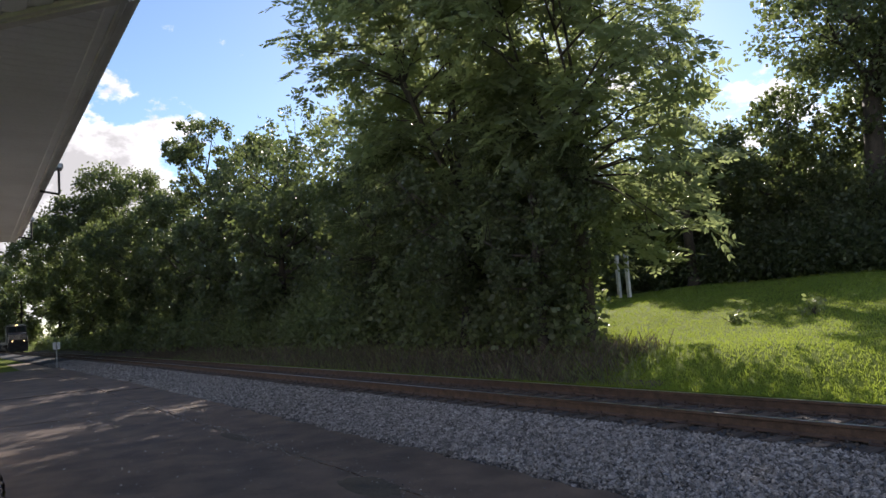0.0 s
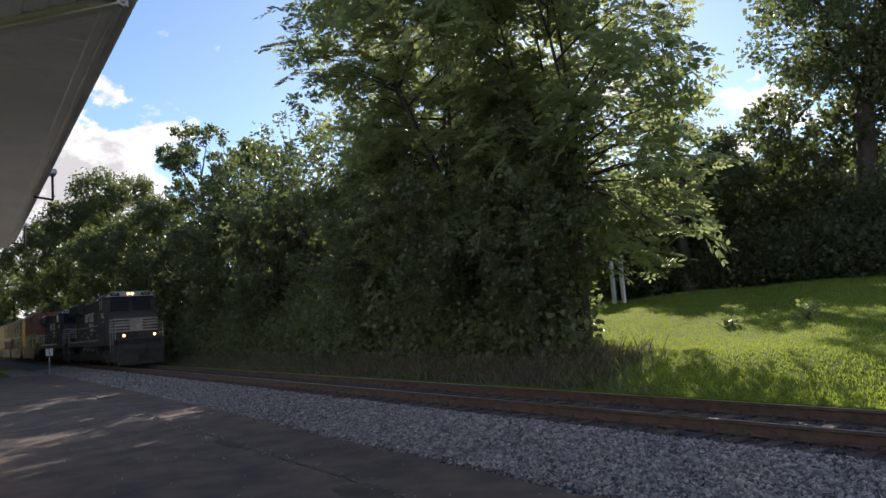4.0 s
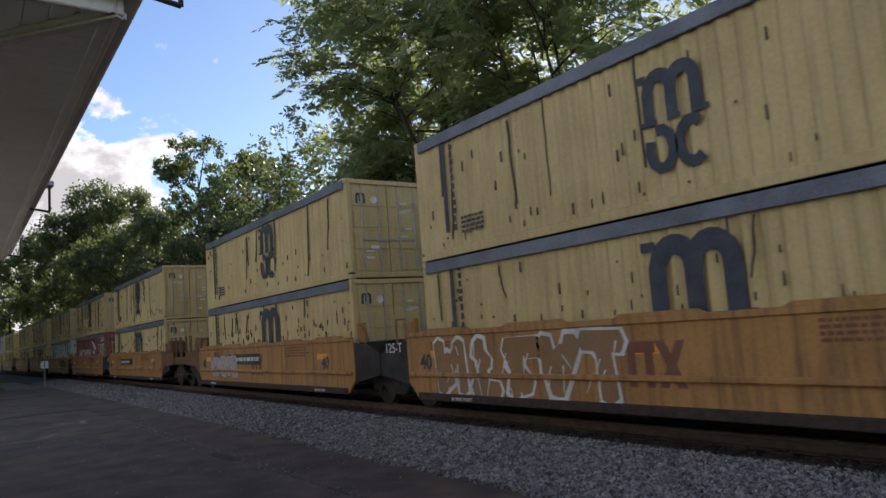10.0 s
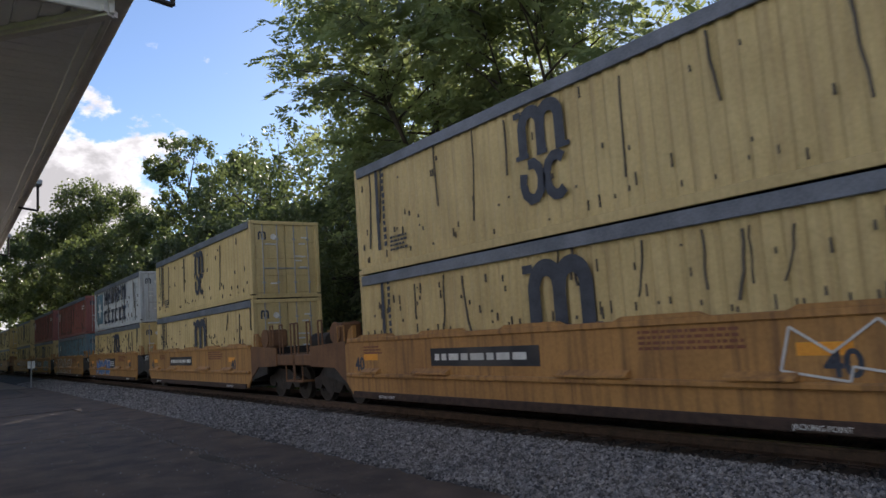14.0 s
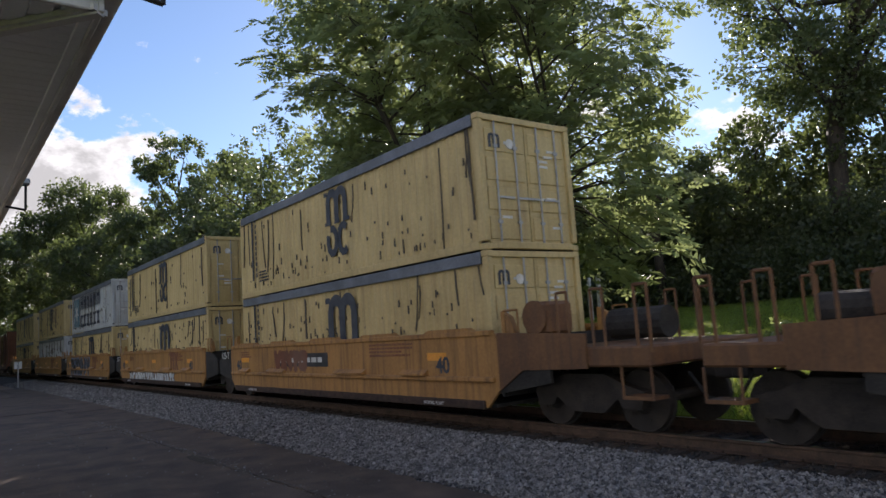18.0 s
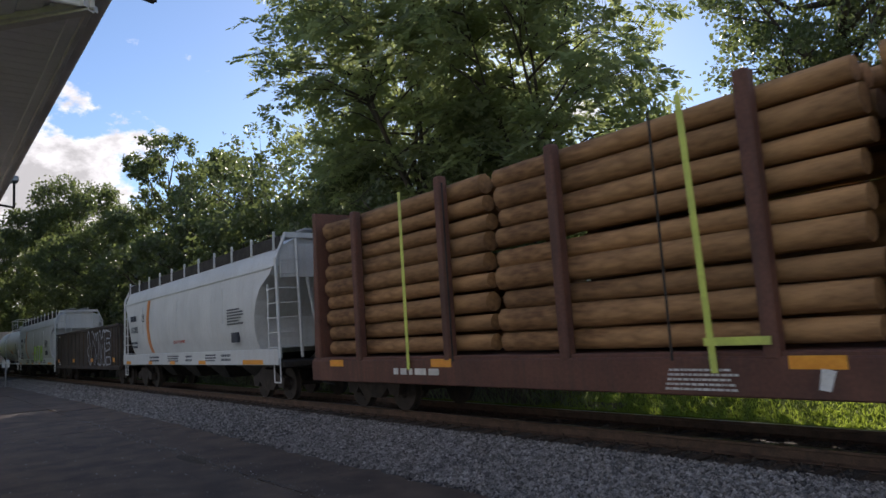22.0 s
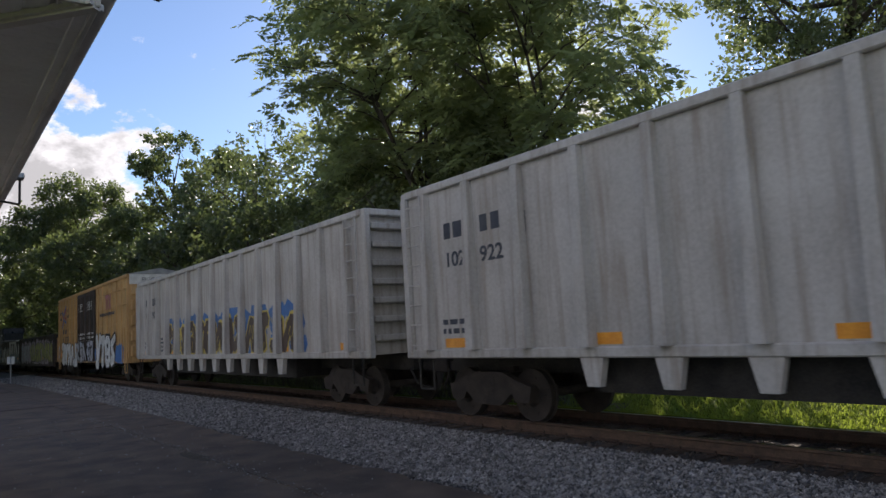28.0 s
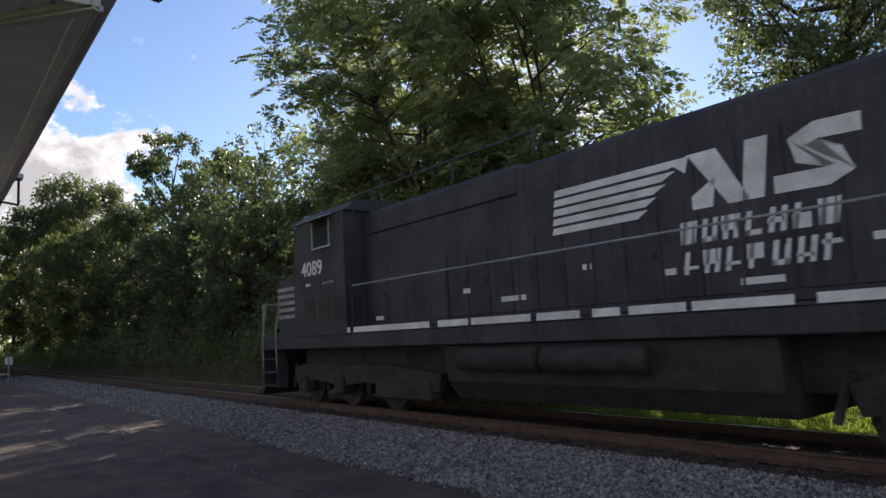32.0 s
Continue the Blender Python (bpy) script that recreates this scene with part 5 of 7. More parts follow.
# ---- diesel locomotive; way = 1 with the cab leading, -1 with the long hood leading ----
def locomotive(number, way, label, hood_top=4.72, long=0.0):
    c = thing("locomotive", label, "locomotive", "locomotives of the train")
    X = lambda u: way * (11.0 - u + (long if u < 7 else 0))   # u: metres behind the cab end's coupler
    S = lambda a, b: sorted((X(a), X(b)))
    bx = lambda a, b, y0, y1, z0, z1, ch=0.03: Geo().soft(*S(a, b), y0, y1, z0, z1, ch)
    part("frame", bx(0.9, 21.3, -1.5, 1.5, 1.42, 1.74, 0.02), BLACK, c)
    part("fuel_tank", Geo().prism([(-1.35, 0.75), (-1.1, 0.42), (1.1, 0.42), (1.35, 0.75), (1.4, 1.4), (-1.4, 1.4)], *S(7.9, 14.3), "x"), GRIME, c)
    part("underframe_gear", bx(2.6, 19.6, -0.9, 0.9, 0.7, 1.42), GRIME, c)
    for k, u in enumerate((8.5, 10.6)):
        part("air_reservoir", Geo().rod((X(u), -1.44, 1.15), (X(u + 1.9), -1.44, 1.15), 0.2, 14), GRIME, c, smooth=True)
    # cab and nose
    part("cab", Geo().prism([(X(3.3), 1.74), (X(3.3), 3.35), (X(3.55), 4.55), (X(3.7), 4.62), (X(6.0), 4.62), (X(6.0), 1.74)], -1.52, 1.52), BLACK, c, "black cab")
    part("cab_roof", Geo().prism([(-1.55, 4.6), (-1.2, 4.86), (1.2, 4.86), (1.55, 4.6)], *S(3.35, 6.1), "x"), BLACK, c)
    part("nose", Geo().prism([(X(1.9), 1.74), (X(1.78), 3.05), (X(2.1), 3.3), (X(3.4), 3.42), (X(3.4), 1.74)], -1.32, 1.32), BLACK, c)
    pale = part("number_board", Geo().prism([(-1.5, 4.56), (-1.15, 4.9), (1.15, 4.9), (1.5, 4.56)], *sorted((X(3.28), X(3.44))), "x"), STEEL, c, "dull metal band over the windscreen")
    for s in (-1, 1):
        part("headlight", Geo().rod((X(3.3), s * 0.12, 4.73), (X(3.22), s * 0.12, 4.73), 0.075, 14), LAMP if number == "7623" else GLASS, c, "headlight")
        part("ditch_light", Geo().rod((X(0.95), s * 0.9, 1.98), (X(0.86), s * 0.9, 1.98), 0.07, 14), LAMP if number == "7623" else GLASS, c, "ditch light")
        part("windscreen", Geo().prism([(s * 0.12, 3.62), (s * 1.25, 3.62), (s * 1.2, 4.42), (s * 0.12, 4.46)], X(3.26), X(3.262), "x"), GLASS, c)
        part("cab_window", Geo().box(*S(4.45, 5.3), s * 1.522, s * 1.53, 3.88, 4.5), GLASS, c)
        frame = Geo()
        for a in (4.42, 5.3):
            frame.box(*S(a, a + 0.04), s * 1.52, s * 1.55, 3.84, 4.54)
        frame.box(*S(4.42, 5.37), s * 1.52, s * 1.56, 3.84, 3.88)
        part("window_frame", frame, STEEL, c)
        part("sun_visor", Geo().prism([(s * 1.52, 4.6), (s * 1.9, 4.48), (s * 1.9, 4.5), (s * 1.52, 4.63)], *S(4.3, 5.5), "x"), STEEL, c)
        if s < 0:
            words(number, 0.5, WHITE, c, X(4.35), -1.532, 3.38, "road_number", 1.15, bold=0.007)
            bars(c, *sorted((X(5.5), X(4.9)))[:1], -1.528, 2.94, 0.55, 0.1, 1, DULLWHITE, 6, "model_print")
            bars(c, *sorted((X(4.3), X(4.0)))[:1], -1.528, 2.94, 0.26, 0.13, 1, WHITE, 5, "owner_print")
        part("number_plate_ground", Geo().box(*sorted((X(3.26), X(3.27))), s * 0.95 - 0.28, s * 0.95 + 0.28, 4.62, 4.82), GLASS, c)
        # horizontal nose stripes
        for k in range(5):
            z = 2.24 + k * 0.185
            part("nose_stripe", Geo().box(*S(1.86 - 0.012, 3.3), *sorted((s * 1.322, s * 1.326)), z, z + 0.1), DULLWHITE, c)
            part("nose_stripe", Geo().box(*sorted((X(1.73), X(1.745))), *sorted((s * 0.42, s * 1.3)), z, z + 0.1), DULLWHITE, c)
    part("nose_panel", Geo().box(*sorted((X(1.735), X(1.75))), -0.4, 0.4, 2.24, 3.08), DULLWHITE, c, "pale grimy nose door panel")
    if way == 1:
        words(number, 0.17, WHITE, c, X(3.25), -0.95, 4.72, "road_number", 1.1, end=True)
        words(number, 0.17, WHITE, c, X(3.25), 0.95, 4.72, "road_number", 1.1, end=True)
    # long hood
    body = part("hood", bx(6.0, 20.4, -0.98, 0.98, 1.74, hood_top, 0.08), BLACK, c)
    part("equipment_cab", bx(6.0, 9.8, -1.02, 1.02, 3.9, hood_top + 0.06, 0.12), BLACK, c)
    rw = 1.42 if way == 1 else 1.1    # flared radiator wings at the hood's end
    part("radiator", Geo().prism([(-0.98, 3.85), (-rw, 4.12), (-rw, hood_top - 0.02), (0.12 - rw, hood_top + 0.1), (rw - 0.12, hood_top + 0.1), (rw, hood_top - 0.02), (rw, 4.12), (0.98, 3.85)], *S(15.7, 20.75 if way == 1 else 20.4), "x"), BLACK, c)
    part("exhaust_stack", bx(11.2, 12.2, -0.4, 0.4, hood_top, hood_top + 0.18), GRIME, c)
    part("hood_end", Geo().prism([(X(20.4), 1.74), (X(20.4), hood_top), (X(20.75), hood_top - 0.5), (X(20.75), 1.74)], -0.9, 0.9), BLACK, c)
    for k in range(5):
        z = 2.15 + k * 0.24
        part("end_stripe", Geo().box(*sorted((X(20.76), X(20.77))), -0.88, 0.88, z, z + 0.13), DULLWHITE, c)
        for s in (-1, 1):
            part("end_stripe", Geo().box(*S(19.6 + k * 0.15, 20.38), s * 0.982, s * 0.986, z, z + 0.13), WHITE, c)
    for k in range(22):
        u = 6.4 + k * 0.62
        door = part("hood_door", Geo().soft(*S(u, u + 0.56), -1.0, -0.975, 1.95, 3.2 if u < 9.6 else 4.0, 0.008), BLACK, c)
        part("door_latch", Geo().box(*S(u + 0.44, u + 0.5), -1.012, -0.998, 2.5, 2.62), GRIME, door)
    for k in range(4):
        u = 15.9 + k * 1.1
        g = Geo()
        for i in range(9):
            z = 4.24 + i * 0.05
            g.box(*S(u, u + 0.95), -rw - 0.015, -rw, z, z + 0.022)
        part("radiator_grille", g, GRIME, c)
    for k in range(3):
        g = Geo()
        for i in range(8):
            g.box(*S(3.9 + k * 0.75, 4.45 + k * 0.75), -1.535, -1.52, 2.1 + i * 0.07, 2.13 + i * 0.07)
        part("louvre", g, GRIME, c)
    if way == -1:
        words(number, 0.38, WHITE, c, X(19.6), -1.014, 3.85, "road_number", 1.15, bold=0.005)
        part("headlight", Geo().rod((X(20.74), -0.12, 4.1), (X(20.8), -0.12, 4.1), 0.1, 12), GLASS, c)
        part("roof_rail", Geo().path([(X(6.1), -1.3, hood_top), (X(6.1), -1.3, hood_top + 0.4), (X(10.5), -1.3, hood_top + 0.4), (X(10.5), -1.3, hood_top)], 0.025).path([(X(8.3), -1.3, hood_top), (X(8.3), -1.3, hood_top + 0.4)], 0.025), BLACK, c)
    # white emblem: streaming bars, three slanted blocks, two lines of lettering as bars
    left, k = (-4.4, 1.0) if way == 1 else (-0.5, 1.14)
    P = lambda outline: [(left + x * k, (3.26 if way == 1 else 3.12) + (z - 3.26) * k) for x, z in outline]
    bars_ = []
    for i in range(5):
        z = 3.28 + i * 0.135
        bars_.append(P([(0.02 * i, z), (1.5 + 0.13 * i, z), (1.66 + 0.15 * i, z + 0.095), (0.03 + 0.02 * i, z + 0.095)]))
    for q in bars_:
        flat(c, [q], -1.002, WHITE, "emblem_bar", "white streaming bar of the emblem")
    bl = [[(2.05, 3.86), (2.3, 3.93), (2.24, 3.72)], [(2.3, 3.26), (2.56, 3.26), (2.62, 3.6), (2.3, 3.42)], [(2.28, 3.93), (2.66, 3.93), (3.02, 3.26), (2.76, 3.26)], rect(2.92, 3.18, 3.26, 3.93, 0.1)]
    curve = [(4.22, 3.83), (3.78, 3.85), (3.56, 3.76), (3.6, 3.63), (3.98, 3.54), (4.04, 3.42), (3.86, 3.35), (3.3, 3.36)]
    for q in bl[:4]:
        flat(c, [P(q)], -1.003, WHITE, "emblem_block", "white slanted block of the emblem")
    flat(c, [P(ribbon(curve, 0.095))], -1.003, WHITE, "emblem_curve", "white double-curved shape of the emblem")
    r = random.Random(4)
    for z in (2.86, 2.5):
        x = 2.1
        while x < 3.9:
            ln = []
            ln.append(rect(x, x + 0.06, z, z + 0.27, 0.05))
            ln.append(rect(x + 0.13, x + 0.19, z, z + 0.27, 0.05)) if r.random() < 0.7 else None
            ln.append(rect(x, x + 0.19, z + r.choice((0.0, 0.1, 0.21)), z + 0.06 + r.choice((0.0, 0.1, 0.21)), 0.01))
            x += 0.27
            flat(c, [P(q) for q in ln], -1.003, WHITE, "name_bar", "worn white lettering")
    # walkway edge, rails, steps
    x = 3.5
    r = random.Random(int(number))
    while x < 19.6:
        w = r.choice((0.5, 0.9, 1.3, 1.5))
        part("edge_stripe", Geo().box(*S(x, min(19.8, x + w)), -1.512, -1.502, 1.76, 1.88), DULLWHITE if number == "7623" else WHITE, c)
        x += w + r.uniform(0.08, 0.3)
    part("walkway", bx(1.0, 21.2, -1.5, 1.5, 1.74, 1.79, 0.01), BLACK, c)
    for s in (-1, 1):
        part("handrail", Geo().path([(X(6.2), s * 1.46, 2.82), (X(19.9), s * 1.46, 2.82)], 0.018), STEEL, c, "pale thin walkway handrail")
        u = 6.2
        while u < 20:
            part("rail_post", Geo().path([(X(u), s * 1.46, 1.78), (X(u), s * 1.46, 2.82)], 0.018), BLACK, c)
            u += 1.95
        for e, a, b in ((0, 1.0, 2.2), (1, 20.0, 21.2)):
            for k in range(4):
                z = 0.42 + k * 0.36
                part("step", Geo().box(*S(a + 0.15, b - 0.2), *sorted((s * 1.2, s * 1.5)), z, z + 0.04), BLACK, c)
            for q in (a + 0.1, b - 0.2):
                part("step_side", Geo().box(*S(q, q + 0.05), *sorted((s * 1.2, s * 1.5)), 0.4, 1.6), BLACK, c)
            for q in (a + 0.12, b - 0.18):
                part("step_rail", Geo().path([(X(q), s * 1.5, 0.95), (X(q), s * 1.5, 1.9), (X(q + (0.25 if e == 0 else -0.25)), s * 1.48, 2.75)], 0.022), DULLWHITE, c)
    for e, u in ((1, 0.95), (-1, 21.25)):
        part("end_plate", Geo().box(*S(u - 0.05, u + 0.05), -1.45, 1.45, 1.1, 1.78), BLACK, c)
        part("snow_plough", Geo().prism([(X(u), 1.1), (X(u - 0.35 * e), 0.18), (X(u - 0.3 * e), 0.15), (X(u + 0.1 * e), 0.5), (X(u + 0.1 * e), 1.1)], -1.35, 1.35), GRIME, c)
        coupler(c, X(u), 1 if X(u) > 0 else -1)
        for s in (-1, 1):
            part("end_rail", Geo().path([(X(u), s * 1.4, 1.78), (X(u), s * 1.4, 2.7), (X(u), s * 0.5, 2.7)], 0.022), STEEL, c)
    # six-wheel trucks
    for u in (4.9, 17.4):
        g = Geo()
        for s in (-1.05, 1.05):
            g.prism([(X(u - 2.5), 0.85), (X(u - 2.4), 0.5), (X(u - 1.2), 0.62), (X(u), 0.5), (X(u + 1.2), 0.62), (X(u + 2.4), 0.5), (X(u + 2.5), 0.85), (X(u + 2.0), 1.02), (X(u - 2.0), 1.02)], s - 0.09, s + 0.09)
            for q in (-1.95, 0, 1.95):
                g.soft(*S(u + q - 0.24, u + q + 0.24), s - 0.16, s + 0.16, 0.3, 0.72, 0.04)
                g.rod((X(u + q - 0.75), s, 0.4), (X(u + q - 0.55), s, 1.0), 0.06, 6)
        g.box(*S(u - 1.9, u + 1.9), -0.7, 0.7, 0.8, 1.3)
        t = part("truck", g, GRIME, c)
        for q in (-1.95, 0, 1.95):
            w = part("wheelset", WHEEL_MESH, None, t)
            w.location = (X(u + q), 0, 0.5)
            w.scale = (1.1, 1, 1.1)
            WHEELS.append((w, X(u + q), 0.5, 0.5))
    for k in range(9):
        part("sticker", Geo().box(*S(6.3 + k * 1.5 + r.uniform(-0.3, 0.3), 6.45 + k * 1.5 + 0.32), -1.004, -1.0, 2.0 + (k * 0.37) % 0.6, 2.09 + (k * 0.37) % 0.6), WHITE, c)
    return c


# ---- covered hopper ----
def covered_hopper(number, label, tag=None, L=17.3):
    c = thing("covered_hopper", label, "freight car", "covered hoppers")
    h = L / 2
    prof = [(-1.38, 1.45), (-1.5, 1.75), (-1.56, 2.05), (-1.595, 2.45), (-1.6, 2.85), (-1.57, 3.2), (-1.52, 3.5), (-1.47, 3.75), (-1.3, 4.25), (-0.75, 4.55)]
    prof = prof + [(-a, b) for a, b in reversed(prof)]
    n, m = 24, len(prof)
    # the lower corners are cut back in a curve at both ends
    cut = lambda z: 0.0 if z > 3.5 else 1.28 * math.sqrt(max(0.0, 1 - ((z - 1.75) / 1.78) ** 2))
    rows = []
    for i in range(n + 1):
        row = []
        for y, z in prof:
            k = cut(z)
            row.append((-h + 0.35 + k + (L - 0.7 - 2 * k) * i / n, y, z))
        rows.append(row)
    part("body", Geo().sheet(rows), HOPPER, c, "smooth light grey curved sides", smooth=True)
    for row in (rows[0], rows[-1]):
        part("end_wall", Geo().sheet([row[:m // 2], row[m // 2:][::-1]]), HOPPER, c)
    for s in (-1, 1):
        part("side_sill", Geo().soft(-h + 0.1, h - 0.1, s * 1.5 - 0.05, s * 1.5 + 0.05, 1.02, 1.46, 0.015), HOPPER, c)
        part("roof_seam", Geo().soft(-h + 0.36, h - 0.36, s * 1.5 - 0.02, s * 1.5 + 0.05, 3.68, 3.74, 0.008), HOPPER, c)
    for x in (-4.9, -0.2, 4.6):
        part("side_seam", Geo().box(x - 0.015, x + 0.015, -1.612, -1.59, 2.3, 3.4), HOPPER, c)
    roofw = Geo().soft(-h + 0.1, h - 0.1, -0.62, -0.2, 4.72, 4.78, 0.01).soft(-h + 0.1, h - 0.1, 0.2, 0.62, 4.72, 4.78, 0.01)
    part("running_board", roofw, STEEL, c)
    part("hatch", Geo().soft(-h + 0.9, h - 0.9, -0.26, 0.26, 4.53, 4.7, 0.04), HOPPER, c)
    part("roof_edge", Geo().box(-h + 0.3, h - 0.3, -1.32, -1.26, 4.22, 4.56), GRIME, c, "dark roof edge")
    for k in range(11):
        x = -h + 0.6 + k * (L - 1.2) / 10
        part("roof_stanchion", Geo().prism([(x - 0.04, 4.2), (x + 0.05, 4.2), (x + 0.03, 4.72), (x - 0.02, 4.72)], -1.36, -1.3), HOPPER, c)
    for e in (-1, 1):
        o = h * e
        part("slope_sheet", Geo().add([(o - e * 0.4, -1.25, 3.5), (o - e * 0.4, 1.25, 3.5), (o - e * 2.6, 1.25, 1.3), (o - e * 2.6, -1.25, 1.3)], [(0, 1, 2, 3)]), HOPPER, c)
        part("end_sheet", Geo().soft(*sorted((o - e * 0.36, o - e * 0.3)), -1.3, 1.3, 3.4, 4.35, 0.02), HOPPER, c)
        for s in (-1, 1):
            g = Geo().path([(o - e * 0.08, s * 1.48, 1.2), (o - e * 0.2, s * 1.48, 3.9), (o - e * 0.25, s * 1.15, 4.62)], 0.05)
            g.path([(o - e * 0.05, s * 0.85, 1.2), (o - e * 0.2, s * 0.85, 4.5)], 0.045)
            post = part("end_post", g, HOPPER, c)
            rg = Geo()
            for k in range(7):
                z = 1.5 + k * 0.4
                rg.rod((o - e * 0.1, s * 1.48, z), (o - e * 0.1, s * 0.85, z), 0.018, 5)
                if k < 5:
                    rg.rod((o - e * 0.1, s * 1.5, z), (o - e * 0.75, s * 1.5, z), 0.018, 5)
            rg.rod((o - e * 0.75, s * 1.5, 1.4), (o - e * 0.75, s * 1.5, 3.25), 0.025, 5)
            part("ladder", rg, HOPPER, c)
            part("stirrup", Geo().path([(o - e * 0.55, s * 1.46, 1.05), (o - e * 0.55, s * 1.46, 0.55), (o - e * 0.15, s * 1.46, 0.55), (o - e * 0.15, s * 1.46, 1.05)], 0.022), HOPPER, c)
        part("end_brace", Geo().path([(o - e * 0.3, 0.5, 3.4), (o - e * 0.5, 0.05, 1.4)], 0.05).path([(o - e * 0.3, -0.5, 3.4), (o - e * 0.5, -0.05, 1.4)], 0.05), HOPPER, c)
        part("end_deck", Geo().soft(*sorted((o, o - e * 2.2)), -1.42, 1.42, 0.95, 1.1, 0.02), GRIME, c)
        part("end_top_beam", Geo().soft(*sorted((o - e * 0.3, o - e * 0.18)), -1.2, 1.2, 4.5, 4.66, 0.02), HOPPER, c)
        truck(c, o - e * 1.9)
        coupler(c, o, e)
    for k in range(4):
        x = -4.6 + k * 3.07
        part("outlet", Geo().add([(x - 1.3, -1.2, 1.45), (x + 1.3, -1.2, 1.45), (x + 1.3, 1.2, 1.45), (x - 1.3, 1.2, 1.45), (x - 0.35, -0.4, 0.5), (x + 0.35, -0.4, 0.5), (x + 0.35, 0.4, 0.5), (x - 0.35, 0.4, 0.5)], [(0, 1, 5, 4), (1, 2, 6, 5), (2, 3, 7, 6), (3, 0, 4, 7), (4, 5, 6, 7)]), GRIME, c)
    part("centre_sill", Geo().box(-h + 0.2, h - 0.2, -0.3, 0.3, 0.85, 1.1), GRIME, c)
    # paint and prints: x counted back from the front end
    F = lambda u: h - u
    for q in (-4.2, -4.0):
        part("orange_stripe", Geo().sheet([[(q - (z - 1.5) * 0.09, y - 0.008, z), (q + 0.17 - (z - 1.5) * 0.09, y - 0.008, z)] for y, z in ((-1.4, 1.5), (-1.5, 1.75), (-1.56, 2.05), (-1.595, 2.45), (-1.6, 2.85), (-1.57, 3.2), (-1.505, 3.66))]), ORANGE, c, "slanted orange stripe")
    for i in range(4):
        part("owner_mark_bar", Geo().box(-6.88 + i * 0.25, -6.7 + i * 0.25, -1.616, -1.605, 2.88, 3.12), DARKTXT, c)
    words(number, 0.36, DARKTXT, c, -6.2, -1.617, 2.5, "car_number", 1.1)
    g = Geo()
    for a, b, p, q in ((-4.98, -4.94, 2.8, 3.12), (-4.74, -4.7, 2.8, 3.12), (-4.94, -4.74, 2.8, 2.83), (-4.94, -4.74, 3.09, 3.12)):
        g.box(a, b, -1.616, -1.6, p, q)
    part("plate_frame", g, DARKTXT, c, "small dark square outline")
    bars(c, F(15.5), -1.58, 1.7, 0.95, 0.34, 2, DARKTXT, 2)
    bars(c, 5.0, -1.606, 2.22, 1.3, 0.52, 6, DARKTXT, 3)
    part("plate", Geo().box(5.3, 5.8, -1.6, -1.52, 1.7, 2.0), DARKTXT, c)
    for k, (x, w) in enumerate(((F(12.7), 1.3), (F(10.2), 1.4), (F(8), 0.7), (F(5.9), 1.0), (F(4.4), 0.8))):
        bars(c, x, -1.553, 1.12, w, 0.26, 2 + k % 2, DARKTXT, 10 + k)
    words("DO NOT HAMMER", 0.17, P_RED, c, F(8.6), -1.597, 1.85, "warning", 1.0)
    for x, w in ((F(16.6), 0.8), (F(12.9), 0.5), (F(9.9), 0.6), (F(6.6), 0.7), (F(2.6), 1.5)):
        part("reflector", Geo().box(x, x + w, -1.556, -1.551, 1.04, 1.17), REFLECT, c)
    if tag:
        g = Geo()
        for i, x in enumerate((0.35, 1.35, 2.25, 3.3)):
            pts = [[(0, 0), (0, 1.1), (0.5, 1.1), (0.5, 0.5), (0, 0.5), (0.55, 0)], [(0.2, 0), (0.2, 1), (0.5, 1.1)], [(0.55, 0.1), (0, 0.1), (0, 1.1), (0.5, 1.0)], [(0, 0), (0, 1.1), (0.3, 0.6), (0.6, 1.15), (0.65, 0)]][i]
            g.path([(x + a, -1.607 if b > 0.35 else -1.6, 1.28 + b) for a, b in pts], 0.035, 4)
        part("graffiti", g, P_GREEN, c, "thin green sprayed scrawl")
    return c


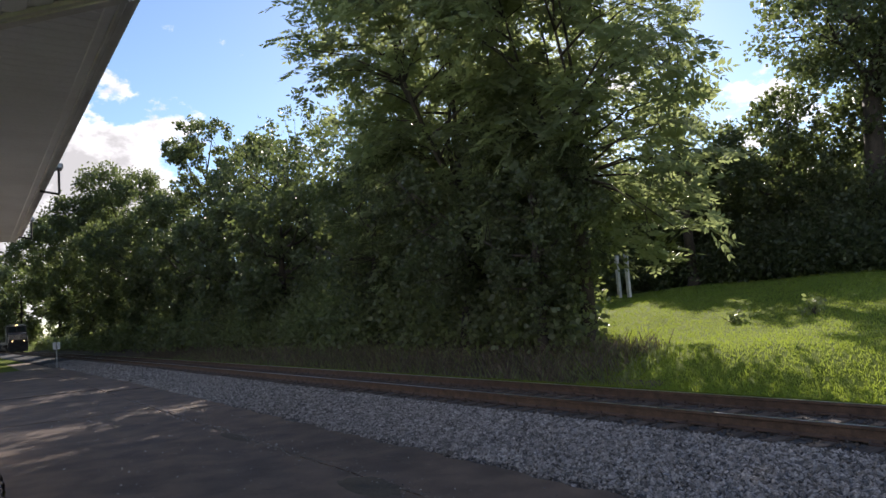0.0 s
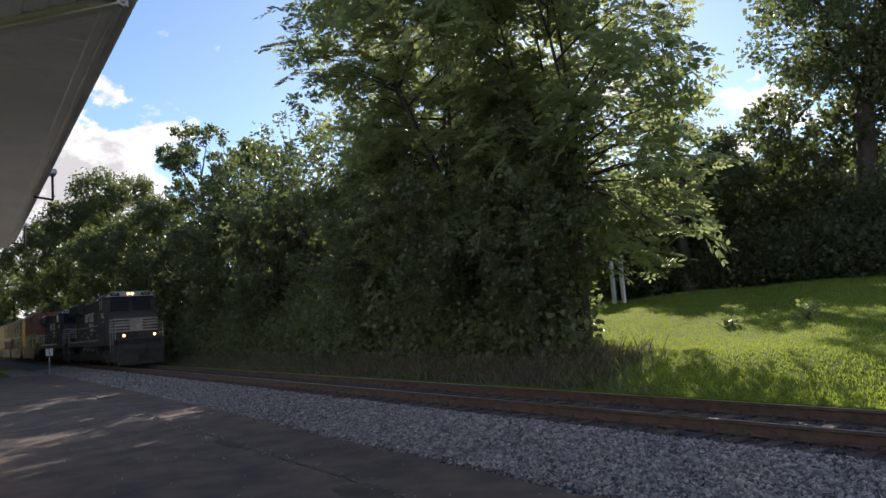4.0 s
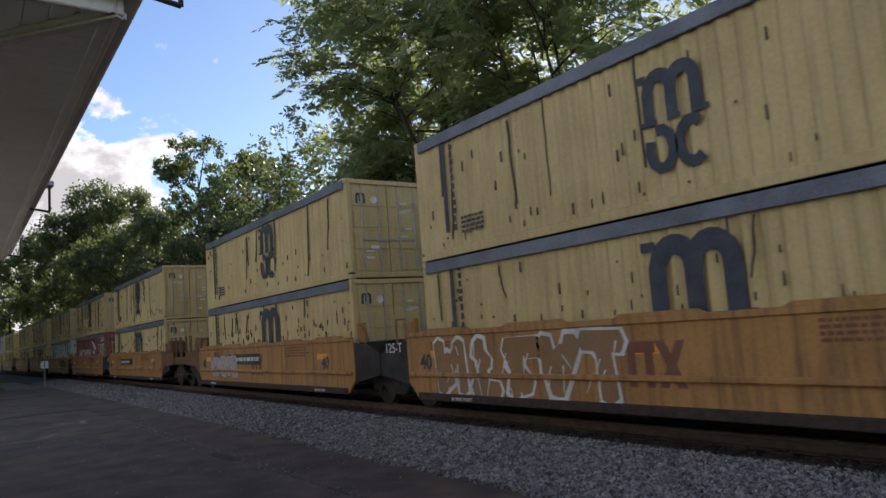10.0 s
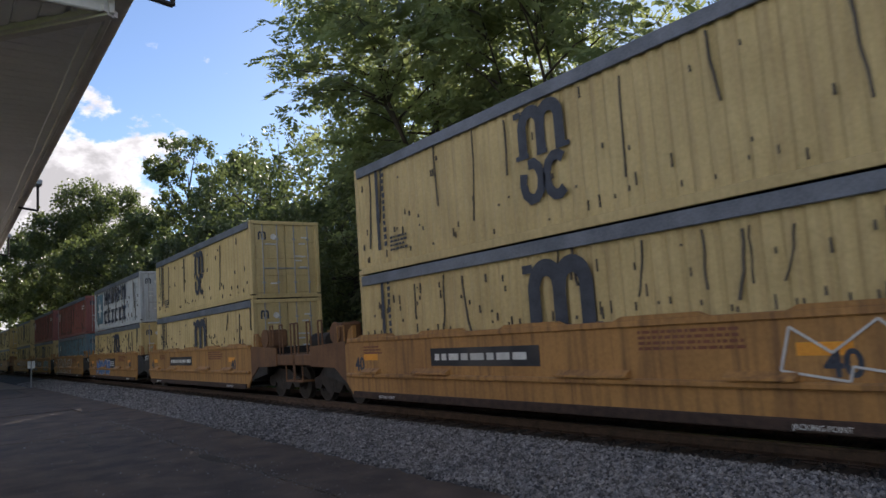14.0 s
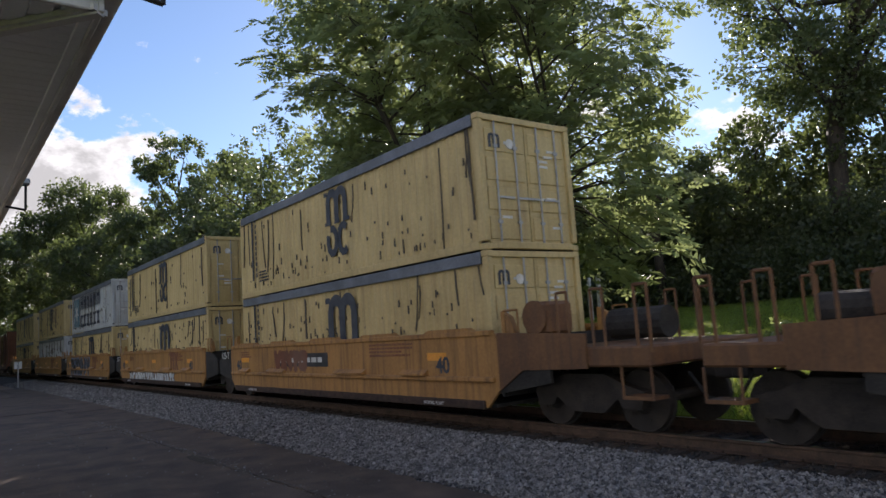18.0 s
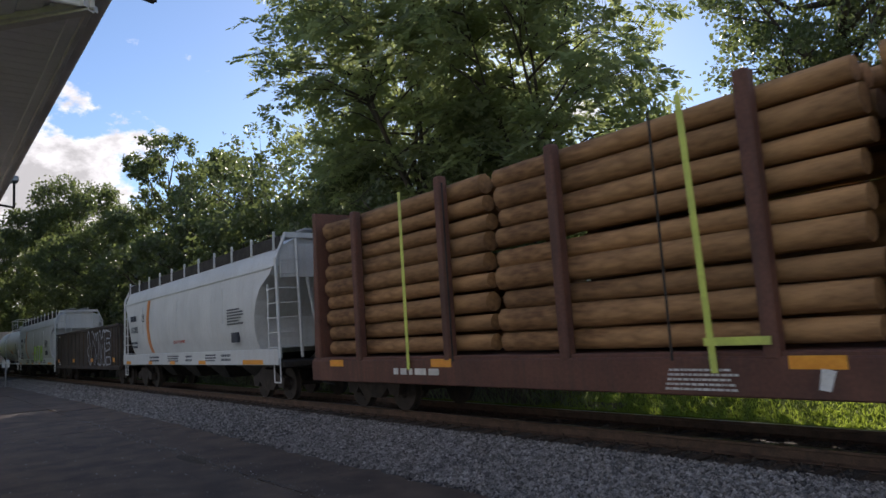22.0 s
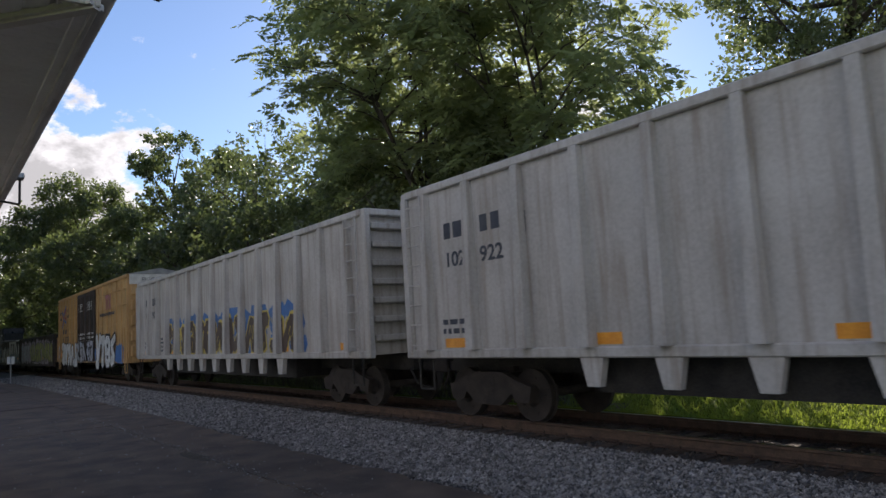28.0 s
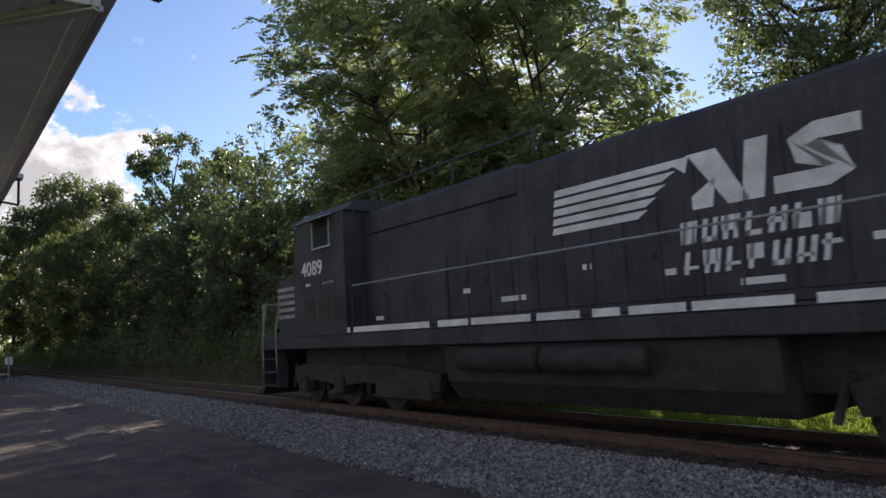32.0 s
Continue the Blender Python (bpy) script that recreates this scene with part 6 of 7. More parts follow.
# ---- open-top aggregate hopper with upright ribs ----
def open_hopper(label, number, art=None, L=20.3):
    c = thing("open_hopper", label, "freight car", "grey open-top cars")
    h = L / 2
    for s in (-1, 1):
        y = s * 1.42
        side = part("side_sheet", Geo().box(-h + 0.3, h - 0.3, y - 0.012, y + 0.012, 1.22, 4.35), COALHOP, c, "flat grey side sheets")
        part("top_chord", Geo().soft(-h + 0.25, h - 0.25, y - 0.1, y + 0.1, 4.32, 4.47, 0.02), COALHOP, side)
        part("side_sill", Geo().soft(-h + 0.2, h - 0.2, y - 0.09, y + 0.09, 1.14, 1.3, 0.02), COALHOP, side)
        for k in range(15):
            x = -h + 0.9 + k * (L - 1.8) / 14
            part("rib", Geo().add([(x - 0.09, y, 4.32), (x - 0.08, y + s * 0.13, 4.32), (x + 0.08, y + s * 0.13, 4.32), (x + 0.09, y, 4.32), (x - 0.11, y, 1.3), (x - 0.1, y + s * 0.22, 1.3), (x + 0.1, y + s * 0.22, 1.3), (x + 0.11, y, 1.3)],
                                 [(0, 1, 5, 4), (1, 2, 6, 5), (2, 3, 7, 6), (4, 5, 6, 7), (0, 3, 2, 1)]), COALHOP, side)
            if 2 < k < 12 and s < 0:
                part("hopper_gusset", Geo().prism([(x - 0.22, 1.14), (x + 0.22, 1.14), (x + 0.12, 0.72), (x - 0.12, 0.72)], y - 0.06, y + 0.06), COALHOP, c)
    part("floor", Geo().box(-h + 0.3, h - 0.3, -1.4, 1.4, 1.2, 1.3), GRIME, c)
    part("underframe", Geo().box(-h + 0.1, h - 0.1, -0.35, 0.35, 0.8, 1.15).box(-5.5, 5.5, -1.1, 1.1, 0.6, 1.15), GRIME, c)
    for e in (-1, 1):
        o = h * e
        x0, x1 = sorted((o - e * 0.3, o - e * 0.26))
        end = part("end_sheet", Geo().box(x0, x1, -1.4, 1.4, 1.2, 4.36), COALHOP, c)
        for k in range(7):
            z = 1.5 + k * 0.42
            part("end_rib", Geo().soft(*sorted((o - e * 0.27, o - e * 0.1)), -1.3, 1.3, z, z + 0.14, 0.02), COALHOP, end)
        part("end_chord", Geo().soft(*sorted((o - e * 0.3, o - e * 0.08)), -1.48, 1.48, 4.32, 4.47, 0.02), COALHOP, end)
        for s in (-1, 1):
            part("corner_post", Geo().soft(*sorted((o - e * 0.3, o - e * 0.06)), s * 1.42 - 0.07, s * 1.42 + 0.07, 1.14, 4.35, 0.02), COALHOP, c)
            ladder(c, o - e * 0.62, s * 1.58, 1.2, 4.3, 0.5, "x", 8, COALHOP)
            part("stirrup", Geo().path([(o - e * 0.9, s * 1.46, 1.15), (o - e * 0.9, s * 1.46, 0.55), (o - e * 0.45, s * 1.46, 0.55), (o - e * 0.45, s * 1.46, 1.15)], 0.022), GRIME, c)
        truck(c, o - e * 2.0)
        coupler(c, o - e * 0.1, e)
    for x, w in ((1.42, 0.2), (1.7, 0.26), (2.48, 0.2), (2.78, 0.22)):
        part("owner_mark_bar", Geo().prism(rect(-h + x, -h + x + w, 3.36, 3.66), -1.437, -1.433), DARKTXT, c)
    words(number[:3], 0.38, DARKTXT, c, -h + 1.72, -1.437, 2.95, "car_number", 1.1, bold=0.008)
    words(number[3:], 0.38, DARKTXT, c, -h + 2.75, -1.437, 2.95, "car_number", 1.1, bold=0.008)
    bars(c, -h + 1.25, -1.437, 1.55, 0.9, 0.34, 2, DARKTXT, 7)
    part("plate_frame", Geo().prism(rect(-h + 3.35, -h + 3.65, 3.2, 3.55), -1.437, -1.433), DARKTXT, c)
    bars(c, h - 5.3, -1.437, 1.5, 0.8, 0.36, 3, DARKTXT, 8)
    for k in range(6):
        x = -h + 1.3 + k * 3.5
        part("reflector", Geo().box(x, x + 0.62, -1.442, -1.433, 1.33, 1.5), REFLECT, c)
    if art:
        x0, x1, z0, z1, fill, line, seed = art
        spray(c, x0 - 0.15, x1 + 0.4, -1.432, z0, z1 + 0.15, P_BLUE, P_BLUE, seed + 1, label="sprayed blue graffiti ground")
        spray(c, x0, x1, -1.44, z0, z1 - 0.1, fill, line, seed, fat=0.2)
        bars(c, -6.62, -1.437, 1.4, 0.55, 0.62, 4, DARKTXT, 12, "scrawl")
    return c


# ---- gondola ----
def gondola(label, material, top, arts=(), L=17.4, ribs=13, bottom=0.85, group=""):
    c = thing("gondola", label, "freight car", group)
    h = L / 2
    for s in (-1, 1):
        y = s * 1.46
        side = part("side_sheet", Geo().box(-h + 0.2, h - 0.2, y - 0.012, y + 0.012, bottom, top), material, c)
        part("top_chord", Geo().soft(-h + 0.15, h - 0.15, y - 0.09, y + 0.09, top - 0.06, top + 0.08, 0.02), material, side)
        part("side_sill", Geo().soft(-h + 0.15, h - 0.15, y - 0.08, y + 0.06, bottom - 0.08, bottom + 0.1, 0.02), material, side)
        for k in range(ribs):
            x = -h + 0.5 + k * (L - 1.0) / (ribs - 1)
            if arts and s < 0:
                part("rib", Geo().soft(x - 0.05, x + 0.05, y - 0.05, y, bottom + 0.1, top - 0.06, 0.015), material, side)
            else:
                part("rib", Geo().soft(x - 0.07, x + 0.07, *sorted((y, y + s * 0.1)), bottom + 0.1, top - 0.06, 0.02), material, side)
    part("floor", Geo().box(-h + 0.2, h - 0.2, -1.45, 1.45, 1.0, 1.1), GRIME, c)
    part("underframe", Geo().box(-h, h, -0.35, 0.35, 0.72, 1.0), GRIME, c)
    for e in (-1, 1):
        o = h * e
        end = part("end_sheet", Geo().box(*sorted((o - e * 0.22, o - e * 0.18)), -1.45, 1.45, 0.95, top + 0.04), material, c)
        for k in range(4):
            z = 1.2 + k * (top - 1.3) / 4
            part("end_rib", Geo().soft(*sorted((o - e * 0.19, o - e * 0.06)), -1.35, 1.35, z, z + 0.12, 0.02), material, end)
        for s in (-1, 1):
            ladder(c, o - e * (0.55 if len(arts) < 2 else 0.22), s * 1.57, 1.0, top - 0.1, 0.42 if len(arts) < 2 else 0.3, "x", 5, material)
        truck(c, o - e * 1.8)
        coupler(c, o - e * 0.1, e)
    for k in range(4):
        x = (-8.0 + k * 5.1) if len(arts) < 2 else (-6.3, 1.0, 3.5, 6.8)[k]
        part("reflector", Geo().box(x, x + 0.55, -1.545, -1.535, 1.15, 1.35), REFLECT, c)
    if len(arts) < 2:
        bars(c, -7.45, -1.54, bottom + 0.12, 0.5, 0.24, 2, WHITE, 31)
        bars(c, -7.7, -1.54, 2.7, 0.6, 0.16, 1, WHITE, 32)
    for n, (x0, x1, z0, z1, fill, line, seed, *fat) in enumerate(arts):
        spray(c, x0, x1, -1.525 - 0.012 * n, z0, z1, fill, line, seed, fat=fat[0] if fat else 0.17, low=P_SLATE if seed == 51 else None)
        if seed == 51:
            # painted ground behind the tall letters: slate below, worn white along the top and on two posts
            r = random.Random(9)
            for k in range(9):
                a = 0.7 + k * 0.86
                top_ = [r.uniform(1.35, 1.95) for _ in range(3)]
                flat(c, [[(a, 0.82), (a + 0.85, 0.82), (a + 0.85, top_[0]), (a + 0.5, top_[1]), (a, top_[2])]], -1.519 - 0.0003 * k, P_MOSS if k in (1, 7) else P_SLATE, "painted_ground", "sprayed slate and green ground")
            for x in (0.72, 5.05):
                flat(c, [[(x, 0.85), (x + 0.2, 0.85), (x + 0.22, 2.8), (x - 0.02, 2.8)]], -1.531, P_WORN, "painted_post", "worn white paint on the rib")
            for k in range(6):
                a = 0.8 + k * 0.82
                flat(c, [[(a, 2.66 - r.uniform(0, 0.06)), (a + 0.74, 2.66 - r.uniform(0, 0.08)), (a + 0.78, 2.84), (a, 2.84)]], -1.553, P_WORN, "painted_edge", "worn white paint along the top edge")
            part("scrawl", Geo().path([(5.7 + 0.1 * i, -1.557, 2.87 + 0.07 * math.sin(i * 1.9)) for i in range(22)], 0.014, 4), P_WHITE, c, "thin white looping scrawl")
    return c


# ---- tank car ----
def tank_car(L=16.2):
    c = thing("tank_car", "white tank car with a black grimy underside and yellow marks", "freight car")
    h = L / 2 - 0.55
    r, zc = 1.5, 2.78
    rows, n = [], 28
    for x, q in [(-h, 0.02), (-h + 0.06, 0.45), (-h + 0.22, 0.75), (-h + 0.45, 0.92), (-h + 0.75, 1.0)] + [(-h + 0.75 + (2 * h - 1.5) * i / 10, 1.0) for i in range(1, 10)] + [(h - 0.75, 1.0), (h - 0.45, 0.92), (h - 0.22, 0.75), (h - 0.06, 0.45), (h, 0.02)]:
        rows.append([(x, math.cos(2 * math.pi * k / n) * r * q, zc + math.sin(2 * math.pi * k / n) * r * q) for k in range(n + 1)])
    part("tank", Geo().sheet(rows), TANKW, c, "white cylindrical tank with domed ends", smooth=True)
    for x in (-3.3, 0.2, 3.6):
        rr = [[(x + d, math.cos(2 * math.pi * k / n) * (r + 0.006), zc + math.sin(2 * math.pi * k / n) * (r + 0.006)) for k in range(n + 1)] for d in (-0.02, 0.02)]
        part("weld_band", Geo().sheet(rr), TANKW, c)
    part("manway", Geo().rod((-0.2, 0, 4.2), (-0.2, 0, 4.55), 0.42, 18).rod((-0.2, 0, 4.55), (-0.2, 0, 4.68), 0.46, 18, 0.3), TANKW, c)
    part("valve_housing", Geo().soft(0.7, 1.3, -0.3, 0.3, 4.2, 4.6, 0.04), TANKW, c)
    plat = part("platform", Geo().soft(-1.1, 2.7, -0.9, 0.9, 4.24, 4.3, 0.01), TANKW, c)
    for y in (-0.9, 0.9):
        g = Geo().path([(-1.1, y, 4.28), (-1.1, y, 5.2), (2.7, y, 5.2), (2.7, y, 4.28)], 0.025).path([(-1.1, y, 4.75), (2.7, y, 4.75)], 0.02)
        for x in (0.05, 1.4):
            g.path([(x, y, 4.28), (x, y, 5.2)], 0.022)
        part("guard_rail", g, TANKW, plat)
    for x in (-1.1, 2.7):
        part("guard_rail", Geo().path([(x, -0.9, 5.2), (x, 0.9, 5.2)], 0.025), TANKW, plat)
    g = Geo()
    pts = [(-1.0, 0.55), (-1.3, 0.95), (-1.5, 1.6), (-1.58, 2.8), (-1.45, 3.5), (-1.1, 4.1), (-0.9, 4.3)]
    for s in (-0.22, 0.22):
        g.path([(0.35 + s, y - 0.04, z) for y, z in pts[1:]], 0.024)
    for k in range(11):
        z = 1.0 + k * 0.3
        y = np.interp(z, [q[1] for q in pts], [q[0] for q in pts]) - 0.04
        g.rod((0.13, y, z), (0.57, y, z), 0.016, 5)
    part("ladder", g, TANKW, c)
    part("ladder_foot", Geo().path([(-0.05, -1.5, 1.15), (0.15, -1.5, 0.5), (0.55, -1.5, 0.5), (0.75, -1.5, 1.15)], 0.025), TANKW, c)
    for s in (-1, 1):
        part("side_walkway", Geo().soft(-L / 2 + 0.9, L / 2 - 0.9, s * 1.46 - 0.06, s * 1.46 + 0.06, 1.06, 1.12, 0.01), TANKW, c)
    for e in (-1, 1):
        o = L / 2 * e
        part("end_platform", Geo().soft(*sorted((o, o - e * 1.5)), -1.5, 1.5, 1.02, 1.16, 0.02), TANKW, c)
        part("stub_sill", Geo().box(*sorted((o, o - e * 3.6)), -0.35, 0.35, 0.75, 1.3), GRIME, c)
        part("saddle", Geo().prism([(-0.9, 1.3), (0.9, 1.3), (1.15, 1.9), (-1.15, 1.9)], *sorted((o - e * 2.3, o - e * 3.1)), "x"), GRIME, c)
        part("end_rail", Geo().path([(o - e * 0.2, -1.45, 1.15), (o - e * 0.2, -1.45, 2.3), (o - e * 0.2, -0.9, 2.3)], 0.025).path([(o - e * 0.2, 1.45, 1.15), (o - e * 0.2, 1.45, 2.3), (o - e * 0.2, 0.9, 2.3)], 0.025), TANKW, c)
        part("placard_holder", Geo().soft(o - e * 1.5 - 0.2, o - e * 1.5 + 0.2, -1.5, -1.48, 1.55, 1.9, 0.01).rod((o - e * 1.5, -1.49, 1.1), (o - e * 1.5, -1.49, 1.55), 0.03), WHITE, c)
        part("stirrup", Geo().path([(o - e * 0.7, -1.46, 1.05), (o - e * 0.7, -1.46, 0.55), (o - e * 0.3, -1.46, 0.55), (o - e * 0.3, -1.46, 1.05)], 0.022), TANKW, c)
        truck(c, o - e * 1.9)
        coupler(c, o, e)
    part("brake_pipe", Geo().path([(-L / 2 + 2, -0.9, 0.75), (L / 2 - 2, -0.9, 0.75)], 0.03).rod((3.0, -0.9, 0.8), (4.2, -0.9, 0.8), 0.18, 12), GRIME, c)
    for x in (-7.0, -0.85, 1.65, 4.5):
        part("yellow_mark", Geo().sheet([[(x + d, -math.cos(a) * (r + 0.004), zc + math.sin(a) * (r + 0.004)) for a in (-0.48, -0.36, -0.24, -0.12)] for d in (0, 0.12)]), REFLECT, c)
    part("warning_panel", Geo().sheet([[(x, -math.cos(a) * (r + 0.004), zc + math.sin(a) * (r + 0.004)) for a in (-0.56, -0.44, -0.32)] for x in (2.35, 3.25)]), REFLECT, c, "yellow emergency panel")
    # prints lie on the curve of the tank
    skin = lambda z: -math.sqrt(r * r - (z - zc) ** 2) - 0.008
    for x, z, w, hh, rows_, name in ((-6.1, 2.25, 2.0, 0.24, 1, "owner_mark"), (-6.0, 2.02, 0.9, 0.14, 2, "small_print"), (2.45, 2.12, 0.7, 0.12, 1, "small_print"), (0.9, 1.9, 0.95, 0.16, 2, "small_print"), (0.95, 1.74, 0.6, 0.08, 1, "small_print"),
                                     (4.5, 1.95, 0.85, 0.1, 1, "small_print"), (4.5, 1.82, 0.5, 0.1, 1, "small_print"), (5.4, 1.95, 0.45, 0.24, 3, "small_print"), (5.9, 2.72, 0.6, 0.14, 2, "small_print")):
        bars(c, x, skin(z + hh), z, w, hh, rows_, DARKTXT, round(x * 10 + z * 100), name)
    for i in range(5):
        z = 2.08 + i * 0.13
        part("test_table_row", Geo().box(5.85, 6.6, skin(z + 0.13), skin(z) + 0.02, z, z + 0.122), WHITE, c, "white test table panel")
        bars(c, 5.88, skin(z + 0.13) - 0.002, z + 0.01, 0.68, 0.09, 1, DARKTXT, 200 + i)
    return c


# ---- bulkhead flat car with logs ----
STRAPS = ((-5.6, 0.0), (1.0, -0.12), (6.4, -0.2))


def log_car(L=19.7):
    c = thing("log_car", "rust-brown bulkhead flat car with upright stakes", "freight car")
    h = L / 2
    part("deck", Geo().soft(-h, h, -1.5, 1.5, 0.95, 1.2, 0.02), LOGCAR, c)
    for s in (-1, 1):
        part("side_sill", Geo().soft(-h, h, s * 1.5 - 0.05, s * 1.5 + 0.05, 0.66, 1.14, 0.02), LOGCAR, c)
        for k, x in enumerate((-7.6, -4.4, -1.5, 1.7, 4.7, 7.9)):
            part("stake", Geo().soft(x - 0.1, x + 0.1, *sorted((s * 1.36, s * 1.56)), 1.1, 4.45 + 0.12 * (k % 2), 0.03), LOGCAR, c)
    for e in (-1, 1):
        o = h * e
        b = part("bulkhead", Geo().soft(*sorted((o - e * 0.35, o - e * 0.2)), -1.5, 1.5, 1.15, 4.75, 0.03), LOGCAR, c, "tall steel bulkhead")
        for y in (-1.35, -0.68, 0, 0.68, 1.35):
            part("bulkhead_rib", Geo().prism([(o - e * 0.2, 1.2), (o + e * 0.05, 1.2), (o - e * 0.12, 4.6), (o - e * 0.2, 4.6)], y - 0.08, y + 0.08), LOGCAR, b)
        truck(c, o - e * 2.0)
        coupler(c, o, e)
        bars(c, o - e * 0.25 - 0.3, -1.51, 4.2, 0.5, 0.3, 2, WHITE, 3) if e > 0 else None
    part("centre_sill", Geo().box(-h, h, -0.4, 0.4, 0.6, 0.95), GRIME, c)
    for x, m in STRAPS:
        part("strap", Geo().prism([(x - 0.045, 0.95), (x + 0.045, 0.95), (x + 0.045 + m, 4.5), (x - 0.045 + m, 4.5)], -1.6, -1.59), P_LIME, c, "yellow-green load strap")
    for x in (-4.2, 0.4, 5.6, 7.4):
        part("chain", Geo().rod((x, -1.57, 1.1), (x, -1.57, 4.4), 0.018, 5), GRIME, c)
    bars(c, -6.2, -1.556, 0.8, 1.8, 0.22, 1, WHITE, 4, "owner_mark")
    for k in range(5):
        bars(c, 0.25 + k * 0.02, -1.556, 0.72 + k * 0.06, 1.1, 0.05, 1, WHITE, 40 + k)
    part("strap", Geo().box(0.9, 1.75, -1.606, -1.598, 1.28, 1.38), P_LIME, c, "yellow-green load strap tail")
    for x in (2.2, 2.9):
        part("torn_label", Geo().prism([(x, 0.78), (x + 0.12, 0.76), (x + 0.2, 0.98), (x + 0.05, 1.02)], -1.558, -1.552), WHITE, c, "torn white paper label")
    for x in (-8.9, -4.9, 1.9, 6.6):
        part("reflector", Geo().box(x, x + 0.62, -1.558, -1.55, 1.0, 1.15), REFLECT, c)
    return c


def log(length, r, seed):
    rr = random.Random(seed)
    rows, n = [], 9
    bow = rr.uniform(-0.04, 0.04)
    for i in range(9):
        f = i / 8
        x = -length / 2 + length * f
        q = r * (1 - 0.12 * f) * (1 + rr.uniform(-0.06, 0.06))
        rows.append([(x, bow * math.sin(math.pi * f) + math.cos(2 * math.pi * k / n) * q * (1 + 0.05 * math.sin(k * 2.3 + i)), math.sin(2 * math.pi * k / n) * q) for k in range(n + 1)])
    g = Geo().sheet(rows)
    g.add(rows[0][:-1], [tuple(range(n))]).add(rows[-1][:-1], [tuple(range(n))])
    return g.mesh("log", LOGBARK, True)


# ---- boxcar ----
P_FADED = paint("faded_purple_red", (0.4, 0.16, 0.17))


def boxcar(L=19.1):
    c = thing("boxcar", "yellow boxcar with a black door and sprayed graffiti", "freight car")
    h, z0, z1 = L / 2, 0.95, 5.15
    part("body", Geo().box(-h, h, -1.46, 1.46, z0, z1), BOXY, c, "yellow panelled body")
    part("roof", Geo().prism([(-1.52, z1 - 0.02), (0, z1 + 0.28), (1.52, z1 - 0.02)], -h - 0.02, h + 0.02, "x"), STEEL, c, "pale metal roof")
    D0, D1 = -2.45, 2.45
    for s in (-1, 1):
        y = s * 1.46
        part("roof_rail", Geo().soft(-h, h, *sorted((y, y + s * 0.06)), z1 - 0.16, z1, 0.015), BOXY, c)
        part("side_sill", Geo().soft(-h, h, *sorted((y, y + s * 0.06)), z0, z0 + 0.2, 0.015), BOXY, c)
        xs = [-h + 0.08 + k * 1.05 for k in range(19)]
        for x in xs:
            if D0 - 0.3 < x < D1 + 0.3:
                continue
            part("rib", Geo().soft(x - 0.04, x + 0.04, *sorted((y, y + s * 0.05)), z0 + 0.2, z1 - 0.16, 0.012), BOXY, c)
        for z in (1.9, 2.85, 3.75, 4.5):
            for a, b in ((-h + 0.1, D0 - 0.15), (D1 + 0.15, h - 0.1)):
                part("girt", Geo().soft(a, b, *sorted((y, y + s * 0.045)), z - 0.025, z + 0.025, 0.01), BOXY, c)
    for k in range(2):
        a = D0 + k * (D1 - D0) / 2
        door = part("door", Geo().soft(a + 0.03, a + (D1 - D0) / 2 - 0.03, -1.56, -1.47, z0 + 0.1, z1 - 0.2, 0.02), GONDOLA, c, "black plug door")
        for q in (0.5, 0.9, 1.6, 2.0):
            part("door_rod", Geo().rod((a + q, -1.585, z0 + 0.2), (a + q, -1.585, z1 - 0.4), 0.025, 6), GONDOLA, door)
        bars(c, a + 0.4, -1.565, 3.9, 1.6, 0.5, 5, WHITE, 50 + k)
        bars(c, a + 0.3, -1.565, 1.6, 1.9, 1.1, 5, WHITE, 60 + k)
    for e in (-1, 1):
        o = h * e
        for k in range(5):
            z = z0 + 0.3 + k * 0.72
            part("end_rib", Geo().soft(*sorted((o, o + e * 0.09)), -1.35, 1.35, z, z + 0.5, 0.04), BOXY, c)
        part("end_band", Geo().box(*sorted((o + e * 0.001, o + e * 0.02)), -1.4, 1.4, z1 - 0.5, z1 - 0.03), WHITE, c, "white band across the end")
        words("EXCESS HEIGHT CAR", 0.2, DARKTXT, c, o + 0.024, 0, z1 - 0.26, "warning", 0.9, end=True) if e > 0 else None
        ladder(c, o - e * 0.4, -1.58, 1.0, 2.6, 0.45, "x", 5, BOXY)
        part("stirrup", Geo().path([(o - e * 0.65, -1.46, 0.95), (o - e * 0.65, -1.46, 0.5), (o - e * 0.2, -1.46, 0.5), (o - e * 0.2, -1.46, 0.95)], 0.022), BOXY, c)
        truck(c, o - e * 1.9)
        coupler(c, o, e)
    part("centre_sill", Geo().box(-h, h, -0.35, 0.35, 0.7, 0.96), GRIME, c)
    y = -1.53
    corner_emblem(c, 5.05, y, 3.68, 0.75, P_FADED)
    bars(c, 3.75, y, 3.32, 4.2, 0.26, 1, DARKTXT, 71, "slogan_print")
    # two bent arrows that cross, and the two short lines of the slogan
    x, z = -7.1, 3.9
    for line in ([(-0.72, 0.13), (-0.34, -0.04), (-0.3, -0.16), (-0.74, -0.6)], [(0.16, 0.12), (0.7, 0.5)], [(0.12, -0.02), (0.76, -0.2)]):
        flat(c, [ribbon([(x + a, z + b) for a, b in line], 0.07)], y - 0.002, P_RED, "emblem", "faded red arrow bar")
    for line in ([(-0.78, 0.36), (-0.2, 0.12), (-0.08, -0.02), (-0.12, -0.2), (-0.62, -0.74)], [(0.02, 0.16), (0.64, 0.72)], [(0.06, -0.2), (0.74, -0.42)]):
        flat(c, [ribbon([(x + a, z + b) for a, b in line], 0.085)], y - 0.006, P_BLUE, "emblem", "bent blue arrow bar")
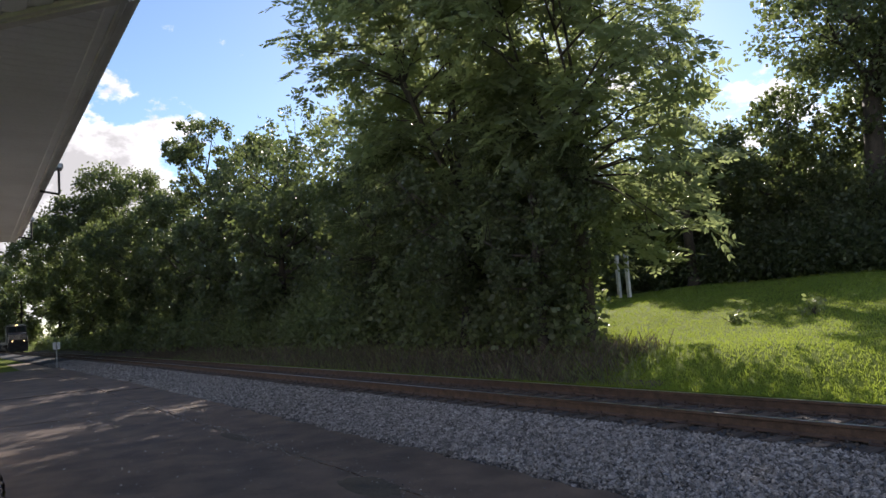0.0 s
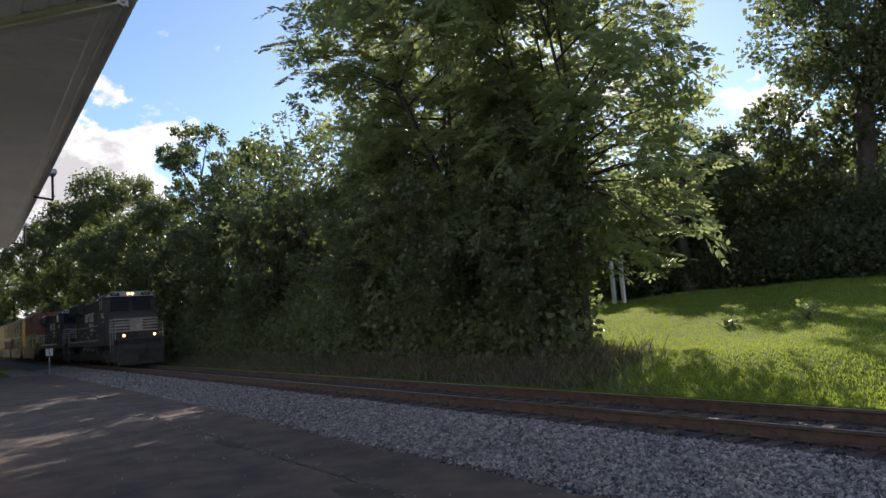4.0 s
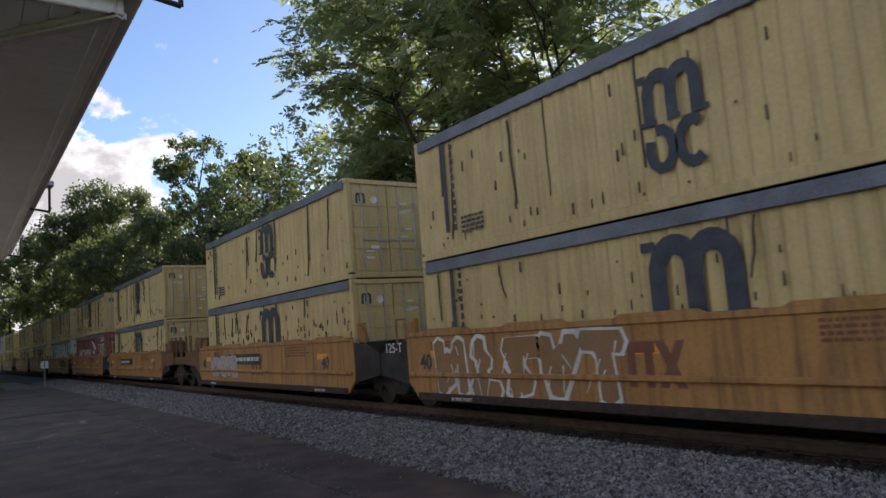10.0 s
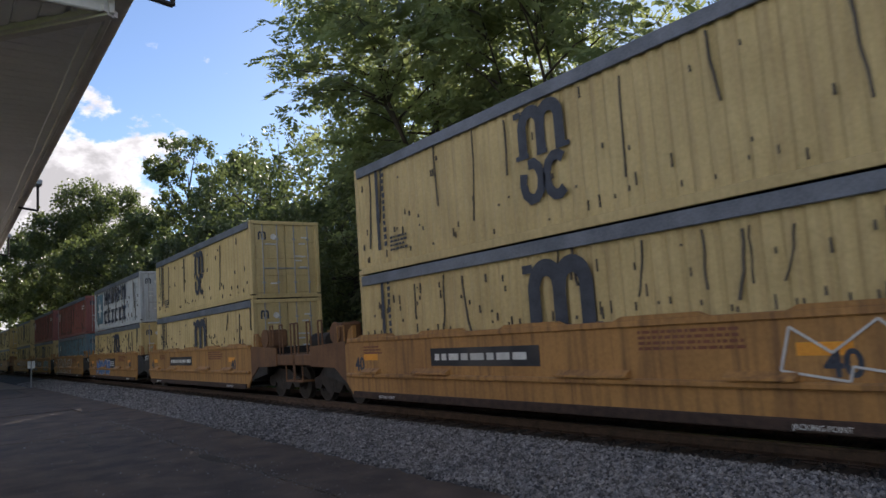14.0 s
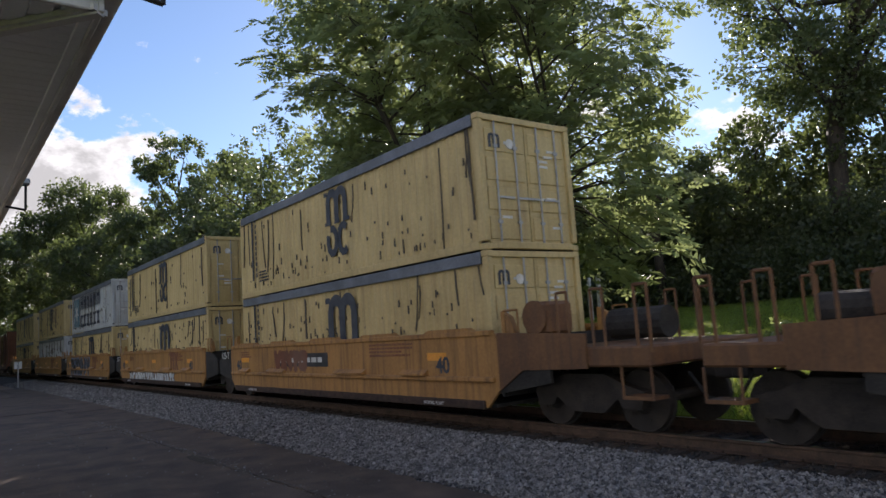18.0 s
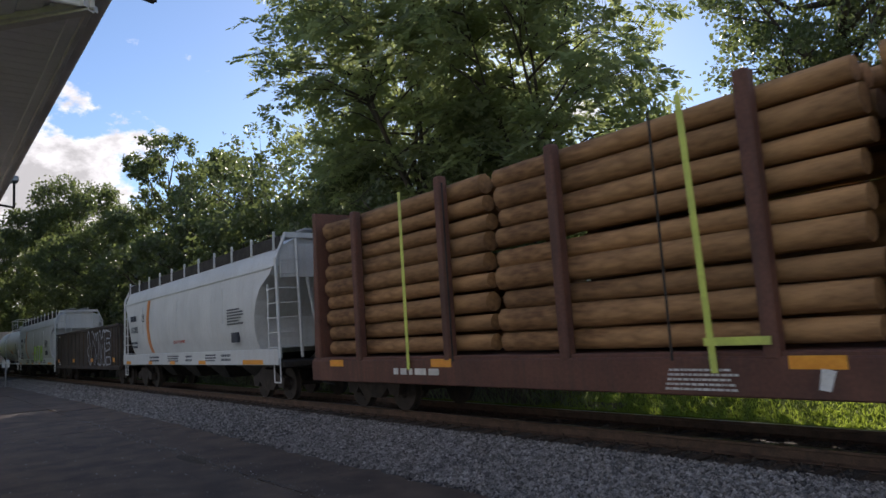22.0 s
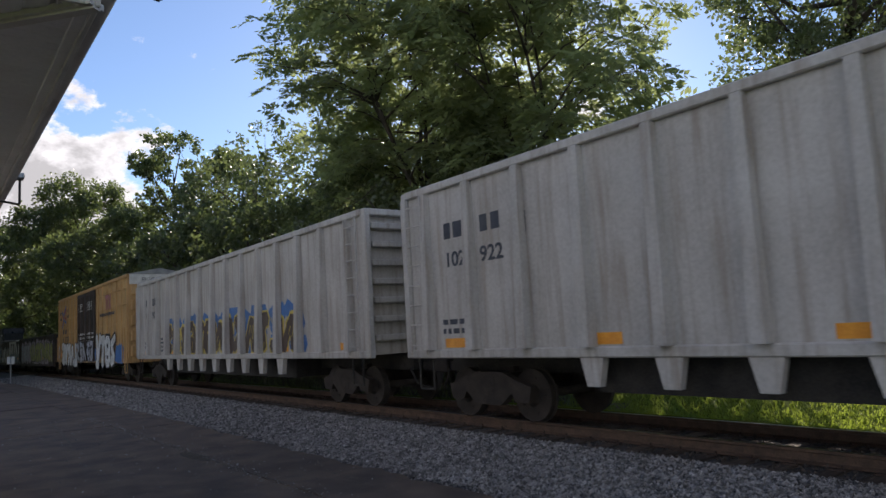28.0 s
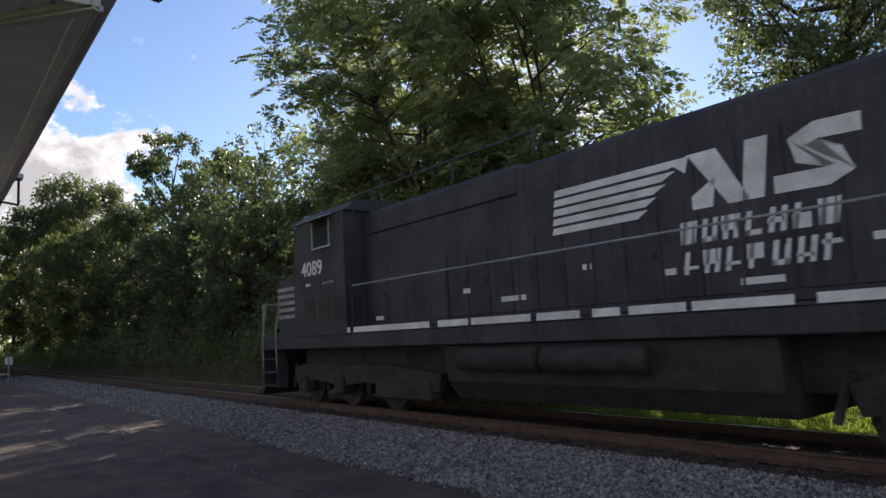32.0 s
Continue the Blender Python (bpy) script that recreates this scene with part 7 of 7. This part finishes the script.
    words("next\nload", 0.36, DARKTXT, c, -8.35, y, 4.0, "slogan")
    words("any\nroad", 0.36, DARKTXT, c, -5.8, y, 4.1, "slogan")
    for a in (-7.52, -7.26, -6.72, -6.44):
        flat(c, [rect(a, a + 0.2, 2.78, 3.06, 0.03)], y, DARKTXT, "owner_mark_bar")
    for text, a in (("67", -7.33), ("32", -6.55), ("58", -5.75)):
        words(text, 0.42, DARKTXT, c, a, y, 2.42, "car_number", 1.1, bold=0.006)
    spray(c, -7.95, -2.6, -1.52, 0.72, 2.2, P_WHITE, P_BLACK, 91, count=5, fat=0.19)
    spray(c, -2.4, 2.35, -1.6, 0.95, 2.2, P_SILVER, P_BLACK, 94, fat=0.15)
    spray(c, 2.7, 7.3, -1.522, 0.7, 2.5, P_WHITE, P_BLACK, 97, count=4, fat=0.2)
    spray(c, 7.2, 8.7, -1.515, 0.95, 1.85, P_BLUE, P_BLUE, 93, fat=0.3)
    spray(c, 1.9, 2.75, -1.515, 1.0, 1.7, P_BLUE, P_BLUE, 95, fat=0.3)
    part("scrawl", Geo().path([(-9.2, -1.517, 0.9), (-9.25, -1.517, 1.7), (-8.9, -1.517, 2.0), (-8.75, -1.517, 1.4), (-9.1, -1.517, 1.2), (-8.7, -1.517, 0.85)], 0.02, 4), P_SILVER, c, "thin silver scrawl")
    part("notice", Geo().box(8.3, 8.9, -1.516, -1.512, 1.26, 1.45), REFLECT, c)
    part("notice", Geo().box(-8.5, -8.04, -1.516, -1.512, 1.26, 1.56), REFLECT, c)
    return c


# ---- the consist, from the front; u counts metres behind the leading coupler ----
moving(locomotive("7623", 1, "black leading diesel locomotive with white nose stripes and lit headlights"), 11.0)
moving(locomotive("9908", 1, "black second diesel locomotive with white stripes and emblem"), 33.3)

BOXES = {
    "Y": (YELLOW, "dull yellow corrugated container with a dark arched emblem"),
    "R": (REDBOX, "faded red corrugated shipping container"),
    "S": (REDBOX, "red container with white lettering bars and a white bird shape"),
    "G": (GREYBOX, "pale blue-grey corrugated shipping container"),
    "B": (BLUEBOX, "dull blue corrugated shipping container"),
    "M": (GREYBOX, "pale grey container with a blue star panel and dark name bars"),
}
STACKS = ["RY", "YY", "YR", "YY", "YY", "YY", "YS", "YG", "YY", "YY", "YY", "MY", "RB", "RY", "YY", "YY", "YY", "MY", "YG", "YY"]
PACKS = (48.5, 129.4, 210.5, 292.3)
UNIT = 15.45
SIDE = -CW / 2 - 0.006
P_NAVY = paint("container_lettering", (0.03, 0.04, 0.07))
P_STAR = paint("star_panel_blue", (0.11, 0.23, 0.3))
P_BROWN = paint("faded_brown_emblem", (0.2, 0.07, 0.035))
P_STEELGREY = paint("spray_steel_grey", (0.25, 0.28, 0.34))
P_OCHRE = paint("spray_faded_ochre", (0.3, 0.16, 0.06))
P_DARKBROWN = paint("spray_dark_brown", (0.075, 0.05, 0.04))
P_OLIVE, P_SLATE = paint("spray_olive_yellow", (0.36, 0.37, 0.12)), paint("spray_slate_blue", (0.15, 0.18, 0.24))
P_MOSS = paint("spray_moss_green", (0.09, 0.13, 0.06))
P_WORN = surface("worn_white_spray", (0.42, 0.4, 0.38), (0.66, 0.64, 0.6), 0.7, grain=1.5, fine=12, bump=0.05, dirt=(0.22, 0.12, 0.07), dirt_amount=0.75)
proto = {}
stack_rng = random.Random(21)


def get(key, make, label=""):
    """A copy of the bare pattern of a kind, which is built once."""
    if key not in proto:
        proto[key] = make()
    made = copy_thing(proto[key], Matrix())
    if label:
        made["label"] = label
    return made


for k, pair in enumerate(STACKS):
    u = PACKS[k // 5] + (UNIT if k < 15 else 15.65) * (k % 5) + CL / 2 + (0.15 if k == 17 else 0.0)
    pack, pos = k // 5, k % 5
    w = get("well", lambda: well_unit("yellow articulated well car unit with rusty weathered sides"))
    moving(w, u)
    for z, key in zip((3.1, 0.5), pair):
        paint_, label = BOXES[key]
        c = get("box" + ("R" if key == "S" else "G" if key == "M" else key), lambda: container(paint_, label), label)
        moving(c, u, z)
        upper = z > 1
        streaks(c, k * 2 + upper, stack_rng.randint(6, 11), z0=0.25 if upper else 1.15)
        end_marks(c, k)
        if key == "Y":
            arcade_emblem(c, (0.1 if k == 19 else 0.45) + stack_rng.uniform(-0.08, 0.08), (1.28 if k == 3 else 1.46) if upper else 1.12, (0.74 if k == 3 else 0.84) if upper else 1.12, upper)
            side_column(c, -4.85, k, 0.6 if upper else 1.25)
            if upper:
                bars(c, -4.6, SIDE + 0.003, 0.4, 0.7, 0.36, 4, DARKTXT, k)
        elif key == "R":
            flat(c, [rect(-5.6, -5.5, 1.35, 2.0), rect(-5.42, -5.32, 1.35, 2.0), rect(-5.2, -5.1, 1.35, 2.0), rect(-5.45, -5.35, 1.35, 2.0, 0.22)], SIDE, P_WHITE, "emblem", "white slanted bars")
            bars(c, 4.6, SIDE, 1.7, 1.0, 0.3, 2, WHITE, k)
        elif key == "S":
            for i in range(7):
                x = -4.5 + i * 0.74
                strokes(c, [rect(x, x + 0.12, 1.05, 1.65), rect(x + 0.4, x + 0.52, 1.05, 1.65), rect(x, x + 0.5, 1.3 + 0.08 * (i % 3), 1.4 + 0.08 * (i % 3))], SIDE, P_WHITE)
            flat(c, [[(0.9, 2.15), (1.5, 1.9), (1.95, 1.5), (2.75, 1.6), (2.3, 1.82), (1.6, 2.12)], [(1.2, 1.42), (1.9, 1.48), (2.3, 1.3), (1.75, 1.2)]], SIDE, P_WHITE, "emblem", "white flying-bird shape")
            strokes(c, [rect(3.75, 4.15, 1.05, 1.13), rect(3.72, 4.12, 1.82, 1.9), rect(3.72, 3.8, 1.48, 1.82), rect(4.1, 4.18, 1.13, 1.5), rect(4.42, 4.54, 1.05, 1.9), rect(4.8, 4.92, 1.05, 1.9), rect(5.2, 5.32, 1.05, 1.9),
                        rect(5.32, 5.6, 1.82, 1.9), rect(5.6, 5.7, 1.1, 1.84), rect(4.5, 4.6, 2.0, 2.1), rect(4.74, 4.84, 2.0, 2.1)], SIDE, P_WHITE, "plain white lettering bar")
            bars(c, 4.6, SIDE, 2.05, 1.1, 0.28, 2, WHITE, k)
        elif key == "M":
            x = -4.3
            star = [(x + 0.8 * (0.95 if i % 2 == 0 else 0.32) * math.cos(math.pi * i / 7 + 1.57), 1.3 + 0.8 * (0.95 if i % 2 == 0 else 0.32) * math.sin(math.pi * i / 7 + 1.57)) for i in range(14)]
            panel = flat(c, [rect(x - 0.88, x + 0.88, 0.4, 2.2)], SIDE, P_STAR, "star_panel", "blue panel with a white seven-pointed star")
            flat(c, [star], SIDE - 0.006, P_WHITE, "star")
            for i in range(6):
                a = -2.9 + i * 1.0
                strokes(c, [rect(a, a + 0.2, 1.45, 2.3), rect(a + 0.55, a + 0.75, 1.45, 2.3), rect(a, a + 0.75, 1.75 + 0.1 * (i % 3), 1.95 + 0.1 * (i % 3))], SIDE, P_NAVY, "worn dark name lettering")
                strokes(c, [rect(a, a + 0.75, 0.35, 0.5), rect(a + 0.1 * (i % 3), a + 0.25 + 0.1 * (i % 3), 0.5, 1.1), rect(a, a + 0.72, 0.95, 1.1)], SIDE, P_NAVY)
        elif key == "G" and k == 7:
            bars(c, -3.8, SIDE, 1.45, 1.6, 0.16, 1, P_NAVY, 7, "small_print")
        elif key == "B":
            flat(c, [rect(-5.2, -4.9, 1.6, 2.05)], SIDE, P_WHITE, "emblem", "small worn white panel")
    # marks on the well sides
    y = -1.494
    if pack == 0 and pos:
        corner_emblem(w, -0.68, y, 0.66, 0.64, P_BROWN)
    elif pack == 1 and 0 < pos < 4:
        corner_emblem(w, 1.4, y, 0.88, 0.66, P_BROWN)
    elif pack == 3 and 0 < pos < 4:
        corner_emblem(w, 2.1, y, 0.86, 0.7, P_BROWN)
    elif pack == 2 and pos in (1, 3):
        part("emblem_panel", Geo().box(-1.15, 1.3, y - 0.006, y, 0.86, 1.38), P_BLACK, w, "black panel with a white block emblem")
        corner_emblem(w, -0.85, y - 0.007, 0.92, 0.4, WHITE)
        bars(w, 0.1, y - 0.01, 0.95, 1.0, 0.3, 3, WHITE, 33 + k, "emblem_lines")
    if pos in (0, 4):
        part("number_panel", Geo().box(-2.9, 0.2, y - 0.006, y, 1.0, 1.34), P_BLACK, w, "black panel with white number bars")
        bars(w, -2.75, y - 0.008, 1.06, 2.85, 0.22, 1, WHITE, 70 + k, "number_bars")
    bars(w, 2.2, y, 1.2, 1.7, 0.3, 4, P_BROWN, 80 + k)
    bars(w, -5.6 + k % 3, y, 1.25, 0.8, 0.2, 3, P_BROWN, 90 + k)
    if pack:
        for x, ln in ((-5.2, 0.7), (-3.1, 1.2), (1.0, 1.4), (3.9, 0.9)):
            x += 0.4 * ((k * 7) % 3 - 1)
            part("step_plate", Geo().prism([(-1.49, 0.95), (-1.61, 0.87), (-1.61, 0.84), (-1.49, 0.84)], x, x + ln, "x"), TTXY, w, "worn yellow step plate")
    words("JACKING POINT", 0.09, WHITE, w, 4.6, -1.546, 0.33, "notice")
    words("JACKING POINT", 0.09, WHITE, w, -4.6, -1.546, 0.33, "notice")
# graffiti on the wells, unit by unit
wells = [m[0] for m in MOVERS if m[0].name.startswith("well_car")]
Y = -1.5
for k, x0, x1, z0, z1, fill, line in [
        (0, -5.9, -4.8, 1.0, 1.4, P_TAN, P_SILVER), (0, -0.8, 1.0, 0.5, 1.3, P_PINK, P_RED), (0, 2.6, 6.0, 0.5, 1.45, P_CYAN, P_CYAN),
        (1, 1.6, 4.4, 0.6, 1.3, P_BROWN, P_BROWN),
        (2, -4.6, -2.4, 0.5, 1.3, P_BROWN, P_BROWN), (2, 1.0, 2.2, 0.9, 1.5, P_CYAN, P_CYAN), (2, 2.7, 5.4, 0.5, 1.55, P_SILVER, P_BLACK),
        (3, -5.4, -0.5, 0.35, 1.5, P_OCHRE, P_WHITE), (3, 3.4, 4.9, 1.0, 1.55, P_BLACK, P_BLACK),
        (4, -5, -2, 0.6, 1.3, P_TAN, P_SILVER), 
        (7, 3.0, 5.4, 0.7, 1.4, P_BLACK, P_BLACK),
        (12, -5, 2, 0.4, 1.5, P_OCHRE, P_WHITE), (13, -5.8, -1.4, 0.5, 1.52, P_STEELGREY, P_BLACK), (13, 2.6, 5.4, 0.6, 1.4, P_CYAN, P_SILVER), (14, -0.7, 5.2, 0.6, 1.45, P_OCHRE, P_LAVENDER),
        (11, -4, 0, 0.5, 1.3, P_BLUE, P_SILVER), (16, -4.6, 2.8, 0.28, 0.75, P_WHITE, P_BLACK), (17, -4.9, 1.4, 0.4, 1.52, P_BLACK, P_SKY), (15, -3, -1, 0.9, 1.4, P_BROWN, P_BROWN)]:
    spray(wells[k], x0, x1, Y, z0, z1, fill, line, 100 + k * 7 + int(x0 * 3))
part("scrawl", Geo().path([(4.2, Y, 0.95), (4.35, Y, 1.45), (4.8, Y, 1.15), (5.3, Y, 1.5), (5.7, Y, 1.15), (5.6, Y, 0.9), (5.0, Y, 1.0), (4.95, Y, 0.84), (4.2, Y, 0.95)], 0.018, 4), P_WHITE, wells[9], "thin white sprayed outline")
flat(wells[8], [[(2.6, 1.0), (2.95, 0.62), (3.3, 1.0), (2.95, 1.4)], [(3.2, 1.1), (3.5, 0.8), (3.8, 1.1), (3.5, 1.45)]], Y - 0.006, P_WHITE, "emblem", "two white diamond shapes")
flat(wells[8], [[(2.8, 1.05), (2.95, 0.85), (3.15, 1.1), (3.0, 1.3)]], Y - 0.012, P_RED, "emblem")
for pattern in proto.values():
    for o in (*pattern.children_recursive, pattern):
        bpy.data.objects.remove(o)
# trucks under the joints between units, and the long yellow platforms at the ends of each five-unit car
for k in range(20):
    w = wells[k]
    if k % 5 != 4:
        truck(w, -UNIT / 2)
    for e in ((1,) if k % 5 == 0 else ()) + ((-1,) if k % 5 == 4 else ()):
        o = e * (WL / 2)
        part("end_deck", Geo().soft(*sorted((o + e * 0.9, o + e * 3.1)), -1.45, 1.45, 1.0, 1.3, 0.03), TTXR, w, "yellow end platform")
        part("end_side_panel", Geo().prism([(o, 0.6), (o + e * 0.6, 0.95), (o + e * 2.0, 0.98), (o + e * 2.0, 1.5), (o, 1.58)], -1.49, -1.44), TTXR, w)
        part("brake_stand", Geo().soft(*sorted((o + e * 0.5, o + e * 1.1)), -1.3, -0.7, 1.5, 2.05, 0.06).rod((o + e * 0.8, -1.34, 1.8), (o + e * 0.8, -1.3, 1.8), 0.28, 14), TTXR, w)
        part("air_tank", Geo().rod((o + e * 1.2, 0.2, 1.6), (o + e * 2.3, 0.2, 1.6), 0.26, 14), GRIME, w)
        for q in (1.4, 2.1, 2.9):
            for s in (-1, 1):
                part("hand_rail", Geo().path([(o + e * q, s * 1.4, 1.2), (o + e * q, s * 1.4, 2.15), (o + e * (q + 0.22), s * 1.4, 2.15), (o + e * (q + 0.22), s * 1.4, 1.2)], 0.024), TTXR, w)
        part("step", Geo().box(*sorted((o + e * 2.6, o + e * 3.1)), -1.45, -1.1, 0.55, 0.6).path([(o + e * 2.6, -1.44, 1.0), (o + e * 2.6, -1.44, 0.55)], 0.02).path([(o + e * 3.1, -1.44, 1.0), (o + e * 3.1, -1.44, 0.55)], 0.02), TTXR, w)
        truck(w, o + e * 1.55)
        coupler(w, o + e * 3.0, e)

flatcar = log_car()
moving(flatcar, 382.6)
lr = random.Random(17)
log_mesh = [log(5.9, 0.21, s) for s in range(4)] + [log(5.9, 0.17, s + 9) for s in range(3)]
for bay in (-6.35, -0.1, 6.15):
    z = 1.42
    row = 0
    while z < 4.35:
        for j, y in enumerate((-1.16, -0.78, -0.38, 0.05, 0.48, 0.86, 1.16)):
            if 0 < j < 6 and z < 3.9:
                continue
            lg = tagged(new("log", log_mesh[lr.randrange(7)]), "debarked brown pine log stacked on the flat car", "log", "logs on the flat car")
            lg.rotation_euler.x = 0
            MOVERS.append((lg, 382.6 - bay - lr.uniform(-0.08, 0.08), z + lr.uniform(-0.02, 0.02), y))
        z += 0.355
        row += 1

moving(covered_hopper("152025", "light grey covered hopper with an orange double stripe"), 403.0)
moving(gondola("black high-sided gondola with rusty streaks and white scrawls", GONDOLA, 2.9,
               ((1.4, 6.9, 0.95, 2.75, GONDOLA, P_SILVER, 61, 0.13),), 17.4, 15), 421.0)
moving(covered_hopper("152021", "light grey covered hopper with an orange stripe and green scrawl", tag=True), 439.0)
moving(tank_car(), 456.7)
moving(open_hopper("light grey ribbed open-top hopper car", "102831"), 476.5)
moving(open_hopper("light grey ribbed open-top hopper car", "102855"), 498.2)
moving(open_hopper("light grey ribbed open-top hopper car", "102922"), 519.4)
moving(open_hopper("light grey ribbed open-top hopper with blue and yellow graffiti", "102926", (-5.7, 6.4, 1.3, 2.55, P_DARKBROWN, P_GOLD, 33)), 541.0)
moving(boxcar(), 562.4)
moving(gondola("gondola covered in pink and lime graffiti", GONDOLA, 2.85,
               ((-7.9, 8.5, 0.85, 2.6, P_LAVENDER, P_LAVENDER, 41, 0.26), (-2.9, 8.2, 0.95, 2.45, P_OLIVE, P_BLACK, 42, 0.17), (-8.0, -3.2, 0.9, 2.4, P_SILVER, P_BLACK, 43, 0.17)), 17.6, 9, 0.72, "graffiti gondolas"), 582.2)
moving(gondola("gondola covered in white and blue graffiti", GONDOLA, 2.85,
               ((0.6, 8.3, 0.8, 2.74, P_WORN, P_BLACK, 51, 0.19), (-5.2, 0.4, 0.8, 2.35, P_WORN, P_BLACK, 52, 0.19), (-8.3, -5.3, 0.75, 2.5, P_SILVER, P_BLACK, 53, 0.15)), 17.0, 9, 0.72, "graffiti gondolas"), 599.75)
moving(locomotive("4089", -1, "black trailing diesel locomotive running long hood first", 4.5, 1.6), 619.2)


def motions():
    """The train runs through at a steady pace, every vehicle on the sweep of the track."""
    for ob, u, z, *side in MOVERS:
        rows = []
        for i in range(33):
            x = -11.0 + 23.5 * (i - 5.5) - u
            turn = math.degrees(math.atan2(bend(x + 1) - bend(x - 1), 2))
            rows.append((i, pose(x, TRACK_Y + bend(x) + (side[0] if side else 0.0), z, 0, 0, turn)))
        walk(ob, rows)

motions()
